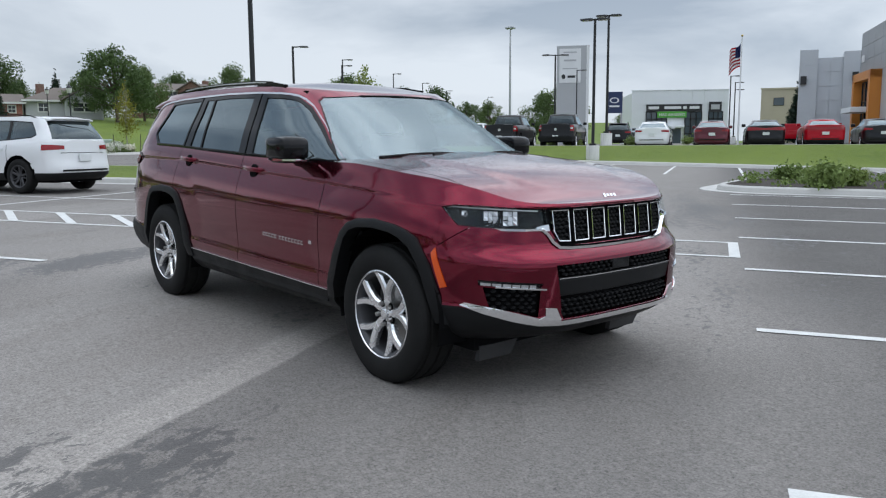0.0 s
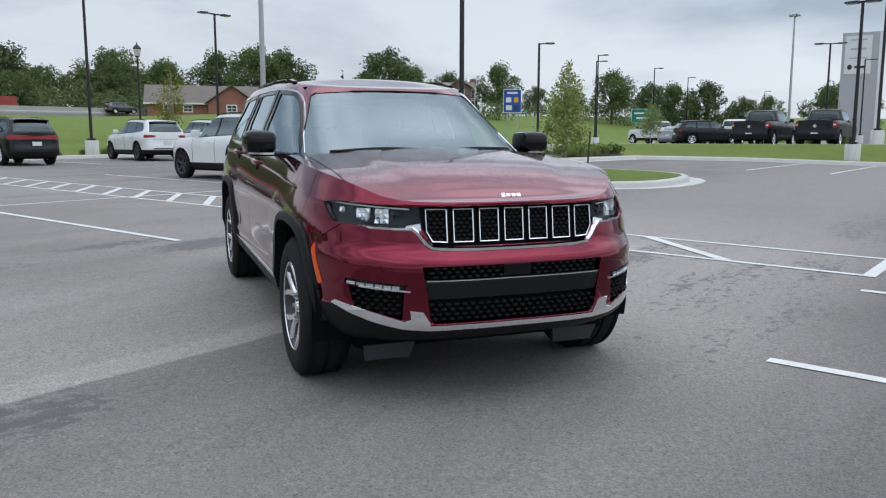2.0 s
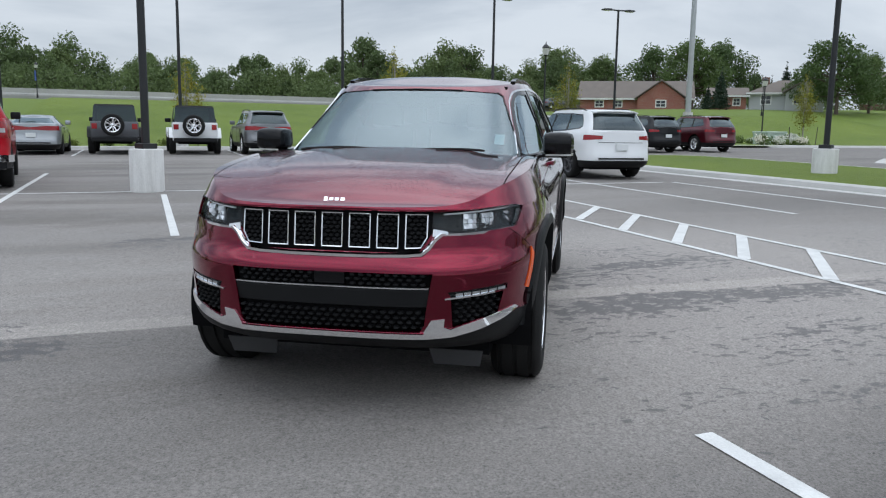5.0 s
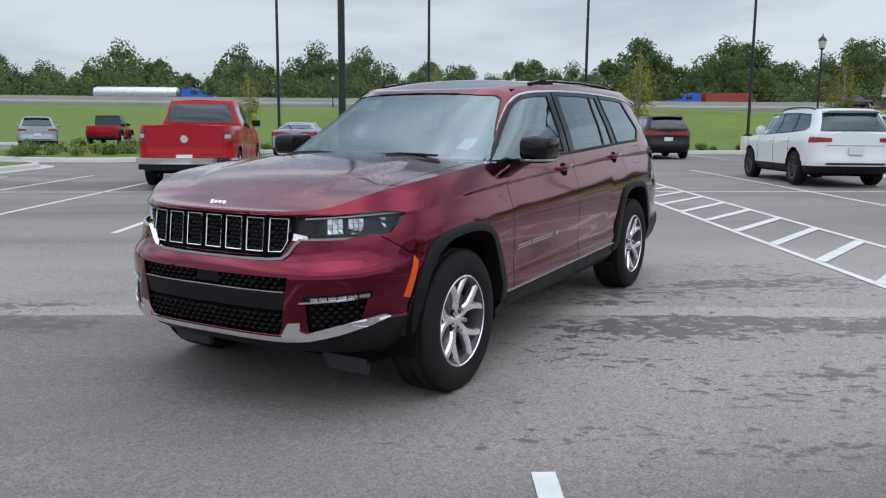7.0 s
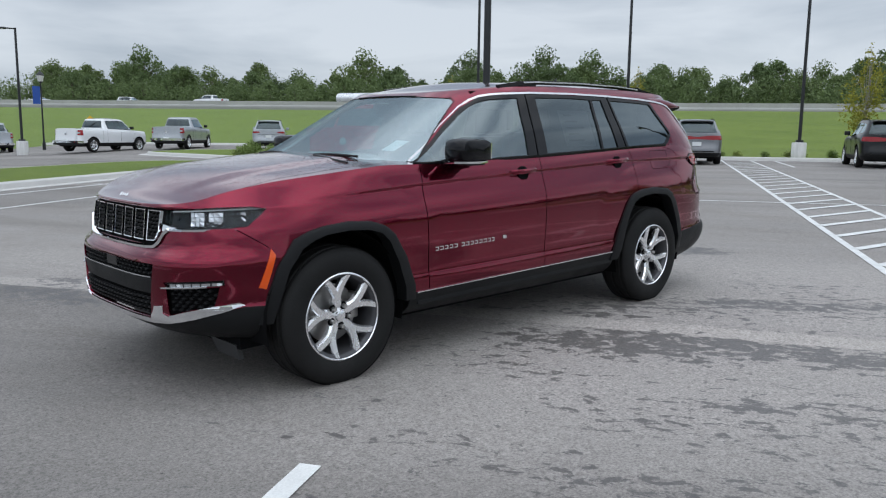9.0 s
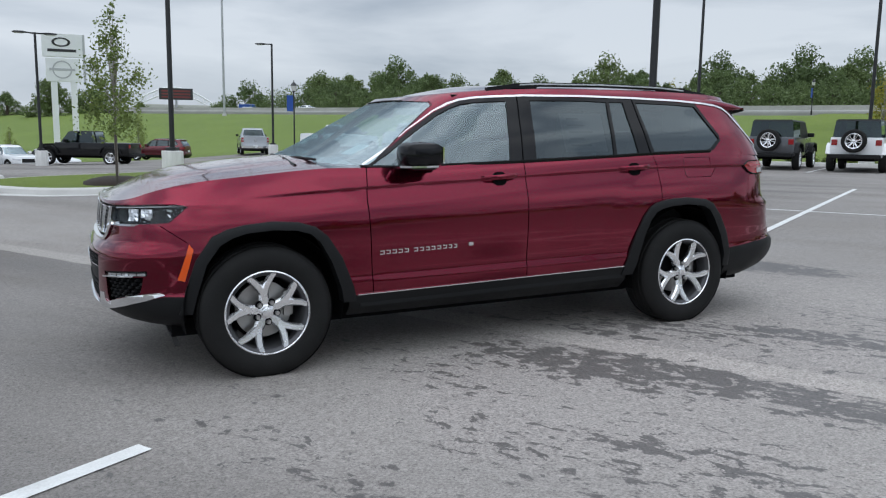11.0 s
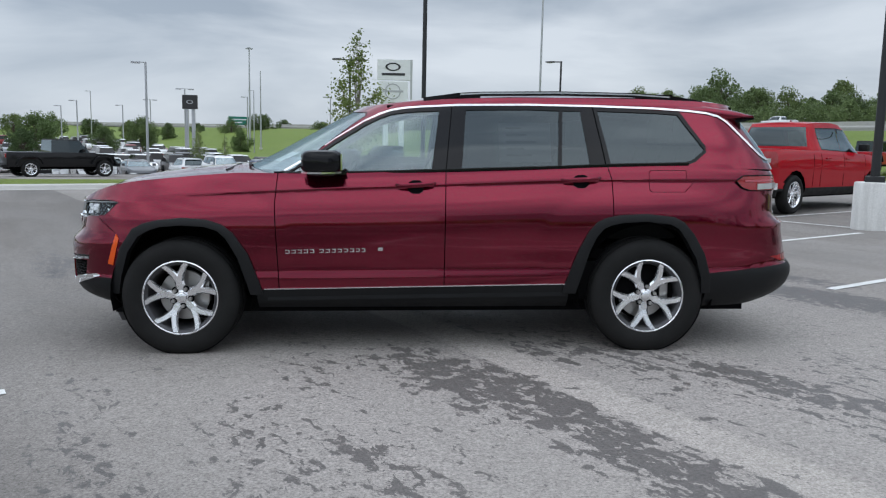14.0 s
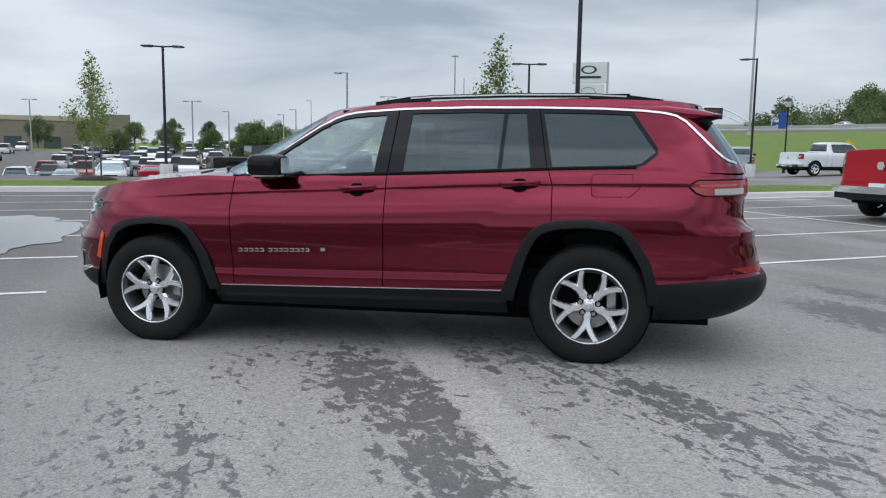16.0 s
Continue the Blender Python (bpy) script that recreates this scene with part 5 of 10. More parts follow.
    for pick in (left, right):
        seam([(0.902 - g, 0.43), (0.902 + g, 0.43), (0.925 + g, 1.0), (0.905 + g, 1.215), (0.905 - g, 1.215), (0.925 - g, 1.0)], pick)
        seam([(-0.180 - g, 0.43), (-0.180 + g, 0.43), (-0.195 + g, 1.24), (-0.195 - g, 1.24)], pick)
        seam([(-1.300 - g, 0.87), (-1.300 + g, 0.87), (-1.298 + g, 1.15), (-1.262 + g, 1.27), (-1.262 - g, 1.27), (-1.298 - g, 1.15)], pick)
        # bumper joints
        seam([(2.10, 0.9035), (2.1035, 0.900), (1.965, 0.802), (1.9615, 0.8045)], pick)
    # dark seals behind the shut lines
    for s in (1, -1):
        for run in (((0.902, 0.45), (0.915, 0.72), (0.925, 1.0), (0.905, 1.20)), ((-0.180, 0.45), (-0.187, 0.8), (-0.195, 1.20)), ((-1.300, 0.86), (-1.299, 1.0), (-1.298, 1.15), (-1.270, 1.23))):
            bk = bmesh.new()
            bar(bk, [on_side(x, z, s, -0.022) for x, z in run], 0.06, 0.008, up=(0, s, 0))
            part("door_seal", bk, DARK_VOID, car)
    for s, pick in ((1, left), (-1, right)):
        fd = carve(bm, [(-0.187, 0.43), (-0.187, 1.3), (0.913, 1.3), (0.913, 0.43)], SIDE, pick)
        door = part("front_door", thicken(lift_out(bm, fd), 0.02), RED_PAINT, car, "dark red front door", 35)
        rd = carve(bm, [(-1.30, 0.87), (-1.283, 1.3), (-0.187, 1.3), (-0.187, 0.43), (-1.30, 0.43)], SIDE, pick)
        rdoor = part("rear_door", thicken(lift_out(bm, rd), 0.02), RED_PAINT, car, "dark red rear door", 35)
        for d_, hx in ((door, 0.005), (rdoor, -1.09)):
            hm = bmesh.new()
            zc = crease(hx) + 0.018
            rings = []
            for i in range(13):
                t = i / 12
                x = hx + 0.135 - 0.27 * t
                o = 0.046 * math.sin(math.pi * min(1, max(0, t))) ** 0.35 - 0.004
                hh = 0.020 if 0.05 < t < 0.95 else 0.012
                z = zc + 0.03 * (t - 0.5) * 0.4
                y = sh.side_y(x, z)
                rings.append([(x, s * (y + o), z + hh * 0.55), (x, s * (y + o + 0.006), z), (x, s * (y + o), z - hh), (x, s * (y + o - 0.018), z - hh), (x, s * (y + o - 0.018), z + hh * 0.55)])
            loft(hm, rings)
            bmesh.ops.recalc_face_normals(hm, faces=hm.faces[:])
            part("door_handle", hm, RED_PAINT, d_, "body-coloured door handle", 45)
            # near-black patch on the door skin, painted as the shade around the handle
            cm = bmesh.new()
            rings = []
            for zr, k in ((-0.060, 0.4), (-0.046, 0.85), (-0.015, 1.0), (0.012, 0.85), (0.026, 0.4)):
                rings.append([(hx + 0.054 * k * math.cos(a), s * (sh.side_y(hx, zc + zr) + 0.0035), zc + zr) for a in [math.pi * j / 6 for j in range(7)]])
            loft(cm, rings, closed=False)
            part("handle_shade_patch", cm, DARK_VOID, d_, soft=60)
        # raised lettering on the front door, as plain bars
        lm = bmesh.new()
        x0 = 0.865
        widths = [0.036, 0.036, 0.036, 0.036, 0.036, -0.022, 0.036, 0.036, 0.034, 0.036, 0.036, 0.036, 0.032, 0.032]
        for wdt in widths:
            if wdt < 0:
                x0 += wdt
                continue
            z0 = 0.672 + 0.013 * (0.865 - x0) / 0.6
            if s < 0:
                xa = 0.21 + (0.865 - x0)
                z0 = 0.685 - 0.013 * (0.865 - x0) / 0.6
            else:
                xa = x0 - wdt
            y = sh.side_y(xa, z0)
            bw = wdt - 0.008
            for (bx, bz, ww, hh) in ((0, 0.019, bw, 0.006), (0, 0.0, bw, 0.006), (0, 0.006, 0.007, 0.013)):
                box(lm, xa + bx, xa + bx + ww, min(s * y, s * (y + 0.004)), max(s * y, s * (y + 0.004)), z0 + bz, z0 + bz + hh)
            x0 -= wdt + 0.004
        part_each("badge_bar", lm, SATIN_CHROME, door, "bright raised badge bars")
        lm = bmesh.new()
        xa, z0 = (0.222, 0.69) if s > 0 else (0.80, 0.69)
        y = sh.side_y(xa, z0)
        box(lm, xa, xa + 0.032, min(s * y, s * (y + 0.004)), max(s * y, s * (y + 0.004)), z0, z0 + 0.022)
        part("door_badge_plate", lm, SATIN_CHROME, door)
    # fuel door on the driver's side
    fd = [(-1.545, 1.09), (-1.56, 1.075), (-1.785, 1.075), (-1.80, 1.09), (-1.80, 1.205), (-1.785, 1.22), (-1.56, 1.22), (-1.545, 1.205)]
    fs = carve(bm, fd, SIDE, left)
    flap = lift_out(bm, fs)
    c = Vector((-1.6725, 0, 1.1475))
    for v in flap.verts:
        v.co.x = c.x + (v.co.x - c.x) * 0.972
        v.co.z = c.z + (v.co.z - c.z) * 0.952
    part("fuel_door", flap, RED_PAINT, car, "flush fuel filler door", 35)

    # front valance in black under the lip
    fs = carve(bm, [(-0.98, 0.25), (-0.98, 0.50), (-0.86, 0.505), (-0.72, 0.448), (-0.575, 0.412), (-0.45, 0.402), (0.45, 0.402), (0.575, 0.412), (0.72, 0.448), (0.86, 0.505), (0.98, 0.50), (0.98, 0.25)], NOSE, lambda c: c.x > 1.9)
    part("front_valance", lift_out(bm, fs), TRIM_BLACK, car, "black lower front valance", 40)
    part_each("body", thicken(bm, 0.012), RED_PAINT, car, "dark red painted body", 35)

    # hood over the shoulder line
    hm = bmesh.new()
    nf = 44
    rows = []
    cut = [p for p in top if p[0] > 0.905]
    M = 36
    for p in cut:
        x, yh, zh = p
        row = []
        for j in range(M + 1):
            t = -1 + 2 * j / M
            crown = 0.030 * smooth(2.36, 2.20, x) + 0.012 * smooth(2.2, 1.4, x)
            edge = 1 - abs(t) ** 2.0
            raised = 0.012 * smooth(0.66, 0.52, abs(t)) * smooth(2.25, 1.9, x)
            row.append((x, t * yh, zh + crown * edge + raised))
        rows.append(row)
    first = rows[0]
    rows[0] = [(first[0][0], 0.0001 * (j - M / 2), first[0][2]) for j in range(M + 1)]
    loft(hm, rows, closed=False)
    bmesh.ops.remove_doubles(hm, verts=hm.verts[:], dist=5e-4)
    bmesh.ops.recalc_face_normals(hm, faces=hm.faces[:])
    if sum(f.normal.z for f in hm.faces) < 0:
        bmesh.ops.reverse_faces(hm, faces=hm.faces[:])

    def up(c):
        return c.z > 0.9
    for s in (1, -1):
        gap = [(2.235, s * 0.742), (2.0, s * 0.765), (1.7, s * 0.782), (1.3, s * 0.79), (1.0, s * 0.79), (1.0, s * 0.797), (1.3, s * 0.797), (1.7, s * 0.789), (2.0, s * 0.772), (2.245, s * 0.749)]
        fs = carve(hm, gap, ABOVE, up)
        bmesh.ops.delete(hm, geom=fs, context="FACES")
    hood_in = [(2.6, -0.4), (2.30, -0.70), (2.235, -0.745), (2.0, -0.768), (1.7, -0.785), (1.3, -0.793), (0.85, -0.793), (0.85, 0.793), (1.3, 0.793), (1.7, 0.785), (2.0, 0.768), (2.235, 0.745), (2.30, 0.70), (2.6, 0.4)]
    fs = carve(hm, hood_in, ABOVE, up)
    hood = part("hood", thicken(lift_out(hm, fs), 0.012), RED_HOOD, car, "dark red hood covered with rain beads", 35)
    part_each("fender_top", hm, RED_PAINT, car, soft=35)
    # front badge as plain raised blocks
    lm = bmesh.new()
    for yb, wb, hb in ((-0.052, 0.020, 0.024), (-0.026, 0.022, 0.016), (0.002, 0.022, 0.016), (0.030, 0.022, 0.018)):
        m = pose(2.331, yb + wb / 2, 1.041, 0, -38, 0)
        vs = bmesh.ops.create_cube(lm, size=1, matrix=m @ Matrix.Diagonal((0.006, wb * 0.9, hb, 1)))["verts"]
    part_each("badge_block", lm, CHROME, hood, "small chrome badge blocks")

    # greenhouse
    g_low = curve([(-2.75, 1.215), (-1.85, 1.235), (0.0, 1.19), (0.8, 1.165), (1.35, 1.155)])
    g_high = curve([(-2.6, 1.60), (-2.3, 1.650), (-1.9, 1.686), (-1.4, 1.700), (-0.8, 1.702), (-0.2, 1.690), (0.1, 1.672), (0.4, 1.645), (0.7, 1.62)])
    g_half = curve([(0.0, 0.878), (0.1, 0.861), (0.35, 0.818), (0.6, 0.764), (0.8, 0.724), (0.92, 0.697), (1.0, 0.668)])
    g_front = curve([(1.15, 1.335), (1.19, 1.285), (1.31, 1.04), (1.45, 0.78), (1.555, 0.58), (1.60, 0.49), (1.66, 0.37), (1.70, 0.25)])
    g_rear = curve([(1.20, -2.545), (1.28, -2.51), (1.40, -2.435), (1.52, -2.35), (1.60, -2.29), (1.66, -2.25)])
    gs = Shell([0, 0.04, 0.08, 0.12, 0.17, 0.22, 0.28, 0.34, 0.4, 0.46, 0.52, 0.58, 0.64, 0.7, 0.76, 0.82, 0.87, 0.91, 0.94, 0.965, 0.985, 1.0], g_low, g_high, g_half, g_front, g_rear, 4.2, 5.0, -0.9, -1.7, (0.0, 1.0))
    gm, rtop = gs.build(50, 40, 24)

    def g_side(x, z, s, out):
        return (x, s * (gs.side_y(x, z) + out), z)
    # windscreen
    ws = [(-0.775, 1.10), (-0.755, 1.225), (-0.655, 1.43), (-0.585, 1.580), (-0.55, 1.602), (-0.3, 1.616), (0, 1.622), (0.3, 1.616), (0.55, 1.602), (0.585, 1.580), (0.655, 1.43), (0.755, 1.225), (0.775, 1.10)]
    fs = carve(gm, ws, NOSE, lambda c: c.x > 0.05)
    pane = lift_out(gm, fs)
    fr = carve(pane, [(-0.9, 1.0), (-0.9, 1.204), (0, 1.204), (0.9, 1.204), (0.9, 1.0)], NOSE, lambda c: True)
    part("cowl", lift_out(pane, fr), TRIM_BLACK, car, "black cowl at the foot of the windscreen", 40)
    part("windshield", push(pane, -0.004), WINDSHIELD, car, "pale reflecting windscreen", 60).visible_shadow = False
    tm = bmesh.new()
    ribbon(tm, [(gs.nose_x(y, z) + 0.001, y, z) for y, z in ws[1:-1]], 0.006)
    part("windshield_seal", tm, GLOSS_BLACK, car)
    # rear window
    rw = [(-0.78, 1.27), (-0.66, 1.585), (0.66, 1.585), (0.78, 1.27)]
    fs = carve(gm, rw, NOSE, lambda c: c.x < -2.0)
    part("rear_window", push(lift_out(gm, fs), -0.003), DARK_GLASS, car, "dark rear window", 60).visible_shadow = False
    # side windows
    belt = curve([(-2.4, 1.272), (-1.85, 1.262), (-1.26, 1.250), (-0.96, 1.238), (-0.21, 1.214), (0.49, 1.193), (0.9, 1.185)])
    panes = [("front_window", DOOR_GLASS, [(0.84, 1.20), (0.62, 1.201), (0.3, 1.21), (-0.10, 1.222), (-0.155, 1.608), (-0.02, 1.603), (0.08, 1.597), (0.17, 1.584), (0.25, 1.557), (0.35, 1.508), (0.55, 1.384), (0.70, 1.282)]),
             ("rear_door_window", DARK_GLASS, [(-0.30, 1.228), (-0.9, 1.246), (-0.94, 1.247), (-0.965, 1.613), (-0.75, 1.619), (-0.335, 1.615)]),
             ("quarter_glass", DARK_GLASS, [(-0.965, 1.248), (-1.155, 1.256), (-1.11, 1.613), (-0.99, 1.613)]),
             ("rear_side_window", DARK_GLASS, [(-1.295, 1.262), (-1.80, 1.274), (-1.85, 1.287), (-1.925, 1.345), (-1.925, 1.372), (-1.775, 1.590), (-1.62, 1.600), (-1.225, 1.612)])]
    chrome_top = [(0.885, 1.205), (0.70, 1.310), (0.55, 1.417), (0.35, 1.540), (0.25, 1.588), (0.17, 1.614), (0.08, 1.628), (-0.02, 1.636), (-0.29, 1.648), (-0.75, 1.652), (-1.2, 1.645), (-1.62, 1.632), (-1.86, 1.616), (-1.98, 1.602), (-2.06, 1.582), (-2.12, 1.545), (-2.20, 1.465), (-2.29, 1.372), (-2.345, 1.322), (-2.385, 1.299), (-2.43, 1.287)]
    for s, pick in ((1, left), (-1, right)):
        for name, mat, poly in panes:
            fs = carve(gm, poly, SIDE, pick)
            pn = push(lift_out(gm, fs), -0.006)
            part(name, pn, mat, car, "dark privacy glass" if mat is DARK_GLASS else "clear front door glass", 60).visible_shadow = False
        # the black band that holds the glass
        fs = carve(gm, [(0.905, 1.165), (0.0, 1.19), (-1.3, 1.235), (-1.82, 1.258), (-1.87, 1.275), (-1.948, 1.338), (-1.948, 1.378), (-1.80, 1.602), (-1.79, 1.612), (-1.2, 1.640), (-0.29, 1.642), (-0.02, 1.630), (0.17, 1.608), (0.35, 1.533), (0.55, 1.410), (0.70, 1.304), (0.88, 1.20)], SIDE, pick)
        part("window_surround", thicken(push(lift_out(gm, fs), 0.0015), 0.012), GLOSS_BLACK, car, "gloss black pillar and window surround", 40)
        for x0, x1, z0, z1 in ((-0.195, -0.24, 1.215, 1.64), (-1.262, -1.195, 1.25, 1.64)):
            tm = bmesh.new()
            bar(tm, [g_side(x0 + (x1 - x0) * i / 6, z0 + (z1 - z0) * i / 6, s, 0.0025) for i in range(7)], 0.006, 0.006, up=(1, 0, 0))
            part("door_gap_seal", tm, DARK_VOID, car)
        tm = bmesh.new()
        bar(tm, [g_side(x, z, s, 0.004 - 0.0105 * smooth(0.1, 0.45, x)) for x, z in chrome_top], 0.009, 0.014, up=(0, -s * 0.4, 1))
        part("window_moulding", tm, SATIN_CHROME, car, "bright moulding over the side windows")
        tm = bmesh.new()
        bar(tm, [(x, s * (gs.side_y(x, belt(x)) + 0.006), belt(x)) for x in [0.86 - 2.68 * i / 20 for i in range(21)]], 0.014, 0.014)
        part("belt_seal", tm, GLOSS_BLACK, car)
        # roof rail
        rail = [(-0.05, 1.706), (-0.12, 1.716), (-0.3, 1.740), (-0.45, 1.748), (-0.98, 1.754), (-1.5, 1.746), (-1.75, 1.730), (-1.9, 1.708), (-1.98, 1.696)]
        tm = bmesh.new()
        bar(tm, [(x, s * 0.615, z - 0.020) for x, z in rail], 0.035, 0.030)
        for x in (-0.35, -1.68):
            box(tm, x - 0.09, x + 0.09, s * 0.615 - 0.016, s * 0.615 + 0.016, 1.70, 1.732)
        rl = part("roof_rail", tm, GLOSS_BLACK, car, "black roof rail with a bright strip", 40)
        tm = bmesh.new()
        bar(tm, [(x, s * 0.633, z - 0.016) for x, z in rail[2:7]], 0.006, 0.010)
        part("rail_strip", tm, SATIN_CHROME, rl)
        # small black triangle by the mirror and the mirror itself
        mm = bmesh.new()
        prof = []
        for i, (yy, k) in enumerate(((0.885, 0.62), (0.90, 0.88), (0.93, 0.97), (0.99, 1.0), (1.045, 0.97), (1.070, 0.87), (1.082, 0.62), (1.087, 0.3))):
            ring = []
            for j in range(16):
                a = 2 * math.pi * j / 16
                ca, sa = math.cos(a), math.sin(a)
                px = abs(ca) ** 0.5 * (1 if ca > 0 else -1)
                pz = abs(sa) ** (0.5 if sa > 0 else 0.35) * (1 if sa > 0 else -1)
                ring.append((0.595 + 0.118 * k * px + (0.025 if px > 0 else 0) * k, s * yy, 1.266 + 0.074 * k * pz + 0.006 * k))
            prof.append(ring)
        loft(mm, prof)
        bmesh.ops.recalc_face_normals(mm, faces=mm.faces[:])
        mirror = part("door_mirror", mm, GLOSS_BLACK, car, "gloss black door mirror with a bright strip", 40)
        mm = bmesh.new()
        bar(mm, [(0.46, s * 0.895, 1.196), (0.58, s * 0.91, 1.192), (0.72, s * 0.915, 1.194)], 0.06, 0.018)
        box(mm, 0.52, 0.68, min(s * 0.86, s * 1.05), max(s * 0.86, s * 1.05), 1.180, 1.200, 0.008)
        part("mirror_foot", mm, GLOSS_BLACK, mirror, soft=40)
        mm = bmesh.new()
        bar(mm, [(0.485, s * 1.02, 1.203), (0.52, s * 1.065, 1.201), (0.60, s * 1.078, 1.200), (0.69, s * 1.065, 1.200), (0.735, s * 1.00, 1.200), (0.735, s * 0.91, 1.199)], 0.010, 0.012)
        part("mirror_strip", mm, CHROME, mirror)
        mm = bmesh.new()
        box(mm, 0.474, 0.482, min(s * 0.94, s * 1.06), max(s * 0.94, s * 1.06), 1.218, 1.318)
        part("mirror_glass", mm, CHROME, mirror)
    # roof
    rm = bmesh.new()
    rows = []
    for p in rtop:
        x, yh, zh = p
        rows.append([(x, (-1 + 2 * j / 28) * yh, zh + 0.048 * (1 - abs(-1 + 2 * j / 28) ** 2.4) * smooth(0.36, -0.2, x) * (1 - 0.5 * smooth(-1.9, -2.3, x))) for j in range(29)])
    loft(rm, rows, closed=False)
    bmesh.ops.remove_doubles(rm, verts=rm.verts[:], dist=5e-4)
    bmesh.ops.recalc_face_normals(rm, faces=rm.faces[:])
    if sum(f.normal.z for f in rm.faces) < 0:
        bmesh.ops.reverse_faces(rm, faces=rm.faces[:])
    tmp = bpy.data.meshes.new("tmp")
    gm.to_mesh(tmp)
    gm.free()
    rm.from_mesh(tmp)
    bpy.data.meshes.remove(tmp)
    bmesh.ops.remove_doubles(rm, verts=rm.verts[:], dist=2e-4)
    part("roof", rm, RED_PAINT, car, "dark red roof and pillars", 35)
    # tailgate spoiler
    sm = bmesh.new()
    rings = []
    for y, e, k in [(-0.715, 0.3, 0.35), (-0.708, 0.3, 0.75), (-0.69, 0.4, 0.95)] + [(-0.66 + 1.32 * i / 10, 1 - (abs(-0.66 + 1.32 * i / 10) / 0.66) ** 4 * 0.55, 1.0) for i in range(11)] + [(0.69, 0.4, 0.95), (0.708, 0.3, 0.75), (0.715, 0.3, 0.35)]:
        ring = [(-1.72, 1.640 + 0.050 * e), (-1.98, 1.634 + 0.046 * e), (-2.20, 1.606 + 0.038 * e), (-2.33 - 0.03 * e, 1.584 + 0.012 * e), (-2.33 - 0.03 * e, 1.570 + 0.008 * e), (-2.20, 1.560), (-1.90, 1.57)]
        rings.append([(-2.0 + (x + 2.0) * k, y, 1.60 + (z - 1.60) * k) for x, z in ring])
    loft(sm, rings)
    bmesh.ops.recalc_face_normals(sm, faces=sm.faces[:])
    part("roof_spoiler", sm, RED_PAINT, car, "body-coloured roof spoiler", 40)
    sm = bmesh.new()
    loft(sm, [[(-2.15, y, 1.556), (-2.345, y, 1.574), (-2.335, y, 1.566), (-2.24, y, 1.545), (-2.15, y, 1.535)] for y in (-0.68, -0.3, 0.3, 0.68)])
    bmesh.ops.recalc_face_normals(sm, faces=sm.faces[:])
    part("spoiler_underside", sm, GLOSS_BLACK, car)
    # wipers
    for y0, y1 in ((-0.62, -0.08), (0.02, 0.56)):
        wm = bmesh.new()
        rod(wm, [(gs.nose_x(y, 1.232 + 0.012 * math.sin(math.pi * i / 8)) + 0.014, y, 1.222 + 0.022 * math.sin(math.pi * i / 10)) for i, y in enumerate([y0 + (y1 - y0) * k / 8 for k in range(9)])], 0.008, 6)
        rod(wm, [(1.285, y1 + 0.10, 1.205), (1.262, (y0 + y1) / 2, 1.238)], 0.009, 6)
        part("wiper", wm, TRIM_BLACK, car, "black windscreen wiper")

    # inside: seats, dash, wheel
    im = bmesh.new()
    loft(im, [[(0.55, y, 0.8), (0.62, y, 1.10), (0.72, y, 1.16), (1.12, y, 1.15), (1.2, y, 0.8)] for y in (-0.72, 0.72)])
    part("dashboard", im, SEAT_CLOTH, car, "black dashboard")

    def seat(x, y, w, z0):
        sm = bmesh.new()
        box(sm, x - 0.25, x + 0.27, y - w / 2, y + w / 2, z0 - 0.1, z0 + 0.06, 0.04)
        loft(sm, [[(x - 0.20 - 0.13 * t - 0.06 * k, y - w / 2 * (1 - 0.15 * t), z0 + 0.56 * t), (x - 0.20 - 0.13 * t - 0.06 * k + 0.12, y - w / 2 * (1 - 0.15 * t), z0 + 0.56 * t), (x - 0.20 - 0.13 * t - 0.06 * k + 0.12, y + w / 2 * (1 - 0.15 * t), z0 + 0.56 * t), (x - 0.20 - 0.13 * t - 0.06 * k, y + w / 2 * (1 - 0.15 * t), z0 + 0.56 * t)] for t, k in ((0, 0), (0.5, 0.3), (0.85, 0.6), (1, 0.8))])
        box(sm, x - 0.40, x - 0.30, y - 0.13, y + 0.13, z0 + 0.58, z0 + 0.76, 0.035)
        bmesh.ops.recalc_face_normals(sm, faces=sm.faces[:])
        part("seat", sm, SEAT_CLOTH, car, "black cloth seat with headrest", 40)
    for y in (0.38, -0.38):
        seat(0.12, y, 0.52, 0.78)
    for y in (0.38, 0.0, -0.38):
        seat(-0.80, y, 0.40 if y else 0.3, 0.80)
    for y in (0.33, -0.33):
        seat(-1.62, y, 0.48, 0.82)
    wm = bmesh.new()
    rod(wm, [(0.50 - 0.06 * math.sin(a), 0.38 + 0.185 * math.cos(a), 1.08 + 0.17 * math.sin(a)) for a in [2 * math.pi * k / 24 for k in range(25)]], 0.016, 8)
    box(wm, 0.50, 0.58, 0.31, 0.45, 1.03, 1.12, 0.01)
    rod(wm, [(0.51, 0.21, 1.08), (0.51, 0.55, 1.08)], 0.014, 6)
    part("steering_wheel", wm, SEAT_CLOTH, car, soft=40)
    wm = bmesh.new()
    box(wm, 0.42, 0.45, -0.12, 0.12, 1.50, 1.565, 0.012)
    box(wm, 0.45, 0.52, -0.06, 0.06, 1.53, 1.568, 0.012)
    part("inside_mirror", wm, GLOSS_BLACK, car, soft=40)
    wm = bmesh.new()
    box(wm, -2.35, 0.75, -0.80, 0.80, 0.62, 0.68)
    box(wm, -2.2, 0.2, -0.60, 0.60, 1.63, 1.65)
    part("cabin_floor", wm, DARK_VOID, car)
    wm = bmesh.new()
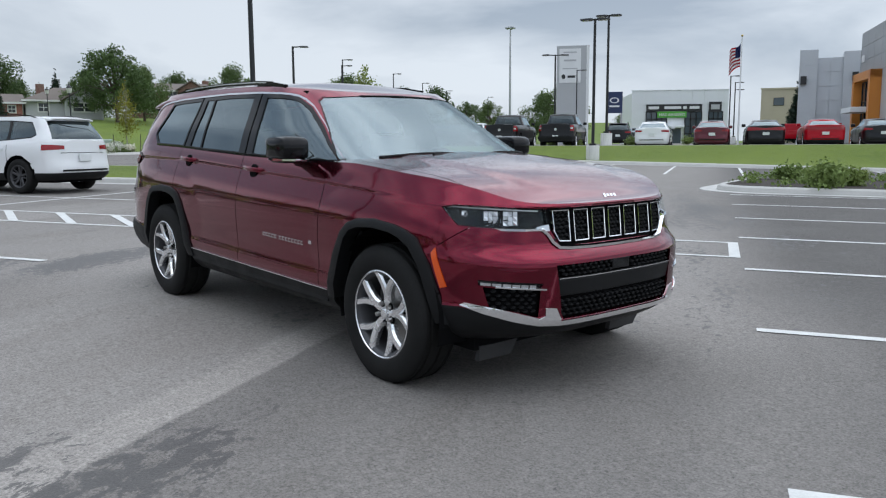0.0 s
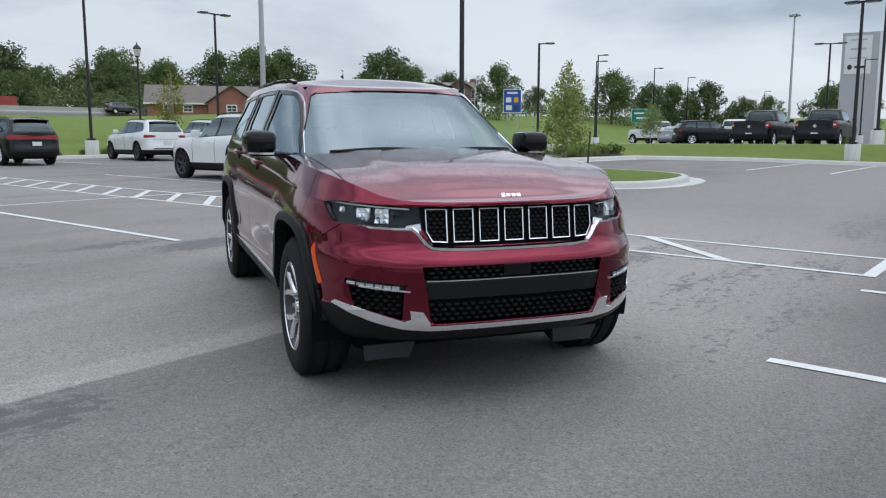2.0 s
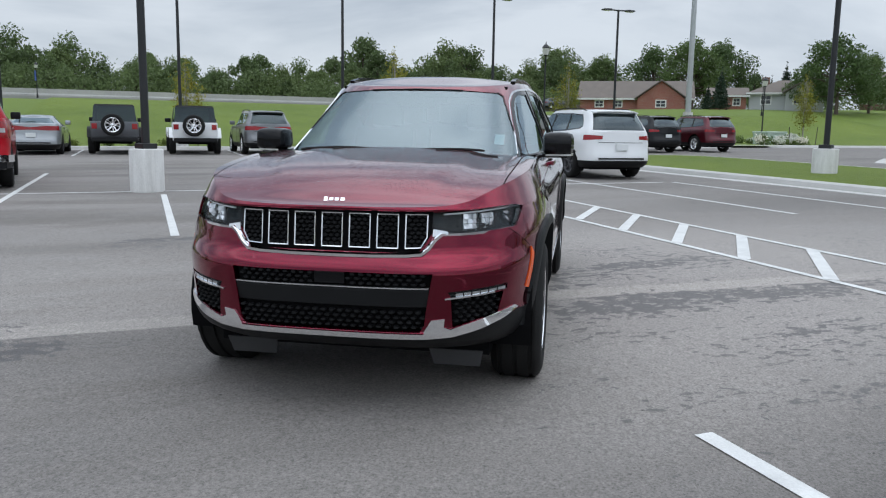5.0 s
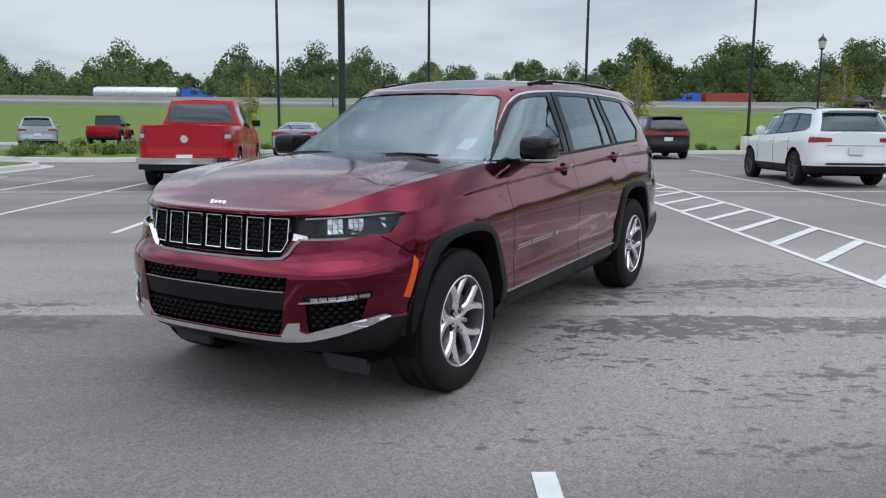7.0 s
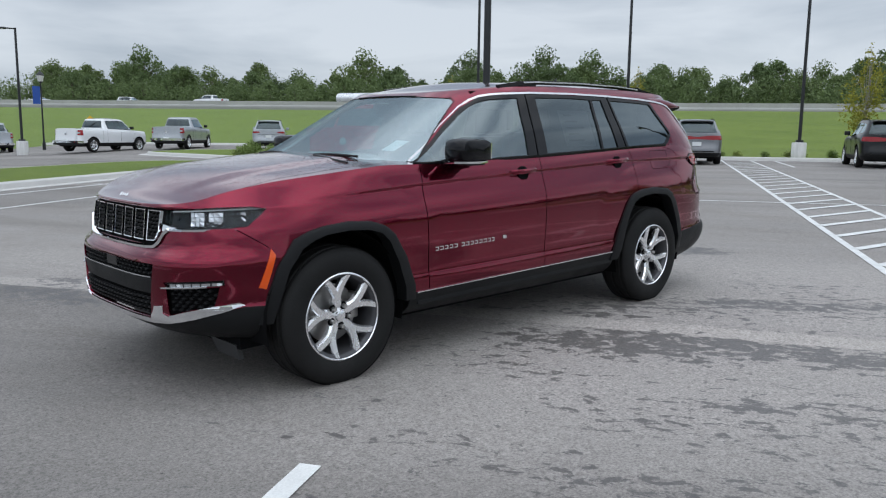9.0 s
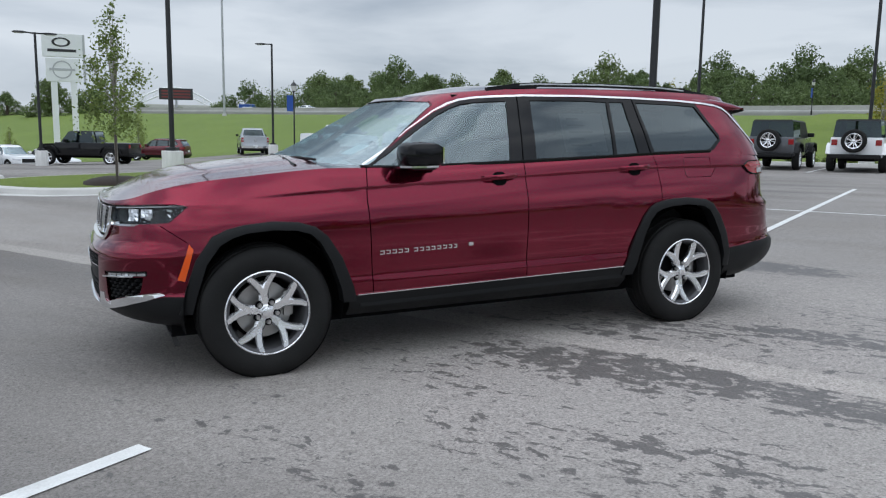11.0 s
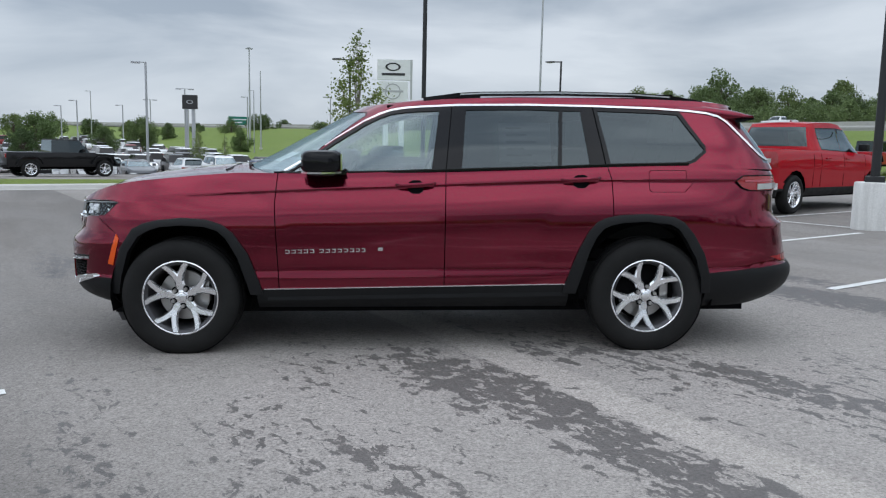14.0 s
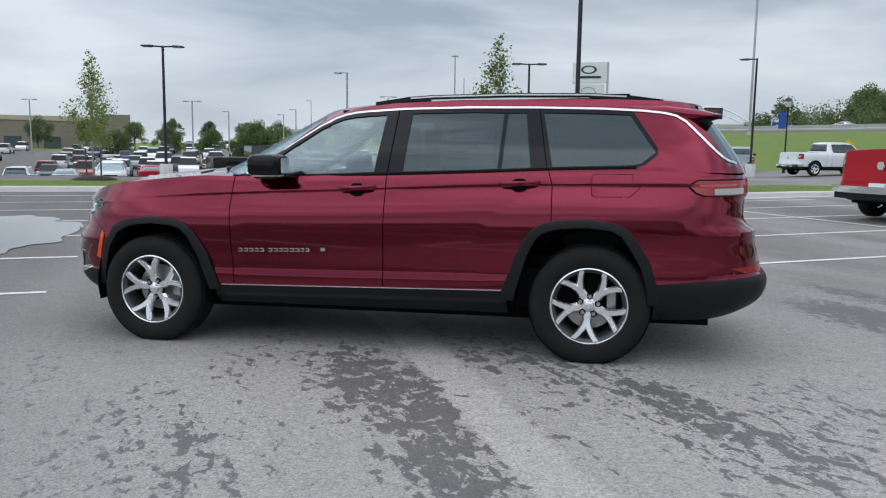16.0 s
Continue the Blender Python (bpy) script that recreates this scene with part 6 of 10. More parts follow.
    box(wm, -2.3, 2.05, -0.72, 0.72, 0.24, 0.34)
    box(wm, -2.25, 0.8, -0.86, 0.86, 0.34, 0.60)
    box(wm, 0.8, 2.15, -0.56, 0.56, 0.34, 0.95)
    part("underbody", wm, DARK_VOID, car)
    for y in (0.55, -0.55):
        wm = bmesh.new()
        loft(wm, [[(2.03, y - 0.14, 0.26), (2.06, y - 0.14, 0.26), (2.03, y - 0.12, 0.17), (2.00, y - 0.12, 0.17)], [(2.03, y + 0.14, 0.26), (2.06, y + 0.14, 0.26), (2.03, y + 0.12, 0.17), (2.00, y + 0.12, 0.17)]])
        bmesh.ops.recalc_face_normals(wm, faces=wm.faces[:])
        part("air_deflector", wm, varied("grey_flap_plastic", (0.045, 0.045, 0.047), 0.6, 0.2, 8.0, 90, world=False), car, "black flap under the front bumper")
    # window sticker, with its print as plain bars
    wm = bmesh.new()
    pts = [(-0.55, 1.27), (-0.55, 1.53), (-0.90, 1.53), (-0.90, 1.27)]
    wm.faces.new([wm.verts.new((x, gs.side_y(x, z) - 0.013, z)) for x, z in pts])
    st = part("window_sticker", wm, PAPER, car, "pale price sheet inside the rear door window")
    wm = bmesh.new()
    for i in range(5):
        z = 1.50 - 0.045 * i
        w_ = (0.10, 0.14, 0.2, 0.12, 0.17)[i]
        wm.faces.new([wm.verts.new((x, gs.side_y(x, zz) - 0.011, zz)) for x, zz in ((-0.60, z), (-0.60, z - 0.012), (-0.60 - w_, z - 0.012), (-0.60 - w_, z))])
    part("sticker_print", wm, INK, st)
    wm = bmesh.new()
    wm.faces.new([wm.verts.new((gs.nose_x(y, z) - 0.012, y, z)) for y, z in ((0.60, 1.27), (0.655, 1.265), (0.65, 1.325), (0.595, 1.33))])
    part("windshield_sticker", wm, PAPER, car, "small pale sticker in the windscreen corner")
    # wheels
    ms = wheel_meshes(0.388, 0.238, 0.265, ALLOY, "split", 72)
    for x, spin in ((1.5455, 8), (-1.5455, 30)):
        for s in (1, -1):
            wheel(car, ms, x, s * 0.835, 0.380, s, 0, spin * s)
    cm = bmesh.new()
    box(cm, -0.03, 0.03, -0.02, 0.05, -0.075, 0.075, 0.012)
    cal = mesh_from(cm, "brake_caliper", STEEL, 40)
    for x in (1.5455, -1.5455):
        for s in (1, -1):
            shared("brake_caliper", cal, car, pose(x - 0.14, s * 0.82, 0.41))
    rm = bmesh.new()
    tube(rm, (-2.50, 0.45, 0.33), (-2.30, 0.45, 0.33), 0.04, 0.04, 14)
    part("exhaust_pipe", rm, STEEL, car)
    return car


red_car()

# ---- parked vehicles ----
PAINTS = {
    "white": paint("white_paint", (0.74, 0.75, 0.76)), "black": paint("black_paint", (0.007, 0.007, 0.008), dusty=0.002, spec=0.1, coat=0.6), "silver": paint("silver_paint", (0.36, 0.38, 0.40), 0.2),
    "grey": paint("grey_paint", (0.085, 0.090, 0.10), 0.2), "red": paint("bright_red_paint", (0.36, 0.0015, 0.010), dusty=0.001, spec=0.05, coat=0.5), "maroon": paint("maroon_paint", (0.10, 0.008, 0.016), 0.3),
    "mid_grey": paint("mid_grey_paint", (0.19, 0.195, 0.205), 0.2), "blue": paint("blue_paint", (0.03, 0.06, 0.16), 0.2), "green": paint("dark_green_paint", (0.03, 0.05, 0.04), 0.2),
}
SPECS = {
    # length fore and aft of the middle of the wheelbase, half width, belt, roof, wheel radius, wheelbase half, body profile, cabin profile
    "suv": dict(nose=2.33, tail=-2.47, half=0.955, hood=[(2.33, 0.93), (2.15, 1.02), (1.6, 1.07), (1.05, 1.11)], belt=1.10, belt_rear=1.15, roof=1.70, wb=1.457, wr=0.385,
                ws=[(1.10, 1.06), (0.35, 1.60), (0.1, 1.66)], back=[(1.10, -2.36), (1.25, -2.32), (1.58, -2.08), (1.66, -2.0)], top_half=0.66, roof_line=[(-2.1, 1.62), (-1.4, 1.685), (-0.5, 1.70), (0.1, 1.67), (0.5, 1.62)],
                panes=[[(0.72, 1.13), (-0.12, 1.16), (-0.17, 1.60), (0.12, 1.59), (0.35, 1.50)], [(-0.22, 1.165), (-1.08, 1.19), (-1.05, 1.59), (-0.27, 1.605)], [(-1.18, 1.20), (-1.80, 1.24), (-1.92, 1.30), (-1.70, 1.55), (-1.15, 1.585)]], arch=0.46, clearance=0.28),
    "sedan": dict(nose=2.35, tail=-2.42, half=0.92, hood=[(2.35, 0.66), (2.1, 0.80), (1.5, 0.92), (1.0, 0.98)], belt=0.98, belt_rear=1.02, roof=1.40, wb=1.40, wr=0.335,
                  ws=[(1.15, 0.93), (0.30, 1.33), (0.0, 1.38)], back=[(0.98, -2.0), (1.10, -1.78), (1.28, -1.35), (1.36, -1.1)], top_half=0.60, roof_line=[(-1.6, 1.28), (-1.2, 1.345), (-0.6, 1.395), (-0.1, 1.395), (0.4, 1.34)],
                  panes=[[(0.75, 1.0), (-0.12, 1.01), (-0.15, 1.31), (0.15, 1.30)], [(-0.2, 1.015), (-0.98, 1.04), (-1.2, 1.12), (-0.95, 1.27), (-0.25, 1.315)]], arch=0.40, clearance=0.2),
    "coupe": dict(nose=2.45, tail=-2.52, half=0.955, hood=[(2.45, 0.72), (2.2, 0.88), (1.5, 0.97), (0.9, 1.01)], belt=1.03, belt_rear=1.08, roof=1.41, wb=1.47, wr=0.36,
                  ws=[(0.95, 0.98), (0.1, 1.34), (-0.15, 1.385)], back=[(1.03, -2.1), (1.15, -1.85), (1.30, -1.45), (1.37, -1.1)], top_half=0.58, roof_line=[(-1.7, 1.28), (-1.2, 1.36), (-0.7, 1.40), (-0.2, 1.395), (0.3, 1.34)],
                  panes=[[(0.55, 1.06), (-0.55, 1.08), (-0.5, 1.32), (0.0, 1.32)], [(-0.62, 1.09), (-1.15, 1.14), (-1.0, 1.26), (-0.57, 1.31)]], arch=0.42, clearance=0.2),
    "pickup": dict(nose=2.85, tail=-2.95, half=1.0, hood=[(2.85, 1.06), (2.6, 1.17), (2.0, 1.22), (1.55, 1.25)], belt=1.27, belt_rear=1.31, roof=1.92, wb=1.835, wr=0.405,
                   ws=[(1.65, 1.22), (0.95, 1.80), (0.7, 1.87)], back=[(1.30, -1.02), (1.40, -1.01), (1.78, -0.90), (1.87, -0.82)], top_half=0.70, roof_line=[(-1.0, 1.85), (-0.6, 1.90), (0.0, 1.92), (0.6, 1.88), (1.0, 1.82)],
                   panes=[[(1.28, 1.30), (0.38, 1.32), (0.36, 1.78), (0.72, 1.76)], [(0.30, 1.32), (-0.62, 1.35), (-0.66, 1.77), (0.28, 1.79)]], arch=0.49, clearance=0.36),
}
HALF_SHAPE = curve([(0.0, 0.90), (0.12, 0.965), (0.25, 0.985), (0.45, 0.985), (0.62, 1.0), (0.78, 0.992), (0.92, 0.965), (1.0, 0.93)])
_wheel_sets = {}


def wheel_set(radius, dark):
    key = (radius, dark)
    if key not in _wheel_sets:
        _wheel_sets[key] = wheel_meshes(radius, radius * 0.64, 0.24, ALLOY_DARK if dark else ALLOY, "plain", 28, tread=False)
    return _wheel_sets[key]


def simple_wheel(parent, ms, x, y, z, side):
    hub = new("wheel")
    hub.parent = parent
    hub.matrix_basis = pose(x, y, z, 0, 0, 0 if side > 0 else 180)
    for k in ("tyre", "rim", "spokes", "hub_cap", "spoke_shade_disc"):
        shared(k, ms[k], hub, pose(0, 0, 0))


def hull(pts, grow):
    """Convex outline of points, let out by a margin."""
    pts = sorted(set(pts))

    def chain(seq):
        out = []
        for p in seq:
            while len(out) > 1 and (out[-1][0] - out[-2][0]) * (p[1] - out[-2][1]) - (out[-1][1] - out[-2][1]) * (p[0] - out[-2][0]) <= 0:
                out.pop()
            out.append(p)
        return out[:-1]
    ring = chain(pts) + chain(pts[::-1])
    cx, cy = sum(p[0] for p in ring) / len(ring), sum(p[1] for p in ring) / len(ring)
    return [(x + grow * (1 if x > cx else -1), y + grow * (1 if y > cy else -1)) for x, y in ring]


def vehicle(kind, colour, label, lamp_bar=False, dark_wheels=False, bright_bumper=False, name=None):
    """A parked car at the origin, nose along +x."""
    sp = SPECS[kind]
    col = PAINTS[colour]
    car = new(name or {"suv": "suv_car", "sedan": "sedan_car", "coupe": "coupe_car", "pickup": "pickup_truck"}[kind])
    tagged(car, label, "pickup truck" if kind == "pickup" else "car")
    nose, tail, W, cl = sp["nose"], sp["tail"], sp["half"], sp["clearance"]
    z_high = curve([(tail, sp["belt_rear"]), (-sp["wb"], sp["belt_rear"]), (0.4, sp["belt"] + 0.01)] + [p for p in sp["hood"] if p[0] > 0.5])
    hz = sp["hood"][0][1]
    front = curve([(cl, nose - 0.20), (cl + 0.12, nose - 0.02), (cl + 0.3, nose), (hz - 0.08, nose - 0.03), (hz + 0.02, nose - 0.08)])
    rz = sp["belt_rear"]
    rear = curve([(cl, tail + 0.16), (cl + 0.12, tail + 0.02), (cl + 0.3, tail), (cl + 0.42, tail + 0.05), (rz, tail + 0.08)])
    sh = Shell([0, 0.05, 0.12, 0.2, 0.3, 0.42, 0.54, 0.64, 0.74, 0.84, 0.92, 0.97, 1.0], lambda x: cl, z_high, lambda c: W * HALF_SHAPE(c), front, rear, 3.6, 6.5 if kind == "pickup" else 5.0, nose - 1.2, tail + 1.0, (0.0, 1.0))
    bm, top = sh.build(14, 34, 10)
    rows = [[(p[0], p[1] * (-1 + 2 * j / 8), p[2] + 0.03 * (1 - (-1 + 2 * j / 8) ** 2) * smooth(nose, nose - 0.3, p[0])) for j in range(9)] for p in top]
    loft(bm, rows, closed=False)
    bmesh.ops.remove_doubles(bm, verts=bm.verts[:], dist=1e-3)
    bmesh.ops.recalc_face_normals(bm, faces=bm.faces[:])

    def left(c):
        return c.y > 0.3

    def right(c):
        return c.y < -0.3
    R = sp["arch"]
    for wx in (sp["wb"], -sp["wb"]):
        hole = [(wx + R * math.cos(a), sp["wr"] + R * math.sin(a)) for a in [math.pi * k / 8 for k in range(9)]] + [(wx - R, 0.05), (wx + R, 0.05)]
        for pick in (left, right):
            fs = carve(bm, hole, SIDE, lambda c, p=pick: p(c) and abs(c.y) > 0.55)
            bmesh.ops.delete(bm, geom=fs, context="FACES")
    fs = carve(bm, [(tail - 0.3, 0.0), (tail - 0.3, cl + 0.17), (nose + 0.3, cl + 0.17), (nose + 0.3, 0.0)], SIDE, lambda c: True)
    part("lower_trim", lift_out(bm, fs), TRIM_BLACK if kind != "sedan" else col, car, soft=40)
    # nose and tail details
    gz0, gz1 = cl + 0.34, hz - 0.06
    fs = carve(bm, [(-0.42, gz0), (-0.42, gz1), (0.42, gz1), (0.42, gz0)], NOSE, lambda c: c.x > nose - 0.5)
    part("grille", push(lift_out(bm, fs), -0.01), TRIM_BLACK, car, "dark grille", 40)
    for s in (1, -1):
        fs = carve(bm, [(s * 0.48, gz1 - 0.13), (s * 0.48, gz1), (s * 0.86, gz1 + 0.02), (s * 0.86, gz1 - 0.10)], NOSE, lambda c: c.x > nose - 0.7)
        part("headlight", push(lift_out(bm, fs), 0.002), CLEAR_LENS, car, "pale headlight", 40)
        if kind == "pickup":
            tl = [(s * 0.80, rz - 0.36), (s * 0.80, rz - 0.05), (s * 1.05, rz - 0.05), (s * 1.05, rz - 0.36)]
        elif lamp_bar:
            tl = [(s * 0.02, rz - 0.20), (s * 0.02, rz - 0.11), (s * 0.5, rz - 0.06), (s * 1.0, rz - 0.06), (s * 1.0, rz - 0.22), (s * 0.5, rz - 0.22)]
        else:
            tl = [(s * 0.50, rz - 0.18), (s * 0.50, rz - 0.10), (s * 1.0, rz - 0.07), (s * 1.0, rz - 0.21)]
        fs = carve(bm, tl, NOSE, lambda c: c.x < tail + 0.32)
        lamp = part("tail_lamp", push(lift_out(bm, fs), 0.006), RED_LENS, car, "red tail lamp", 40)
        if kind == "pickup":
            tm = bmesh.new()
            bar(tm, [(sh.tail_x(y, rz - 0.22) - 0.008, s * y, rz - 0.22) for y in (0.81, 0.85, 0.89, 0.92)], 0.012, 0.08)
            part("reversing_lamp", tm, CLEAR_LENS, lamp, "pale reversing lamp")
    pm = bmesh.new()
    zp = cl + 0.42 if kind != "pickup" else cl + 0.20
    box(pm, tail - 0.012 if kind != "pickup" else tail - 0.05, tail + 0.03, -0.16, 0.16, zp, zp + 0.15)
    part("plate", pm, PAPER, car, "pale blank licence plate")
    bmx = bmesh.new()
    if kind == "pickup":
        bar(bmx, [(tail + 0.30, -1.0, cl + 0.22), (tail + 0.02, -0.93, cl + 0.22), (tail - 0.08, -0.5, cl + 0.22), (tail - 0.08, 0.5, cl + 0.22), (tail + 0.02, 0.93, cl + 0.22), (tail + 0.30, 1.0, cl + 0.22)], 0.10, 0.13)
        part("rear_bumper", bmx, CHROME if bright_bumper else TRIM_BLACK, car, "bright rear bumper" if bright_bumper else "dark rear bumper", 40)
        bs = bmesh.new()
        bar(bs, [(tail + 0.30, -0.96, cl + 0.10), (tail + 0.05, -0.90, cl + 0.10), (tail - 0.04, -0.5, cl + 0.10), (tail - 0.04, 0.5, cl + 0.10), (tail + 0.05, 0.90, cl + 0.10), (tail + 0.30, 0.96, cl + 0.10)], 0.09, 0.12)
        part("bumper_step", bs, TRIM_BLACK, car, "dark lower bumper step", 40)
        tg = bmesh.new()
        loft(tg, [[(sh.tail_x(0, z) - 0.006, y, z) for y in (-0.76, -0.3, 0.3, 0.76)] for z in (cl + 0.36, cl + 0.5, rz - 0.16, rz - 0.04)], closed=False)
        bmesh.ops.recalc_face_normals(tg, faces=tg.faces[:])
        gate = part("tailgate", thicken(tg, 0.02), col, car, soft=40)
        bd = bmesh.new()
        bmesh.ops.create_cone(bd, cap_ends=True, segments=6, radius1=0.085, radius2=0.06, depth=0.03, matrix=pose(sh.tail_x(0, rz - 0.28) - 0.03, 0, rz - 0.28, 0, 90, 0))
        part("tailgate_badge", bd, SATIN_CHROME, gate, "bright six-sided badge plate")
    else:
        box(bmx, tail - 0.01, tail + 0.06, -0.62, 0.62, cl + 0.20, cl + 0.24)
        part("bumper_strip", bmx, TRIM_BLACK, car)
    part_each("body", bm, col, car, soft=38)

    # cabin
    g_low = lambda x: z_high(x) - 0.03
    g_high = curve(sp["roof_line"])
    th = sp["top_half"]
    g_half = curve([(0.0, W * 0.935), (0.12, W * 0.905), (0.5, (W * 0.9 + th) / 2), (0.85, th + 0.035), (1.0, th)])
    g_front = curve([(b, a) for a, b in sp["ws"]])
    g_rear = curve([(a, b) for a, b in sp["back"]])
    x_rear_c = (sp["back"][-1][1] + 0.45)
    gs = Shell([0, 0.08, 0.18, 0.3, 0.42, 0.55, 0.68, 0.8, 0.9, 0.96, 1.0], g_low, g_high, g_half, g_front, g_rear, 4.5, 5.5, -0.1 if kind != "pickup" else 0.3, x_rear_c - 0.1, (0.0, 1.0))
    gm, rt = gs.build(16, 24, 12)
    rows = [[(p[0], p[1] * (-1 + 2 * j / 8), p[2] + 0.03 * (1 - (-1 + 2 * j / 8) ** 2)) for j in range(9)] for p in rt]
    loft(gm, rows, closed=False)
    bmesh.ops.remove_doubles(gm, verts=gm.verts[:], dist=1e-3)
    bmesh.ops.recalc_face_normals(gm, faces=gm.faces[:])
    zt = sp["roof_line"][-1][1]
    zb = sp["hood"][-1][1] + 0.02
    hw = W * 0.80
    fs = carve(gm, [(-hw, zb), (-th * 0.93, zt - 0.05), (th * 0.93, zt - 0.05), (hw, zb)], NOSE, lambda c: c.x > sp["ws"][-1][0] - 0.1)
    part("windshield", push(lift_out(gm, fs), -0.004), WINDSHIELD, car, soft=50)
    zrb, zrt = sp["back"][0][0] + 0.09, sp["back"][-1][0] - 0.06
    fs = carve(gm, [(-hw * 0.94, zrb), (-th * 0.90, zrt), (th * 0.90, zrt), (hw * 0.94, zrb)], NOSE, lambda c: c.x < sp["back"][-1][1] + 0.12)
    part("rear_window", push(lift_out(gm, fs), -0.004), DARK_GLASS, car, "dark rear window", 50)
    surround = hull([p for poly in sp["panes"] for p in poly], 0.022)
    for s, pick in ((1, left), (-1, right)):
        for poly in sp["panes"]:
            fs = carve(gm, poly, SIDE, pick)
            part("side_window", push(lift_out(gm, fs), -0.004), DARK_GLASS, car, "dark side window", 50)
        fs = carve(gm, surround, SIDE, pick)
        part("window_surround", push(lift_out(gm, fs), 0.001), GLOSS_BLACK, car, "black pillars between the side windows", 40)
        mm = bmesh.new()
        mx, mz = sp["panes"][0][0][0] - 0.12, sp["panes"][0][0][1] + 0.10
        ym = W * 0.93
        box(mm, mx - 0.07, mx + 0.09, min(s * ym, s * (ym + 0.2)), max(s * ym, s * (ym + 0.2)), mz - 0.08, mz + 0.08, 0.03)
        part("door_mirror", mm, TRIM_BLACK if kind == "pickup" else col, car, soft=40)
        for hx in ([0.0, -0.95] if kind != "coupe" else [-0.35]):
            hx += 0.5 if kind == "pickup" else 0.0
            hm = bmesh.new()
            yy = sh.side_y(hx, sp["belt"] - 0.12)
            box(hm, hx - 0.1, hx + 0.1, min(s * yy, s * (yy + 0.03)), max(s * yy, s * (yy + 0.03)), sp["belt"] - 0.135, sp["belt"] - 0.105, 0.008)
            part("door_handle", hm, col, car)
    part("roof", gm, col, car, soft=38)
    # shut lines of the doors, rails and the lip over the rear window
    cuts = {"suv": (0.86, -0.20, -1.14), "sedan": (0.86, -0.16, -1.02), "coupe": (0.72, -0.60), "pickup": (1.42, 0.34, -0.74, -1.08)}[kind]
    for s in (1, -1):
        for cx in cuts:
            tm = bmesh.new()
            zs = [cl + 0.20, cl + 0.32, cl + 0.45, sp["belt"] - 0.25, sp["belt"] - 0.12, sp["belt"] - 0.03]
            bar(tm, [(cx, s * (sh.side_y(cx, z) + 0.001), z) for z in zs], 0.008, 0.008, up=(0, s, 0))
            part("door_seam", tm, DARK_VOID, car)
        if kind == "suv":
            tm = bmesh.new()
            bar(tm, [(x, s * (th - 0.03), g_high(x) + d) for x, d in ((0.10, 0.0), (-0.02, 0.035), (-0.5, 0.045), (-1.2, 0.045), (-1.62, 0.035), (-1.76, 0.0))], 0.03, 0.022)
            part("roof_rail", tm, TRIM_BLACK, car, soft=40)
    if kind == "suv":
        tm = bmesh.new()
        xr, zr = sp["back"][-1][1], sp["back"][-1][0]
        loft(tm, [[(xr + 0.10, y, zr + 0.03 - d), (xr - 0.14, y, zr - 0.005 - d), (xr - 0.14, y, zr - 0.03 - d), (xr + 0.02, y, zr - 0.045 - d)] for y, d in ((-0.60, 0.03), (-0.5, 0.0), (0.0, -0.01), (0.5, 0.0), (0.60, 0.03))])
        bmesh.ops.recalc_face_normals(tm, faces=tm.faces[:])
        part("rear_spoiler", tm, col, car, soft=40)
        tm = bmesh.new()
        bar(tm, [(tail + 0.082, -0.60, rz - 0.26), (tail + 0.068, 0.0, rz - 0.26), (tail + 0.082, 0.60, rz - 0.26)], 0.02, 0.01)
        part("tailgate_seam", tm, DARK_VOID, car)
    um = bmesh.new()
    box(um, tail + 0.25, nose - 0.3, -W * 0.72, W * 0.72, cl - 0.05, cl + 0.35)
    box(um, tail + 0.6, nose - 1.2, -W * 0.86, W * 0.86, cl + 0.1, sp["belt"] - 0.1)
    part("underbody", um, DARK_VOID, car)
    ms = wheel_set(sp["wr"], dark_wheels)
    for wx in (sp["wb"], -sp["wb"]):
        for s in (1, -1):
            simple_wheel(car, ms, wx, s * (W - 0.125), sp["wr"] - 0.008, s)
    return car


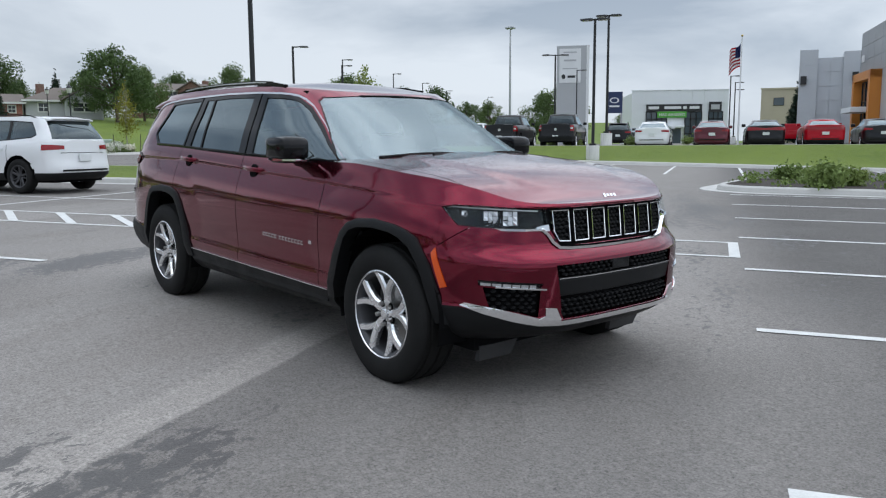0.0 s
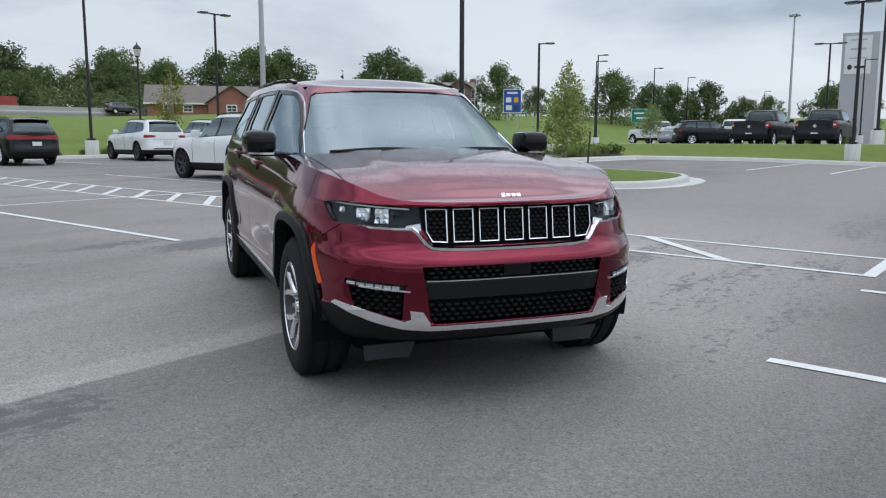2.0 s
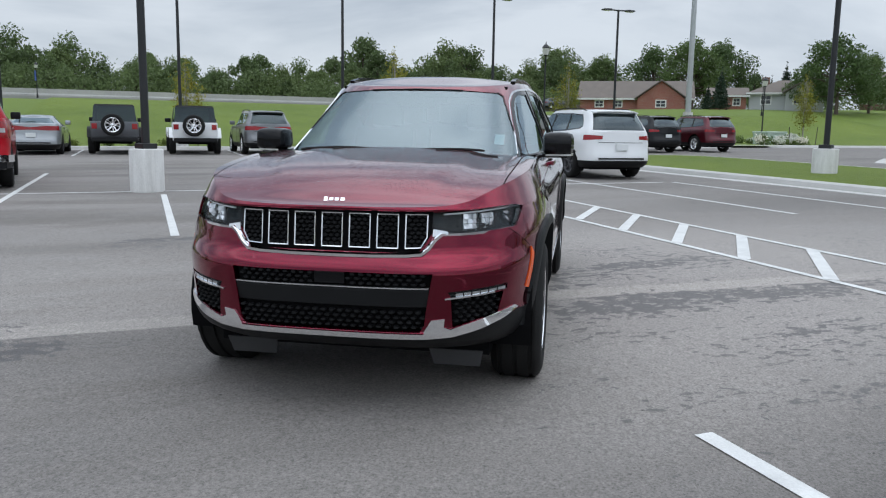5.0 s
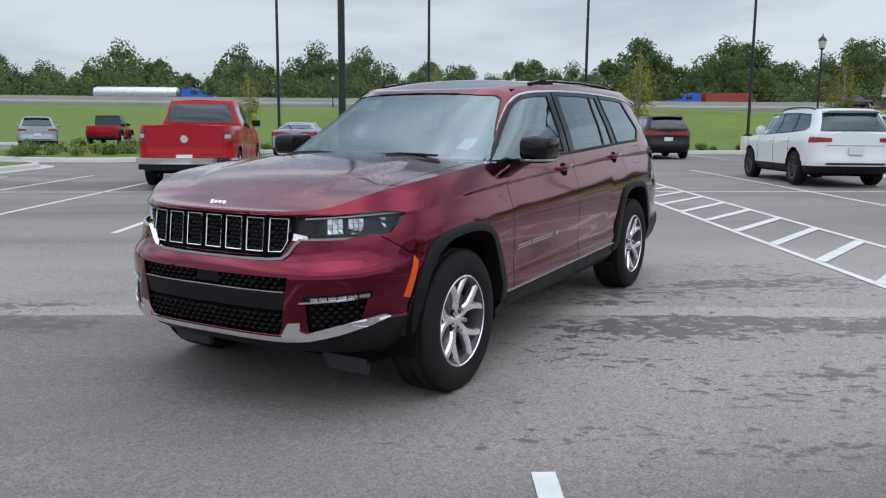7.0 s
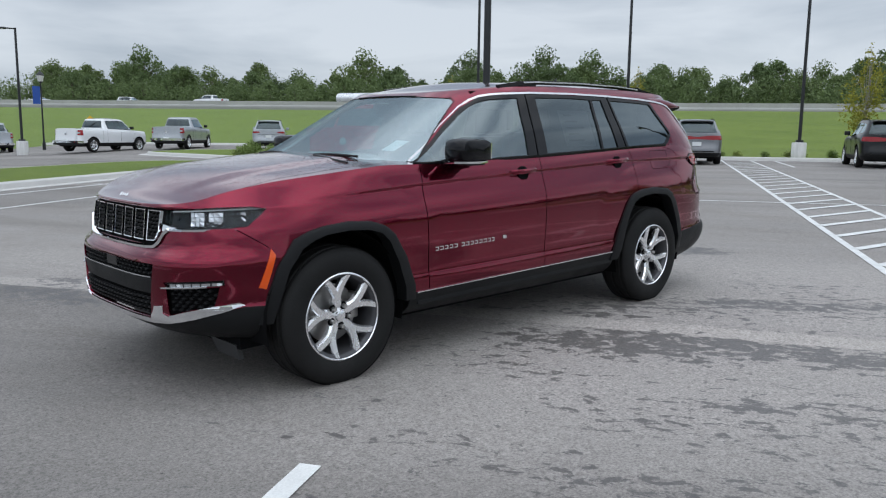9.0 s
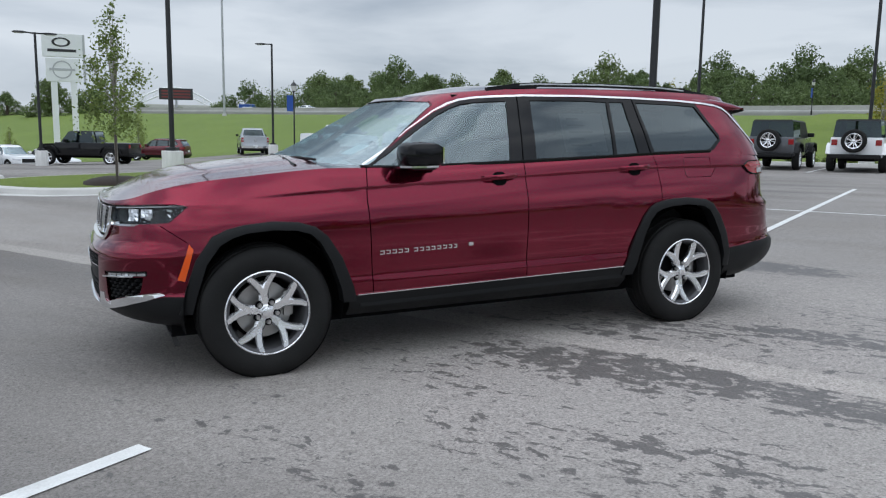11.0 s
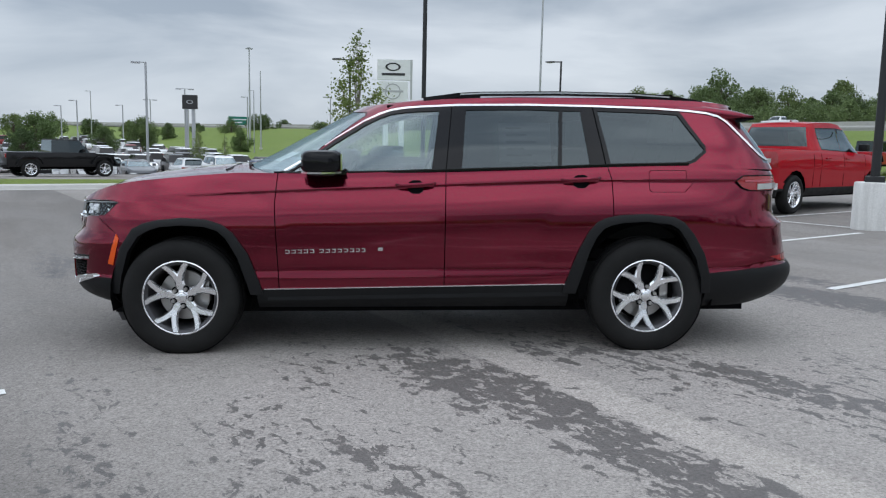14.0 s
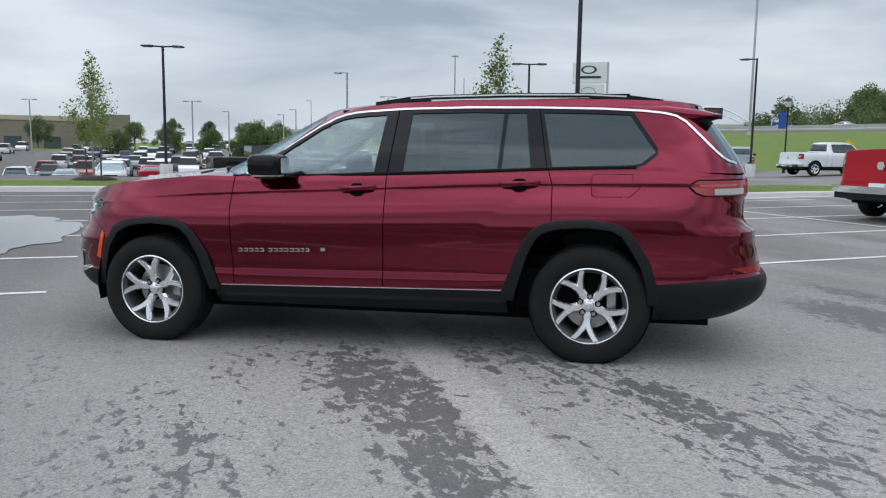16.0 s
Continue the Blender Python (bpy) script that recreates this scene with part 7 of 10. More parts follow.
def offroad(colour, label, bed=False, hard_top="black"):
    """An upright off-road car with flat wings and a spare wheel, or its pickup sister with an open bed."""
    col = PAINTS[colour]
    car = new("pickup_truck" if bed else "offroad_car")
    tagged(car, label, "pickup truck" if bed else "car")
    wb = 1.74 if bed else 1.50
    back = -2.75 if bed else -2.12
    bm = bmesh.new()
    box(bm, back, 1.35, -0.83, 0.83, 0.50, 1.21, 0.05)
    loft(bm, [[(1.30, -0.72, 0.55), (1.30, 0.72, 0.55), (1.30, 0.72, 1.17), (1.30, -0.72, 1.17)], [(2.35, -0.60, 0.60), (2.35, 0.60, 0.60), (2.35, 0.60, 1.10), (2.35, -0.60, 1.10)]])
    bmesh.ops.recalc_face_normals(bm, faces=bm.faces[:])
    part_each("body", bm, col, car, soft=35)
    gm = bmesh.new()
    cab_back = -0.75 if bed else -2.08
    loft(gm, [[(cab_back + 0.0, -0.77, 1.15), (1.10, -0.77, 1.15), (1.10, 0.77, 1.15), (cab_back, 0.77, 1.15)], [(cab_back + 0.05, -0.70, 1.78), (0.62, -0.68, 1.78), (0.62, 0.68, 1.78), (cab_back + 0.05, 0.70, 1.78)], [(cab_back + 0.10, -0.64, 1.84), (0.50, -0.62, 1.84), (0.50, 0.62, 1.84), (cab_back + 0.10, 0.64, 1.84)]])
    bmesh.ops.recalc_face_normals(gm, faces=gm.faces[:])

    def pl(c):
        return c.y > 0.5

    def pr(c):
        return c.y < -0.5
    panes = [[(0.88, 1.20), (0.52, 1.72), (0.10, 1.72), (0.10, 1.20)], [(0.0, 1.20), (0.0, 1.72), (-0.62, 1.72), (-0.66, 1.20)]]
    if not bed:
        panes.append([(-0.85, 1.24), (-0.85, 1.70), (-1.92, 1.70), (-1.92, 1.24)])
    for s, pick in ((1, pl), (-1, pr)):
        for poly in panes:
            fs = carve(gm, poly, SIDE, pick)
            part("side_window", push(lift_out(gm, fs), -0.004), DARK_GLASS, car, "dark side window", 50)
    fs = carve(gm, [(-0.66, 1.20), (-0.62, 1.73), (0.62, 1.73), (0.66, 1.20)], NOSE, lambda c: c.x > 0.5 and c.z < 1.79)
    part("windshield", push(lift_out(gm, fs), -0.004), WINDSHIELD, car, soft=50)
    fs = carve(gm, [(-0.62, 1.22), (-0.60, 1.72), (0.60, 1.72), (0.62, 1.22)], NOSE, lambda c: c.x < cab_back + 0.1 and c.z < 1.79)
    part("rear_window", push(lift_out(gm, fs), -0.004), DARK_GLASS, car, "dark rear window", 50)
    part("hard_top", gm, TRIM_BLACK if hard_top == "black" else col, car, soft=35)
    for s in (1, -1):
        for wx in (wb, -wb):
            fm = bmesh.new()
            pts = [(wx + 0.58, 0.66), (wx + 0.44, 0.92), (wx + 0.25, 0.99), (wx - 0.28, 0.99), (wx - 0.50, 0.86), (wx - 0.60, 0.62)]
            bar(fm, [(x, s * 0.865, z) for x, z in pts], 0.19, 0.05)
            part("wing", fm, col if colour == "white" else TRIM_BLACK, car, soft=40)
        mm = bmesh.new()
        box(mm, 0.66, 0.78, min(s * 0.78, s * 1.02), max(s * 0.78, s * 1.02), 1.22, 1.38, 0.03)
        part("door_mirror", mm, TRIM_BLACK, car, soft=40)
        lm = bmesh.new()
        box(lm, back - 0.03, back + 0.02, min(s * 0.60, s * 0.79), max(s * 0.60, s * 0.79), 0.93, 1.13, 0.015)
        part("tail_lamp", lm, RED_LENS, car, "square red tail lamp")
        lm = bmesh.new()
        tube(lm, (2.33, s * 0.46, 0.93), (2.37, s * 0.46, 0.93), 0.09, 0.085, 18)
        part("headlight", lm, CLEAR_LENS, car, "round headlight")
    for i in range(7):
        lm = bmesh.new()
        box(lm, 2.35, 2.362, -0.30 + 0.088 * i, -0.30 + 0.088 * i + 0.05, 0.74, 1.03, 0.005)
        part("grille_slot", lm, TRIM_BLACK, car)
    bx = bmesh.new()
    box(bx, 2.36, 2.58, -0.80, 0.80, 0.50, 0.68, 0.03)
    part("front_bumper", bx, TRIM_BLACK, car)
    bx = bmesh.new()
    box(bx, back - 0.22, back + 0.02, -0.80, 0.80, 0.47, 0.62, 0.03)
    part("rear_bumper", bx, TRIM_BLACK, car)
    um = bmesh.new()
    box(um, back + 0.2, 2.2, -0.58, 0.58, 0.38, 0.60)
    part("underbody", um, DARK_VOID, car)
    ms = wheel_set(0.41, False)
    for wx in (wb, -wb):
        for s in (1, -1):
            simple_wheel(car, ms, wx, s * 0.83, 0.402, s)
    if bed:
        bd = bmesh.new()
        box(bd, back + 0.1, cab_back - 0.1, -0.70, 0.70, 1.155, 1.168)
        part("bed_cover", bd, TRIM_BLACK, car, "black bed cover")
    else:
        hub = new("spare_wheel")
        hub.parent = car
        hub.matrix_basis = pose(back - 0.16, 0.06, 1.08, 0, 0, 90)
        for k in ("tyre", "rim", "spokes", "hub_cap", "spoke_shade_disc"):
            shared(k, ms[k], hub, pose(0, 0, 0))
    return car


def park(ob, x, y, az, dz=0.0):
    ob.matrix_basis = pose(x, y, ground_z(x, y) + dz, 0, 0, az)
    return ob


def park_grid(ob, u, v, az=210.7):
    x, y = plan(u, v)
    return park(ob, x, y, az)


# row along the western kerb: the middle of each car lies about 2.4 m past its tail
gc = vehicle("suv", "white", "white suv with dark wheels and red tail lamps, parked nose out", dark_wheels=True)
park(gc, -16.2, 0.92, 207.5)
for u_, v_, az_ in ((-15.0, -28.0, 202), (-18.2, -28.0, 205)):
    copy_thing(gc, pose(*plan(u_, v_), ground_z(*plan(u_, v_)), 0, 0, az_))
park_grid(vehicle("suv", "black", "black suv with a full-width red lamp bar parked by the kerb", lamp_bar=True), -9.15, -27.6, 208)
park_grid(vehicle("suv", "mid_grey", "grey suv with a full-width red lamp bar by the kerb", lamp_bar=True), -2.5, -28.2, 213)
park_grid(offroad("white", "white upright off-road car with a black top and rear spare wheel"), 0.15, -28.3)
park_grid(offroad("grey", "dark grey upright off-road car with a rear spare wheel", hard_top="black"), 3.0, -28.5)
park_grid(vehicle("coupe", "silver", "silver two-door coupe with dark wheels and wide tail lamps", lamp_bar=True, dark_wheels=True), 5.75, -28.4)
park_grid(offroad("black", "black upright off-road car with a rear spare wheel"), 9.6, -29.3, 213)
park_grid(vehicle("suv", "black", "black suv parked beside a dark red one"), -20.9, -27.9)
park_grid(vehicle("suv", "maroon", "dark red suv parked near the flower bed"), -23.9, -27.7)
# pickups
red_pickup = vehicle("pickup", "red", "bright red crew-cab pickup with a chrome rear bumper", bright_bumper=True)
park(red_pickup, -8.76, -11.73, 217)
silver_pickup = vehicle("pickup", "silver", "silver crew-cab pickup parked at the lot's edge", bright_bumper=True)
park(silver_pickup, -10.3, -54.3, 262)
white_pickup = vehicle("pickup", "white", "white crew-cab pickup parked side-on by the grass", bright_bumper=True)
park(white_pickup, -14.0, -44.5, 206)
park(vehicle("suv", "silver", "silver grey suv parked past the planted kerb"), -21.5, -38.0, 236)
park(offroad("red", "red off-road pickup with a black top", bed=True), -27.1, -39.3, 222)
park(copy_thing(silver_pickup, pose(0, 0, 0)), -18.6, -43.6, 225)
glad = offroad("black", "black off-road pickup with an open bed and black top", bed=True)
park(glad, 1.3, -43.0, 332)
park(copy_thing(glad, pose(0, 0, 0)), 17.2, -34.2, 222)
park(vehicle("suv", "maroon", "dark red suv at the far edge of the lot"), -4.5, -62.0, 330)
# northern lot, on the bank
dark_truck = vehicle("pickup", "black", "black crew-cab pickup with red tail lamps")
park_grid(dark_truck, -41.0, -9.1, 120.7)
park_grid(copy_thing(dark_truck, pose(0, 0, 0)), -41.0, -5.95, 121.5)
park_grid(vehicle("sedan", "white", "white sedan parked tail to the bank"), -40.6, -0.8, 121)
park_grid(vehicle("sedan", "maroon", "dark maroon sedan parked tail to the bank"), -40.6, 2.24, 121)
park_grid(vehicle("coupe", "black", "black two-door coupe parked tail to the bank", lamp_bar=True), -40.7, 4.85, 121)
park_grid(vehicle("coupe", "red", "bright red two-door coupe parked tail to the bank", lamp_bar=True), -40.7, 7.6, 121)
park_grid(vehicle("sedan", "black", "black sedan parked tail to the bank"), -40.6, 10.2, 121)
park(vehicle("suv", "black", "black suv parked side-on by the entrance drive"), -40.4, 36.4, 68)
park(vehicle("pickup", "white", "white crew-cab pickup on the northern lot"), -50.7, 39.4, 186)
park(vehicle("sedan", "blue", "blue sedan on the northern lot"), -52.5, 47.0, 70)
park(copy_thing(dark_truck, pose(0, 0, 0)), -47.0, 49.5, 124)
park(vehicle("suv", "silver", "silver suv among cars on the northern lot"), -58.0, 52.0, 124)
for kind_, colour_, az_, d_ in (("sedan", "silver", 141.3, 66), ("suv", "grey", 140.0, 62), ("sedan", "white", 138.9, 70), ("pickup", "white", 137.6, 67), ("suv", "black", 136.4, 73), ("suv", "black", 127.6, 62), ("sedan", "grey", 126.4, 66)):
    park(vehicle(kind_, colour_, colour_ + " " + {"suv": "suv", "sedan": "sedan", "pickup": "crew-cab pickup"}[kind_] + " in the back rows of the northern lot"), 5.3 + d_ * math.cos(radians(az_)), -3.1 + d_ * math.sin(radians(az_)), 124)
park(offroad("red", "red upright off-road car on the northern lot", hard_top="red"), -30.0, 68.0, 30)

# ---- lamps, poles and signs ----
POLE_BLACK = varied("black_pole_paint", (0.012, 0.013, 0.015), 0.42, 0.2, 2.0, 60, world=False)
POLE_SILVER = varied("galvanised_steel", (0.42, 0.43, 0.45), 0.45, 0.12, 1.2, 30, metal=0.6, world=False)
WOOD_STAKE = varied("weathered_stake", (0.06, 0.05, 0.042), 0.8, 0.25, 8.0, 60)
SIGN_WHITE = varied("sign_white", (0.72, 0.73, 0.74), 0.45, 0.05, 0.8, 20)
SIGN_GREY = varied("sign_grey_panel", (0.42, 0.43, 0.445), 0.5, 0.06, 0.6, 20)
SIGN_BLUE = varied("sign_blue", (0.018, 0.075, 0.33), 0.45, 0.08, 0.8, 20)
SIGN_GREEN = varied("sign_green", (0.012, 0.19, 0.14), 0.45, 0.08, 0.8, 20)
SIGN_NAVY = varied("sign_navy", (0.02, 0.035, 0.10), 0.45, 0.08, 0.8, 20)
SIGN_DARK = varied("sign_dark", (0.022, 0.022, 0.024), 0.5, 0.1, 0.8, 20)
SIGN_YELLOW = varied("sign_yellow", (0.68, 0.40, 0.02), 0.5, 0.08, 0.8, 20)
LED_FACE = material("lamp_lens", (0.55, 0.55, 0.52), 0.3)


def base_material():
    """Cast concrete with rain streaks running down from the rim."""
    m = material("cast_concrete", (0.5, 0.5, 0.48), 0.85)
    t, b = nodes(m)
    streak = tex_noise(t, coords(t, (1, 1, 0.12), world=False), 7, 5, 0.65)
    pit = tex_noise(t, coords(t, world=False), 40, 4, 0.7)
    c = ramp(t, streak, [(0.3, (0.46, 0.455, 0.44)), (0.55, (0.64, 0.635, 0.62)), (0.72, (0.74, 0.735, 0.72))])
    c = mix(t, 0.3, c, ramp(t, pit, [(0.35, (0.42, 0.415, 0.40)), (0.6, (0.70, 0.69, 0.67))]))
    t.links.new(c, b.inputs["Base Color"])
    bump(t, b, pit, 0.4, 0.006)
    return m


LAMP_BASE = base_material()


def lamp_post(x, y, height, az, heads=1, base=0.8, r=0.075, arm=0.45, z=None):
    """A black lamp post on a cast base; heads 1 on a side arm, 2 back to back."""
    gz = ground_z(x, y) if z is None else z
    what = "one flat head" if heads == 1 else "two flat heads"
    ob = thing("street_lamp", x, y, gz, az, "black street lamp with %s on a concrete base" % what, "street lamp", "lamps of the car park")
    if base > 0.1:
        bm = bmesh.new()
        loft(bm, [[(rr * math.cos(a * math.pi / 14), rr * math.sin(a * math.pi / 14), zz) for a in range(28)] for rr, zz in ((0.31, -0.25), (0.31, base - 0.03), (0.30, base - 0.008), (0.28, base))])
        part("concrete_base", bm, LAMP_BASE, ob, "pale streaked concrete base", 40)
    bm = bmesh.new()
    box(bm, -0.15, 0.15, -0.15, 0.15, base + 0.0, base + 0.10, 0.012)
    part("collar", bm, POLE_BLACK, ob)
    bm = bmesh.new()
    rod(bm, [(0, 0, base + 0.05), (0, 0, base + height * 0.5), (0, 0, base + height)], [r, r * 0.92, r * 0.8], 14)
    part("pole", bm, POLE_BLACK, ob, soft=40)
    top = base + height
    for k in range(heads):
        s = 1 if k == 0 else -1
        bm = bmesh.new()
        bar(bm, [(s * r * 0.5, 0, top - 0.05), (s * arm, 0, top - 0.03)], 0.07, 0.07)
        part("arm", bm, POLE_BLACK, ob)
        bm = bmesh.new()
        loft(bm, [[(s * xx, -w, top - 0.08 + dz), (s * xx, w, top - 0.08 + dz), (s * xx, w * 0.9, top + h), (s * xx, -w * 0.9, top + h)] for xx, w, dz, h in ((arm, 0.10, 0.01, 0.01), (arm + 0.10, 0.17, 0, 0.02), (arm + 0.52, 0.19, 0.01, 0.005), (arm + 0.58, 0.16, 0.03, -0.02))])
        bmesh.ops.recalc_face_normals(bm, faces=bm.faces)
        head = part("lamp_head", bm, POLE_BLACK, ob)
        bm = bmesh.new()
        a, b = sorted((s * (arm + 0.12), s * (arm + 0.48)))
        box(bm, a, b, -0.13, 0.13, top - 0.092, top - 0.072)
        part("lens", bm, LED_FACE, head)
    return ob


def lantern(x, y, banner=False, h=4.0):
    ob = thing("lantern_post", x, y, ground_z(x, y), 20, "black post-top lantern on a slim fluted post" + (" with a blue banner" if banner else ""), "street lamp", "lanterns along the lawn")
    bm = bmesh.new()
    rod(bm, [(0, 0, 0), (0, 0, 0.5), (0, 0, 0.52), (0, 0, h - 0.6)], [0.11, 0.10, 0.06, 0.045], 12)
    part("post", bm, POLE_BLACK, ob, soft=40)
    bm = bmesh.new()
    rings = []
    for rr, zz in ((0.06, h - 0.62), (0.14, h - 0.55), (0.22, h - 0.12), (0.25, h - 0.10), (0.12, h + 0.06), (0.04, h + 0.12), (0.02, h + 0.25)):
        rings.append([(rr * math.cos(k * math.pi / 4), rr * math.sin(k * math.pi / 4), zz) for k in range(8)])
    loft(bm, rings)
    part("lantern_head", bm, POLE_BLACK, ob)
    bm = bmesh.new()
    loft(bm, [[(rr * math.cos(k * math.pi / 4), rr * math.sin(k * math.pi / 4), zz) for k in range(8)] for rr, zz in ((0.155, h - 0.53), (0.225, h - 0.15))])
    part("lantern_glass", bm, LED_FACE, ob)
    if banner:
        bm = bmesh.new()
        box(bm, 0.08, 0.62, -0.012, 0.012, h - 2.0, h - 0.85, 0.005)
        part("banner", bm, SIGN_BLUE, ob, "hanging blue banner")
    return ob


def tall_pole(x, y, h, r, label, cap=False, z=None):
    ob = thing("mast", x, y, ground_z(x, y) if z is None else z, 0, label, "mast", "tall masts by the highway")
    bm = bmesh.new()
    rod(bm, [(0, 0, -0.3), (0, 0, h * 0.5), (0, 0, h)], [r, r * 0.78, r * 0.5], 16)
    part("shaft", bm, POLE_SILVER, ob, soft=40)
    bm = bmesh.new()
    tube(bm, (0, 0, -0.2), (0, 0, 0.25), r * 1.7, r * 1.6, 16)
    part("foot", bm, CONCRETE, ob)
    if cap:
        bm = bmesh.new()
        tube(bm, (0, 0, h - 0.25), (0, 0, h + 0.05), 0.5, 0.5, 14)
        part("lamp_ring", bm, POLE_SILVER, ob)
        for k in range(6):
            a = k * math.pi / 3
            bm = bmesh.new()
            box(bm, 0.72 * math.cos(a) - 0.2, 0.72 * math.cos(a) + 0.2, 0.72 * math.sin(a) - 0.2, 0.72 * math.sin(a) + 0.2, h - 0.35, h - 0.05, 0.05)
            part("lamp_head", bm, POLE_SILVER, ob)
    return ob


def grey_lamp(x, y, h, az, arms=2, z=None):
    """A plain grey post with a flat T of lamp heads, far off in the southern lot."""
    ob = thing("lot_lamp", x, y, ground_z(x, y) if z is None else z, az, "grey steel lot lamp with a flat T head", "street lamp", "grey lamps of the southern lot")
    bm = bmesh.new()
    rod(bm, [(0, 0, -0.2), (0, 0, h)], [0.12, 0.09], 10)
    part("pole", bm, POLE_SILVER, ob, soft=40)
    for s in ((1, -1) if arms == 2 else (1,)):
        bm = bmesh.new()
        a, b = sorted((s * 0.05, s * 0.45))
        box(bm, a, b, -0.04, 0.04, h - 0.07, h)
        part("arm", bm, POLE_SILVER, ob)
        bm = bmesh.new()
        a, b = sorted((s * 0.45, s * 1.15))
        box(bm, a, b, -0.2, 0.2, h - 0.14, h + 0.02, 0.03)
        part("lamp_head", bm, POLE_SILVER, ob)
    return ob


# in the car park, on pale bases; the near two stand by the parked cars
lamp_post(-7.81, -6.94, 7.6, 150, 1)
lamp_post(-15.89, 7.25, 7.6, 150, 1)
lamp_post(-0.41, -19.45, 7.6, 60, 1)
lamp_post(*plan(-32.3, -3.0), 5.8, 30, 2, arm=0.1)
lamp_post(*plan(-38.6, -3.2), 6.25, 30, 2, arm=0.1)
for u, v in ((7.6, -32.7), (0.4, -32.4), (-7.1, -32.5), (-15.1, -32.7), (-23.4, -34.1)):
    lamp_post(*plan(u, v), 6.9, 120.7, 2 if u < -20 else 1)
lamp_post(-41.9, 23.5, 5.9, 52, 1, r=0.09)
lamp_post(-60.7, 39.6, 7.2, 55, 1)
for x, y, zt in ((-63.0, 41.2, 9.6), (-75, 56.5, 9.8), (-86, 70, 9.9), (-97, 84, 9.9), (-108, 104, 10.0), (-36.4, 43.0, 7.9), (-52, 64, 9.0), (-42, 78, 8.4), (-46, 86, 8.3), (-44, 82.5, 7.2)):
    gz = ground_z(x, y)
    lamp_post(x, y, zt - gz - 0.8, 50, 1 if y > 60 or x < -50 else 2)
lamp_post(-9.7, -45.4, 6.3, 330, 1)
lamp_post(3.5, -41.2, 6.0, 10, 2)
lamp_post(20.4, -30.1, 5.8, 20, 2)
for x, y, ban, h_ in ((-43.8, -1.4, False, 6.0), (-96, 22, False, 4.0), (-79, -62.5, True, 4.0), (-13.0, -52.5, True, 5.0), (-63.6, 15.5, False, 5.2)):
    lantern(x, y, ban, h_)
tall_pole(-94.8, 13.3, 31, 0.36, "tall tapering silver mast standing in the meadow")
tall_pole(-23.9, -139.8, 40, 0.22, "tall slim silver mast beside the highway")
tall_pole(-100.8, 102.8, 21.5, 0.25, "tall silver high-mast lamp behind the northern lot", True)
tall_pole(42.2, -209.7, 26, 0.3, "tall silver high-mast lamp beyond the southern lot", True, 0.0)
tall_pole(33, -175, 17, 0.2, "slim silver mast beyond the southern lot", False, 0.0)
for x, y, zt, arms in ((22.0, -62.3, 7.84, 1), (29.1, -99.8, 8.1, 2), (53.0, -90, 6.9, 2), (62.7, -118.9, 6.8, 1), (52.5, -123.5, 7.4, 1), (62.4, -141, 7.2, 1), (75.9, -189.5, 12.7, 1), (49.5, -135.3, 7.3, 1), (45.2, -136.7, 8.4, 2), (29.2, -141, 9.5, 1), (31.8, -160.8, 11.9, 1), (72, -75, 7.5, 2), (90, -105, 8.0, 2), (12, -118, 8.5, 1)):
    gz = min(-1.0, ground_z(x, y))
    grey_lamp(x, y, zt - gz, 15, arms, gz)


# ---- signs ----
def frame_box(name, parent, mat, x0, x1, z0, z1, y=0.0, d=0.1, label=""):
    bm = bmesh.new()
    box(bm, x0, x1, y - d / 2, y + d / 2, z0, z1, min(0.02, d * 0.2))
    return part(name, bm, mat, parent, label)


def disc(name, parent, mat, x, z, y, rx, rz, hole=0.0, seg=28):
    """A flat ring or disc on a sign face that looks along minus y."""
    bm = bmesh.new()
    prof = [(1, 0), (1, -0.02)] + ([(hole, -0.02), (hole, 0)] if hole else [])
    rows = [[bm.verts.new((x + rx * k * math.cos(2 * math.pi * i / seg), y + dy, z + rz * k * math.sin(2 * math.pi * i / seg))) for i in range(seg)] for k, dy in prof]
    pairs = list(zip(rows, rows[1:]))
    for a, b in pairs:
        for i in range(seg):
            j = (i + 1) % seg
            bm.faces.new((a[i], a[j], b[j], b[i]))
    if not hole:
        bm.faces.new(rows[-1])
    bmesh.ops.recalc_face_normals(bm, faces=bm.faces)
    return part(name, bm, mat, parent)


# the grey monolith of the northern dealer: a broad panel with a paler lettering field
zg = ground_z(-56.7, 68.8)
mono = thing("pylon_sign", -56.7, 68.8, zg, 40, "tall grey pylon sign with a white panel of emblems", "sign")
H_ = 12.3 - zg
frame_box("pylon_body", mono, SIGN_GREY, -1.85, 1.85, -0.3, H_, 0, 0.9)
frame_box("edge_trim", mono, SIGN_WHITE, 1.55, 1.87, 0, H_ + 0.05, -0.02, 0.92)
frame_box("name_panel", mono, SIGN_WHITE, -1.55, 0.9, H_ - 4.2, H_ - 0.35, -0.47, 0.06, "white panel with grey emblem bars")
for k, (w, hh, m) in enumerate(((0.75, 0.14, SIGN_GREY), (0.7, 0.2, SIGN_GREY), (0.85, 0.12, SIGN_GREY), (0.62, 0.26, SIGN_DARK))):
    zc = H_ - 0.75 - 0.92 * k
    frame_box("emblem_bar", mono, m, -0.32 - w + (0.35 if k == 3 else 0), -0.32 + w, zc - hh / 2, zc + hh / 2, -0.505, 0.02)
disc("emblem", mono, SIGN_DARK, -1.05, H_ - 3.5, -0.5, 0.22, 0.26)

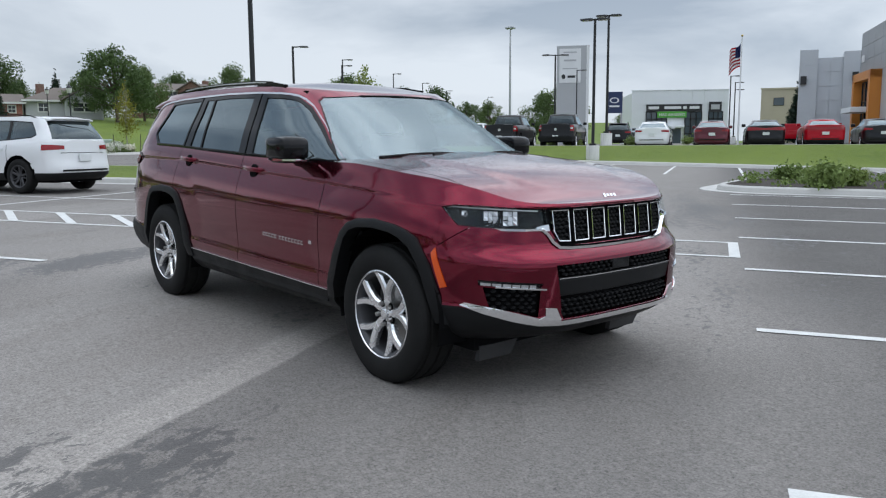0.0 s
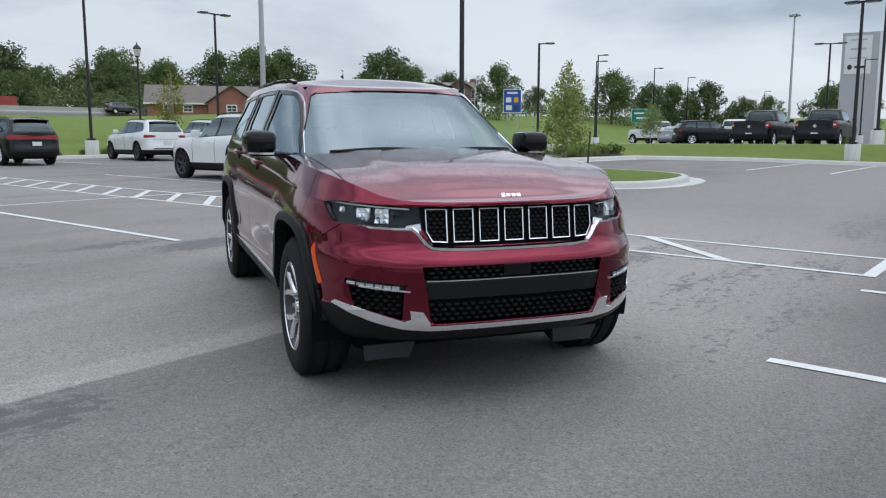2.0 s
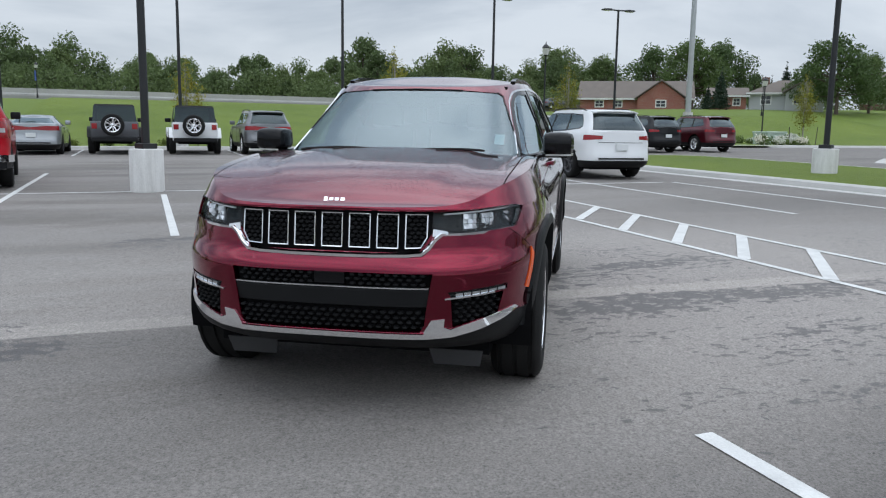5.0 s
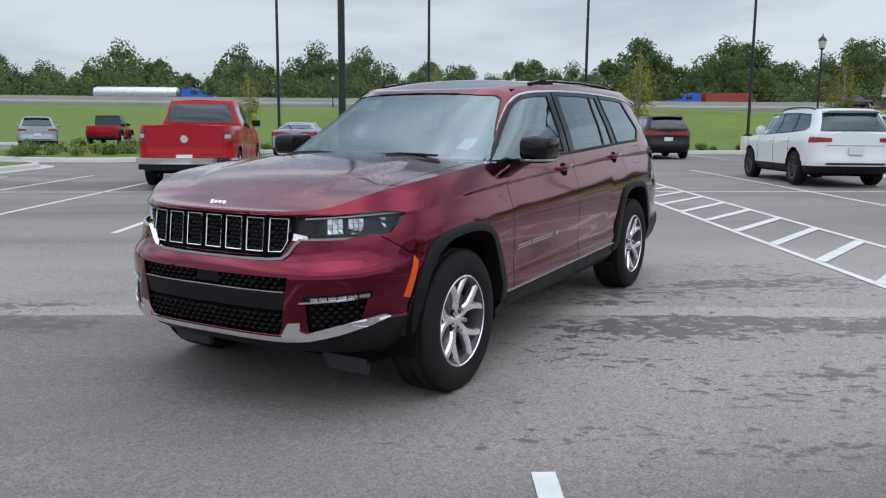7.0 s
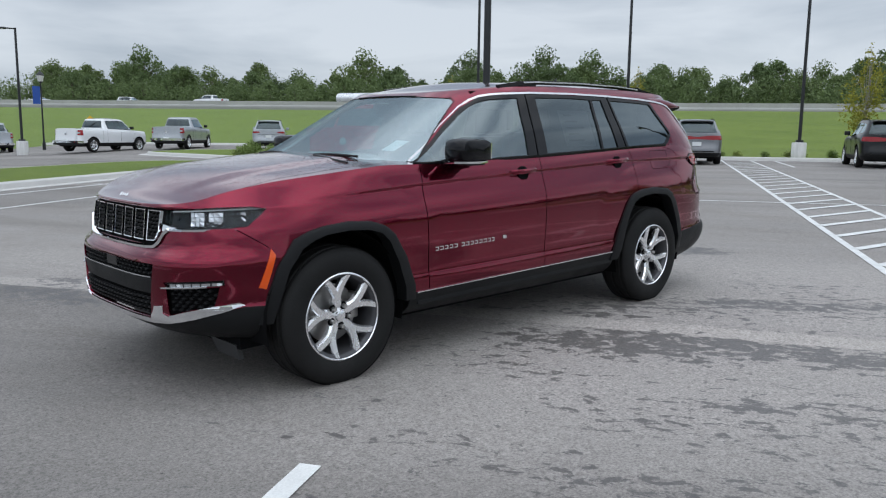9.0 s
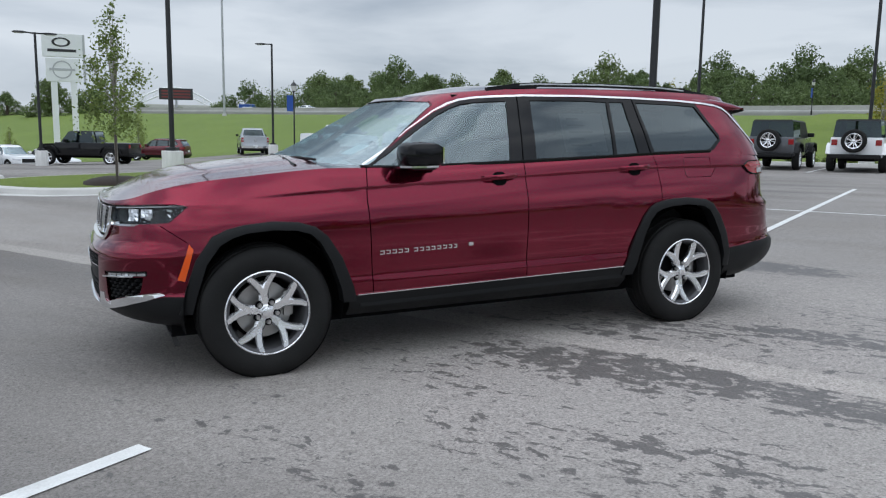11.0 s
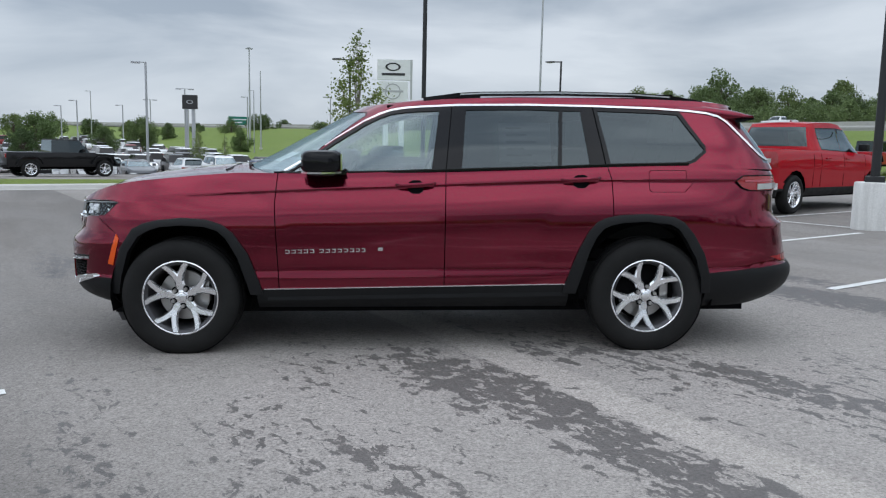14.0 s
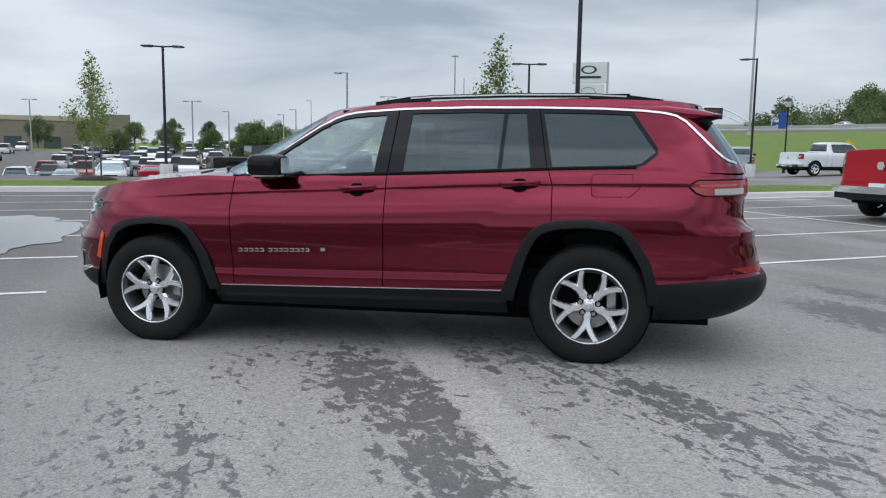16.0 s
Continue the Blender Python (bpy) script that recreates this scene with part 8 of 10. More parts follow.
# the blue flag-shaped sign beside it
bs = thing("blue_sign", -54.8, 74.2, ground_z(-54.8, 74.2), 38, "blue upright sign with a white oval emblem", "sign")
frame_box("sign_post", bs, SIGN_GREY, 0.75, 0.95, 0, 4.2, 0, 0.2)
frame_box("sign_panel", bs, SIGN_NAVY, -0.95, 0.95, 3.7, 6.2, 0, 0.3)
disc("emblem", bs, SIGN_WHITE, 0, 5.2, -0.16, 0.55, 0.33, 0.7)
frame_box("emblem_bar", bs, SIGN_WHITE, -0.6, 0.6, 4.4, 4.6, -0.16, 0.03)

# the white two-panel sign of the southern dealer
py = thing("pylon_sign", 1.9, -94.5, ground_z(1.9, -94.5), -2, "white pylon sign with two emblem panels on posts", "sign")
zb = -ground_z(1.9, -94.5)
for s in (-1, 1):
    frame_box("sign_post", py, SIGN_WHITE, s * 1.0 - 0.32, s * 1.0 + 0.32, -0.3, zb + 8.0, 0, 0.5)
frame_box("emblem_panel", py, SIGN_WHITE, -2.05, 2.05, zb + 9.4, zb + 11.9, 0, 0.6, "white panel with a dark oval emblem")
frame_box("emblem_panel", py, SIGN_WHITE, -1.75, 1.75, zb + 6.7, zb + 9.25, 0, 0.6, "white panel with a grey ring emblem")
frame_box("sign_edge", py, SIGN_GREY, -2.3, -2.05, zb + 6.7, zb + 11.9, 0, 0.6)
disc("emblem", py, SIGN_DARK, 0.1, zb + 11.0, 0.335, 0.95, 0.5, 0.72)
frame_box("emblem_bar", py, SIGN_DARK, -1.4, 1.5, zb + 9.95, zb + 10.25, 0.31, 0.03)
disc("emblem", py, SIGN_GREY, 0.1, zb + 8.0, 0.335, 1.0, 0.98, 0.86)
frame_box("emblem_bar", py, SIGN_GREY, -1.2, 1.4, zb + 7.9, zb + 8.15, 0.31, 0.03)

# road signs by the highway
def road_sign(x, y, z0, z1, w, az, mat, label, bars=()):
    gz = ground_z(x, y)
    ob = thing("road_sign", x, y, gz, az, label, "road sign", "signs along the highway")
    for s in (-0.3, 0.3):
        bm = bmesh.new()
        tube(bm, (s * w, 0, -0.3), (s * w, 0, z1 - gz - 0.1), 0.07, 0.07, 8)
        part("sign_post", bm, POLE_SILVER, ob)
    frame_box("sign_panel", ob, mat, -w / 2, w / 2, z0 - gz, z1 - gz, -0.1, 0.05)
    frame_box("sign_border", ob, SIGN_WHITE, -w / 2 - 0.05, w / 2 + 0.05, z0 - gz - 0.05, z1 - gz + 0.05, -0.085, 0.04)
    for bx, bz, bw, bh, m in bars:
        frame_box("sign_bar", ob, m, bx * w - bw * w / 2, bx * w + bw * w / 2, z0 - gz + (z1 - z0) * (bz - bh / 2), z0 - gz + (z1 - z0) * (bz + bh / 2), -0.135, 0.02)
    return ob


W_, Y_ = SIGN_WHITE, SIGN_YELLOW
road_sign(-73.1, 36.8, 4.3, 6.7, 1.85, 65, SIGN_BLUE, "blue road services sign with small white panels", ((0, 0.86, 0.6, 0.08, W_), (-0.22, 0.55, 0.3, 0.22, W_), (0.22, 0.55, 0.26, 0.22, Y_), (-0.2, 0.2, 0.34, 0.22, W_), (0.22, 0.2, 0.26, 0.2, SIGN_NAVY)))
road_sign(-116, 84, 4.4, 6.8, 4.2, 55, SIGN_GREEN, "green highway direction sign with white bars", ((-0.2, 0.7, 0.4, 0.12, W_), (0.05, 0.35, 0.7, 0.14, W_), (0.3, 0.7, 0.16, 0.2, W_)))
road_sign(-38.5, -190, 5.4, 8.1, 4.0, 165, SIGN_BLUE, "blue highway sign far along the road", ((0, 0.7, 0.6, 0.12, W_), (-0.15, 0.35, 0.4, 0.2, W_)))
road_sign(53, -248, 6.6, 9.2, 6.5, 190, SIGN_GREEN, "green highway direction sign far along the road", ((0, 0.65, 0.7, 0.14, W_), (-0.1, 0.3, 0.5, 0.14, W_)))

# yellow warning diamond at the meadow's edge
x, y = -19.6, -62.5
dia = thing("warning_sign", x, y, ground_z(x, y), 165, "small yellow diamond warning sign on a post", "road sign")
bm = bmesh.new()
tube(bm, (0, 0, -0.2), (0, 0, 1.9), 0.035, 0.035, 8)
part("sign_post", bm, POLE_SILVER, dia)
bm = bmesh.new()
loft(bm, [[(0.5 * math.cos(k * math.pi / 2), dy, 1.7 + 0.5 * math.sin(k * math.pi / 2)) for k in range(4)] for dy in (0.04, 0.07)])
bmesh.ops.recalc_face_normals(bm, faces=bm.faces)
part("sign_panel", bm, SIGN_YELLOW, dia)

# dark display board beside the highway and a black box sign in the southern lot
bb = thing("display_board", -20, -173, ground_z(-20, -173), -8, "wide dark display board on a post", "sign")
zb = -ground_z(-20, -173)
frame_box("board", bb, SIGN_DARK, -3.4, 3.4, zb + 8.0, zb + 10.4, 0, 0.5)
for k in range(3):
    frame_box("lamp_row", bb, varied("dim_red_letters", (0.16, 0.03, 0.03), 0.6), -2.9, 2.9, zb + 8.4 + 0.62 * k, zb + 8.75 + 0.62 * k, 0.26, 0.03)
bm = bmesh.new()
tube(bm, (0, 0, -0.3), (0, 0, zb + 8.1), 0.25, 0.25, 12)
part("sign_post", bm, POLE_SILVER, bb)
ks = thing("box_sign", 28.5, -100, -1.0, 5, "black box sign with a pale emblem on two posts", "sign")
frame_box("box_panel", ks, SIGN_DARK, -0.95, 0.95, 6.5, 8.3, 0, 0.5)
disc("emblem", ks, SIGN_GREY, 0, 7.4, 0.28, 0.42, 0.25, 0.7)
for s in (-0.42, 0.42):
    frame_box("sign_post", ks, POLE_SILVER, s - 0.22, s + 0.22, -0.6, 6.5, 0, 0.3)

# pale green cabinet by the flower bed
x, y = -51.0, 13.4
ub = thing("utility_box", x, y, ground_z(x, y), 20, "pale green metal utility box on the lawn", "utility box")
bm = bmesh.new()
box(bm, -0.85, 0.85, -0.7, 0.7, -0.1, 0.85, 0.04)
part("cabinet", bm, varied("pale_green_metal", (0.42, 0.52, 0.44), 0.5, 0.06), ub)
bm = bmesh.new()
box(bm, -0.9, 0.9, -0.75, 0.75, 0.85, 0.98, 0.04)
part("lid", bm, varied("pale_green_lid", (0.46, 0.55, 0.48), 0.5, 0.06), ub)

# flagpole on the northern lot
x, y = -31.8, 61.9
fp = thing("flagpole", x, y, ground_z(x, y), 0, "white flagpole with a red and white striped flag", "flagpole")
bm = bmesh.new()
h = 10.3 - ground_z(x, y)
rod(bm, [(0, 0, -0.1), (0, 0, h)], [0.085, 0.045], 12)
part("pole", bm, SIGN_WHITE, fp, soft=40)
bm = bmesh.new()
bmesh.ops.create_uvsphere(bm, u_segments=12, v_segments=8, radius=0.1, matrix=Matrix.Translation((0, 0, h + 0.05)))
part("finial", bm, material("gilt_ball", (0.5, 0.36, 0.12), 0.3, 0.8), fp)
FLAG_RED = varied("flag_red", (0.42, 0.02, 0.03), 0.8, 0.08)
FLAG_BLUE = varied("flag_blue", (0.02, 0.03, 0.12), 0.8, 0.08)
bm = bmesh.new()
nI, nJ = 14, 13
grid = []
for i in range(nI + 1):
    s = i / nI
    grid.append([bm.verts.new((-0.10 - 0.95 * s * (1 - 0.12 * s), -0.42 * s + 0.11 * math.sin(7 * s), h - 0.55 - 0.153 * j - 0.75 * s - 0.10 * math.sin(6 * s + 0.2 * j))) for j in range(nJ + 1)])
for i in range(nI):
    for j in range(nJ):
        f = bm.faces.new((grid[i][j], grid[i][j + 1], grid[i + 1][j + 1], grid[i + 1][j]))
        f.material_index = 2 if i < 6 and j < 7 else (0 if j % 2 == 0 else 1)
        f.smooth = True
bmesh.ops.solidify(bm, geom=bm.faces[:], thickness=0.012)
part("flag", bm, [FLAG_RED, SIGN_WHITE, FLAG_BLUE], fp, "striped flag hanging in light wind")

# ---- trees, shrubs and beds ----


def leaf_material(name, dark, light, glow=0.25):
    m = material(name, light, 0.55, spec=0.3)
    t, b = nodes(m)
    geo = t.nodes.new("ShaderNodeNewGeometry")
    info = t.nodes.new("ShaderNodeObjectInfo")
    c = ramp(t, geo.outputs["Random Per Island"], [(0.0, dark), (0.6, light), (1.0, tuple(min(1, v * 1.35) for v in light))])
    big = tex_noise(t, coords(t), 0.45, 3)
    c = mix(t, 0.5, c, ramp(t, big, [(0.32, dark), (0.68, light)]))
    c = mix(t, 0.35, c, ramp(t, info.outputs["Random"], [(0.0, tuple(v * 0.65 for v in dark)), (0.5, light), (1.0, (light[0] * 1.25, light[1] * 1.1, light[2] * 0.9))]))
    t.links.new(c, b.inputs["Base Color"])
    tr = t.nodes.new("ShaderNodeBsdfTranslucent")
    t.links.new(c, tr.inputs["Color"])
    ms = t.nodes.new("ShaderNodeMixShader")
    ms.inputs[0].default_value = glow
    t.links.new(b.outputs[0], ms.inputs[1])
    t.links.new(tr.outputs[0], ms.inputs[2])
    t.links.new(ms.outputs[0], t.nodes["Material Output"].inputs["Surface"])
    return m


LEAF_OAK = leaf_material("oak_leaf", (0.040, 0.074, 0.026), (0.125, 0.185, 0.068), 0.4)
LEAF_WOOD = leaf_material("woodland_leaf", (0.050, 0.083, 0.032), (0.152, 0.208, 0.082), 0.42)
LEAF_FIR = leaf_material("fir_needle", (0.010, 0.024, 0.014), (0.028, 0.052, 0.030), 0.1)
LEAF_YOUNG = leaf_material("young_leaf", (0.12, 0.17, 0.045), (0.27, 0.33, 0.11), 0.4)
LEAF_YELLOW = leaf_material("yellowing_leaf", (0.13, 0.14, 0.02), (0.30, 0.29, 0.045), 0.35)
LEAF_SHRUB = leaf_material("shrub_leaf", (0.075, 0.12, 0.030), (0.20, 0.27, 0.08), 0.3)
PETAL = leaf_material("white_petal", (0.55, 0.55, 0.48), (0.80, 0.80, 0.74), 0.3)
BARK = varied("bark", (0.10, 0.078, 0.06), 0.9, 0.3, 6.0, 30, bump_strength=0.6, world=False)
BARK_PALE = varied("pale_bark", (0.30, 0.275, 0.245), 0.85, 0.22, 5.0, 40, bump_strength=0.4, world=False)


def leaves_mesh(name, lobes, count, size, seed, mat, inner=0.45, ragged=0.2, flat=0.0):
    """Leaf cards strewn through the outer shell of a set of lobes (x, y, z, rx, ry, rz)."""
    rng = np.random.default_rng(seed)
    lob = np.array(lobes, float)
    wgt = (lob[:, 3] * lob[:, 4] * lob[:, 5]) ** (2 / 3)
    pick = rng.choice(len(lob), count, p=wgt / wgt.sum())
    d = rng.normal(size=(count, 3))
    d /= np.linalg.norm(d, axis=1)[:, None]
    wob = 1 + ragged * (np.sin(5 * d[:, 0] + 2.1 * pick) * np.sin(4.3 * d[:, 1] + 1.3 * pick) + 0.7 * np.sin(9 * d[:, 2] + pick) * np.sin(8 * d[:, 0]))
    rad = (1 - inner * rng.random(count) ** 1.4) * wob
    c = lob[pick, :3] + d * rad[:, None] * lob[pick, 3:]
    nrm = d + rng.normal(scale=0.75, size=(count, 3))
    nrm[:, 2] += flat
    nrm /= np.linalg.norm(nrm, axis=1)[:, None]
    t1 = np.cross(nrm, rng.normal(size=(count, 3)))
    t1 /= np.linalg.norm(t1, axis=1)[:, None]
    t2 = np.cross(nrm, t1)
    s = size * (0.6 + 0.8 * rng.random(count))[:, None]
    quad = np.stack([c - t1 * s * 0.55, c + t2 * s * 0.36 - t1 * s * 0.05 + nrm * s * 0.08, c + t1 * s * 0.6, c - t2 * s * 0.36 - t1 * s * 0.05 + nrm * s * 0.08], 1)
    me = bpy.data.meshes.new(name)
    me.from_pydata(quad.reshape(-1, 3).tolist(), [], np.arange(count * 4).reshape(-1, 4).tolist())
    me.materials.append(mat)
    return me


def limb_mesh(name, height, r, ends, seed, mat, fork=0.3, start=0.28):
    rng = random.Random(seed)
    bm = bmesh.new()
    lean = rng.uniform(-0.02, 0.02) * height
    rod(bm, [(0, 0, -0.15), (0, 0, 0.02 * height), (lean * 0.4, lean * 0.3, height * 0.3), (lean, -lean, height * 0.62), (lean, lean, height * 0.9)], [r * 1.35, r, r * 0.8, r * 0.5, r * 0.12], 9)
    for ex, ey, ez in ends:
        z0 = min(height * start + fork * ez * 0.6, ez * 0.92)
        m = ((ex * 0.45 + rng.uniform(-0.1, 0.1)), ey * 0.45 + rng.uniform(-0.1, 0.1), z0 + (ez - z0) * 0.62)
        rod(bm, [(lean * 0.4, 0, z0), m, (ex, ey, ez)], [r * 0.42, r * 0.27, r * 0.07], 6)
    return mesh_from(bm, name, mat, 50)


def tree_kind(seed, height, width, r, count, leaf, mat, form="round", bark=BARK):
    rng = random.Random(seed)
    lobes, ends = [], []
    if form == "fir":
        for k in range(9):
            f = k / 8
            z = height * (0.12 + 0.82 * f)
            rr = width * 0.5 * (1.02 - f)
            for j in range(5 if k < 7 else 1):
                a = j * 1.257 + k * 0.6 + rng.uniform(-0.3, 0.3)
                q = rr * (0.55 if k < 7 else 0)
                lobes.append((q * math.cos(a), q * math.sin(a), z - 0.12 * rr, rr * 0.5 + 0.12, rr * 0.5 + 0.12, 0.07 * height))
                ends.append((q * math.cos(a), q * math.sin(a), z - 0.1 * rr))
    elif form == "young":
        n = 15
        for k in range(n):
            f = (k + 0.5) / n
            z = height * (0.27 + 0.71 * f)
            env = width * 0.5 * (1.0 - f) ** 0.75 * min(1.0, 0.45 + 2.2 * f)
            a = k * 2.4 + rng.uniform(-0.4, 0.4)
            q = env * rng.uniform(0.3, 0.75)
            s = env * rng.uniform(0.45, 0.7) + 0.07
            lobes.append((q * math.cos(a), q * math.sin(a), z, s, s, s * rng.uniform(0.9, 1.5)))
            ends.append((q * math.cos(a) * 1.2, q * math.sin(a) * 1.2, z + s * 0.5))
    else:
        n = 34
        for k in range(n):
            f = (k + 0.5) / n
            a = k * 2.4 + rng.uniform(-0.5, 0.5)
            z = height * (0.22 + 0.64 * f)
            env = width * 0.5 * math.sin(math.pi * min(1, 0.26 + 0.68 * f)) ** 0.7
            q = env * rng.uniform(0.3, 1.0) * (0.4 if k >= n - 3 else 1)
            s = width * rng.choice((0.07, 0.10, 0.13, 0.17, 0.20)) * rng.uniform(0.85, 1.15)
            lobes.append((q * math.cos(a), q * math.sin(a), z, s, s, s * rng.uniform(0.75, 1.05)))
            ends.append((q * math.cos(a), q * math.sin(a), z))
    crown = leaves_mesh("crown", lobes, count, leaf, seed, mat, 0.5 if form != "young" else 0.9, 0.24)
    trunk = limb_mesh("trunk", height * (0.86 if form == "round" else 1.0), r, ends, seed + 1, bark)
    return trunk, crown


def bed_lift(x, y):
    """Height of the planted islands over the paving."""
    u, v = unplan(x, y)
    return 0.15 if (-18.3 < u < -12.1 and -21 < v < -3.5) or (12.5 < u < 18.4 and -21 < v < -4.4) or (19.8 < u < 25.8 and -7.4 < v < 34) else 0.0


def plant_tree(kind, x, y, label, category="tree", group="", s=1.0, sz=1.0, rz=0.0, z=None, name="tree"):
    ob = thing(name, x, y, ground_z(x, y) + bed_lift(x, y) if z is None else z, 0, label, category, group)
    ob.matrix_basis = ob.matrix_basis @ Matrix.Rotation(rz, 4, "Z") @ Matrix.Diagonal((s, s, s * sz, 1))
    shared("trunk", kind[0], ob, Matrix.Identity(4))
    shared("crown", kind[1], ob, Matrix.Identity(4))
    return ob


def stakes(x, y, n=2, h=1.15, rad=0.6, az0=20):
    """Short leaning stakes round a newly planted tree."""
    for k in range(n):
        a = radians(az0 + 360 * k / n)
        px, py = x + rad * math.cos(a), y + rad * math.sin(a)
        st = thing("tree_stake", px, py, ground_z(px, py) + bed_lift(px, py), 0, "thin dark stake beside a newly planted tree", "stake", "tree stakes")
        bm = bmesh.new()
        tube(bm, (0, 0, -0.2), (0.09 * math.cos(a), 0.09 * math.sin(a), h), 0.028, 0.024, 7)
        part("stake", bm, WOOD_STAKE, st)


def mulch_ring(x, y, r=0.75):
    ob = thing("mulch_ring", x, y, ground_z(x, y) + bed_lift(x, y), 0, "dark mulch mound round a young tree", "mulch", "mulch mounds")
    bm = bmesh.new()
    rng = random.Random(int(x * 7 + y * 3))
    rings = []
    for rr, zz in ((1.0, -0.06), (0.97, 0.05), (0.75, 0.12), (0.4, 0.17), (0.1, 0.18)):
        rings.append([(r * rr * math.cos(k * math.pi / 12) * (1 + rng.uniform(-0.05, 0.05)), r * rr * math.sin(k * math.pi / 12) * (1 + rng.uniform(-0.05, 0.05)), zz) for k in range(24)])
    loft(bm, rings)
    part("mulch", bm, MULCH, ob, soft=60)


YOUNG = [tree_kind(11, 3.8, 2.5, 0.034, 4200, 0.085, LEAF_YOUNG, "young", BARK_PALE), tree_kind(12, 5.2, 2.5, 0.045, 3000, 0.085, LEAF_YOUNG, "young", BARK_PALE), tree_kind(13, 4.2, 1.9, 0.035, 1900, 0.08, LEAF_YELLOW, "young", BARK_PALE)]
LBL = "young slender tree with sparse pale leaves"
for k, x, y, s in ((0, -13.5, 9.4, 0.82), (1, 1.4, -14.9, 0.83), (1, 16.4, -18.9, 0.9)):
    plant_tree(YOUNG[k], x, y, LBL + " in a mulch ring", "tree", "young trees of the car park", s, rz=x, name="young_tree")
    mulch_ring(x, y)
    stakes(x, y, 2, 1.15, 0.65, 30 + 40 * x)
# yellow-green saplings along the western lawn and about the entrance drive
for x, y, k, s in ((-50.5, 15.4, 2, 1.2), (-32.6, -8.2, 2, 1.22), (-38.9, 0.1, 2, 1.15), (-29.3, -17.4, 2, 1.05), (-25.6, -26.5, 2, 1.0), (-33.5, 26.5, 0, 0.7)):
    plant_tree(YOUNG[k], x, y, "yellow-green sapling standing on the lawn" if k == 2 else LBL, "tree", "young trees on the lawn", s, rz=x, name="young_tree")
    if k == 2:
        stakes(x, y, 2, 1.3, 0.8, 60)
for x, y, s in ((18.8, -66.4, 0.85), (17.7, -71.8, 0.7), (32.5, -66.8, 0.5), (-3.0, -62.0, 0.8), (6.5, -73, 0.6)):
    plant_tree(YOUNG[1], x, y, LBL + " among parked cars", "tree", "young trees of the southern lot", s, rz=x, name="young_tree")

OAKS = [tree_kind(21 + k, 12.0, 10.5, 0.30, 8000, 0.34, LEAF_OAK) for k in range(3)]
WOODS = [tree_kind(31 + k, 11.0, (8.0, 9.5, 7.0, 8.6)[k], 0.22, 5000, 0.34, LEAF_WOOD) for k in range(4)]
FIR = tree_kind(41, 9.5, 4.4, 0.18, 3600, 0.30, LEAF_FIR, "fir")

# large trees about the houses: direction, distance, top
rng = random.Random(5)
EYE = (4.0, 0.0)


def far_tree(kind, az, d, ztop, label, h0, group="trees about the houses", z=None):
    x, y = EYE[0] + d * math.cos(radians(az)), EYE[1] + d * math.sin(radians(az))
    gz = (ground_z(x, y) if z is None else z) - 0.2
    plant_tree(kind, x, y, label, "tree", group, (ztop - gz) / h0, rng.uniform(0.95, 1.05), rng.uniform(0, 6.28), gz)


OAK_L = "large dark green broadleaf tree beside the houses"
for az, d, zt, k in ((163.2, 118, 14.4, 0), (161.4, 126, 12.4, 1), (164.9, 124, 11.4, 2), (155.3, 165, 17.0, 1), (158.8, 185, 16.0, 2), (152.6, 190, 13.5, 0), (149.8, 180, 12.5, 1), (147.2, 170, 15.2, 2), (144.6, 200, 15.5, 0), (143.0, 175, 13.0, 1), (140.8, 180, 13.0, 2), (138.5, 210, 11.5, 0), (136.8, 220, 12.0, 1), (172.4, 152, 19.0, 0), (175.0, 160, 18.0, 1), (170.6, 158, 17.5, 2), (178.5, 160, 16.2, 2), (181.3, 158, 15.5, 0), (168.5, 175, 14.0, 1), (131.9, 110, 9.0, 0), (133.2, 125, 8.5, 1), (126.8, 150, 7.2, 2)):
    far_tree(OAKS[k], az, d, zt, OAK_L, 11.2)
for az, d, zt in ((170.4, 117, 11.0), (171.2, 119, 8.6), (166.5, 150, 14.6), (167.4, 158, 12.5), (116.2, 108, 8.4), (157.0, 175, 13.0)):
    far_tree(FIR, az, d, zt, "dark spire of a fir tree", 9.4)

# the wood beyond the highway
for row, (v0, du, f) in enumerate(((-127, 5.2, 0.80), (-133, 5.6, 0.97), (-141, 6.5, 1.04))):
    u = -128.0
    while u < 128:
        v = v0 + rng.uniform(-2.5, 2.5)
        uu = u + rng.uniform(-1.8, 1.8)
        x, y = plan(uu, v)
        az = math.degrees(math.atan2(y - EYE[1], x - EYE[0])) % 360
        d = math.hypot(x - EYE[0], y - EYE[1])
        if az > 178:
            el = 4.9 + 0.5 * math.exp(-((az - 190) / 9) ** 2) - 0.5 * smooth(214, 232, az) - 0.5 * smooth(248, 256, az)
            el *= f * rng.uniform(0.84, 1.06) * (1 + 0.10 * math.sin(az * 0.9 + 1.0))
            plant_tree(WOODS[rng.randrange(4)], x, y, "broadleaf tree in the wood beyond the highway", "tree", "trees of the wood", (1.35 + d * math.tan(radians(el)) - ground_z(x, y)) / 10.2, rng.uniform(0.95, 1.1), rng.uniform(0, 6.28))
        u += du * rng.uniform(0.85, 1.2)
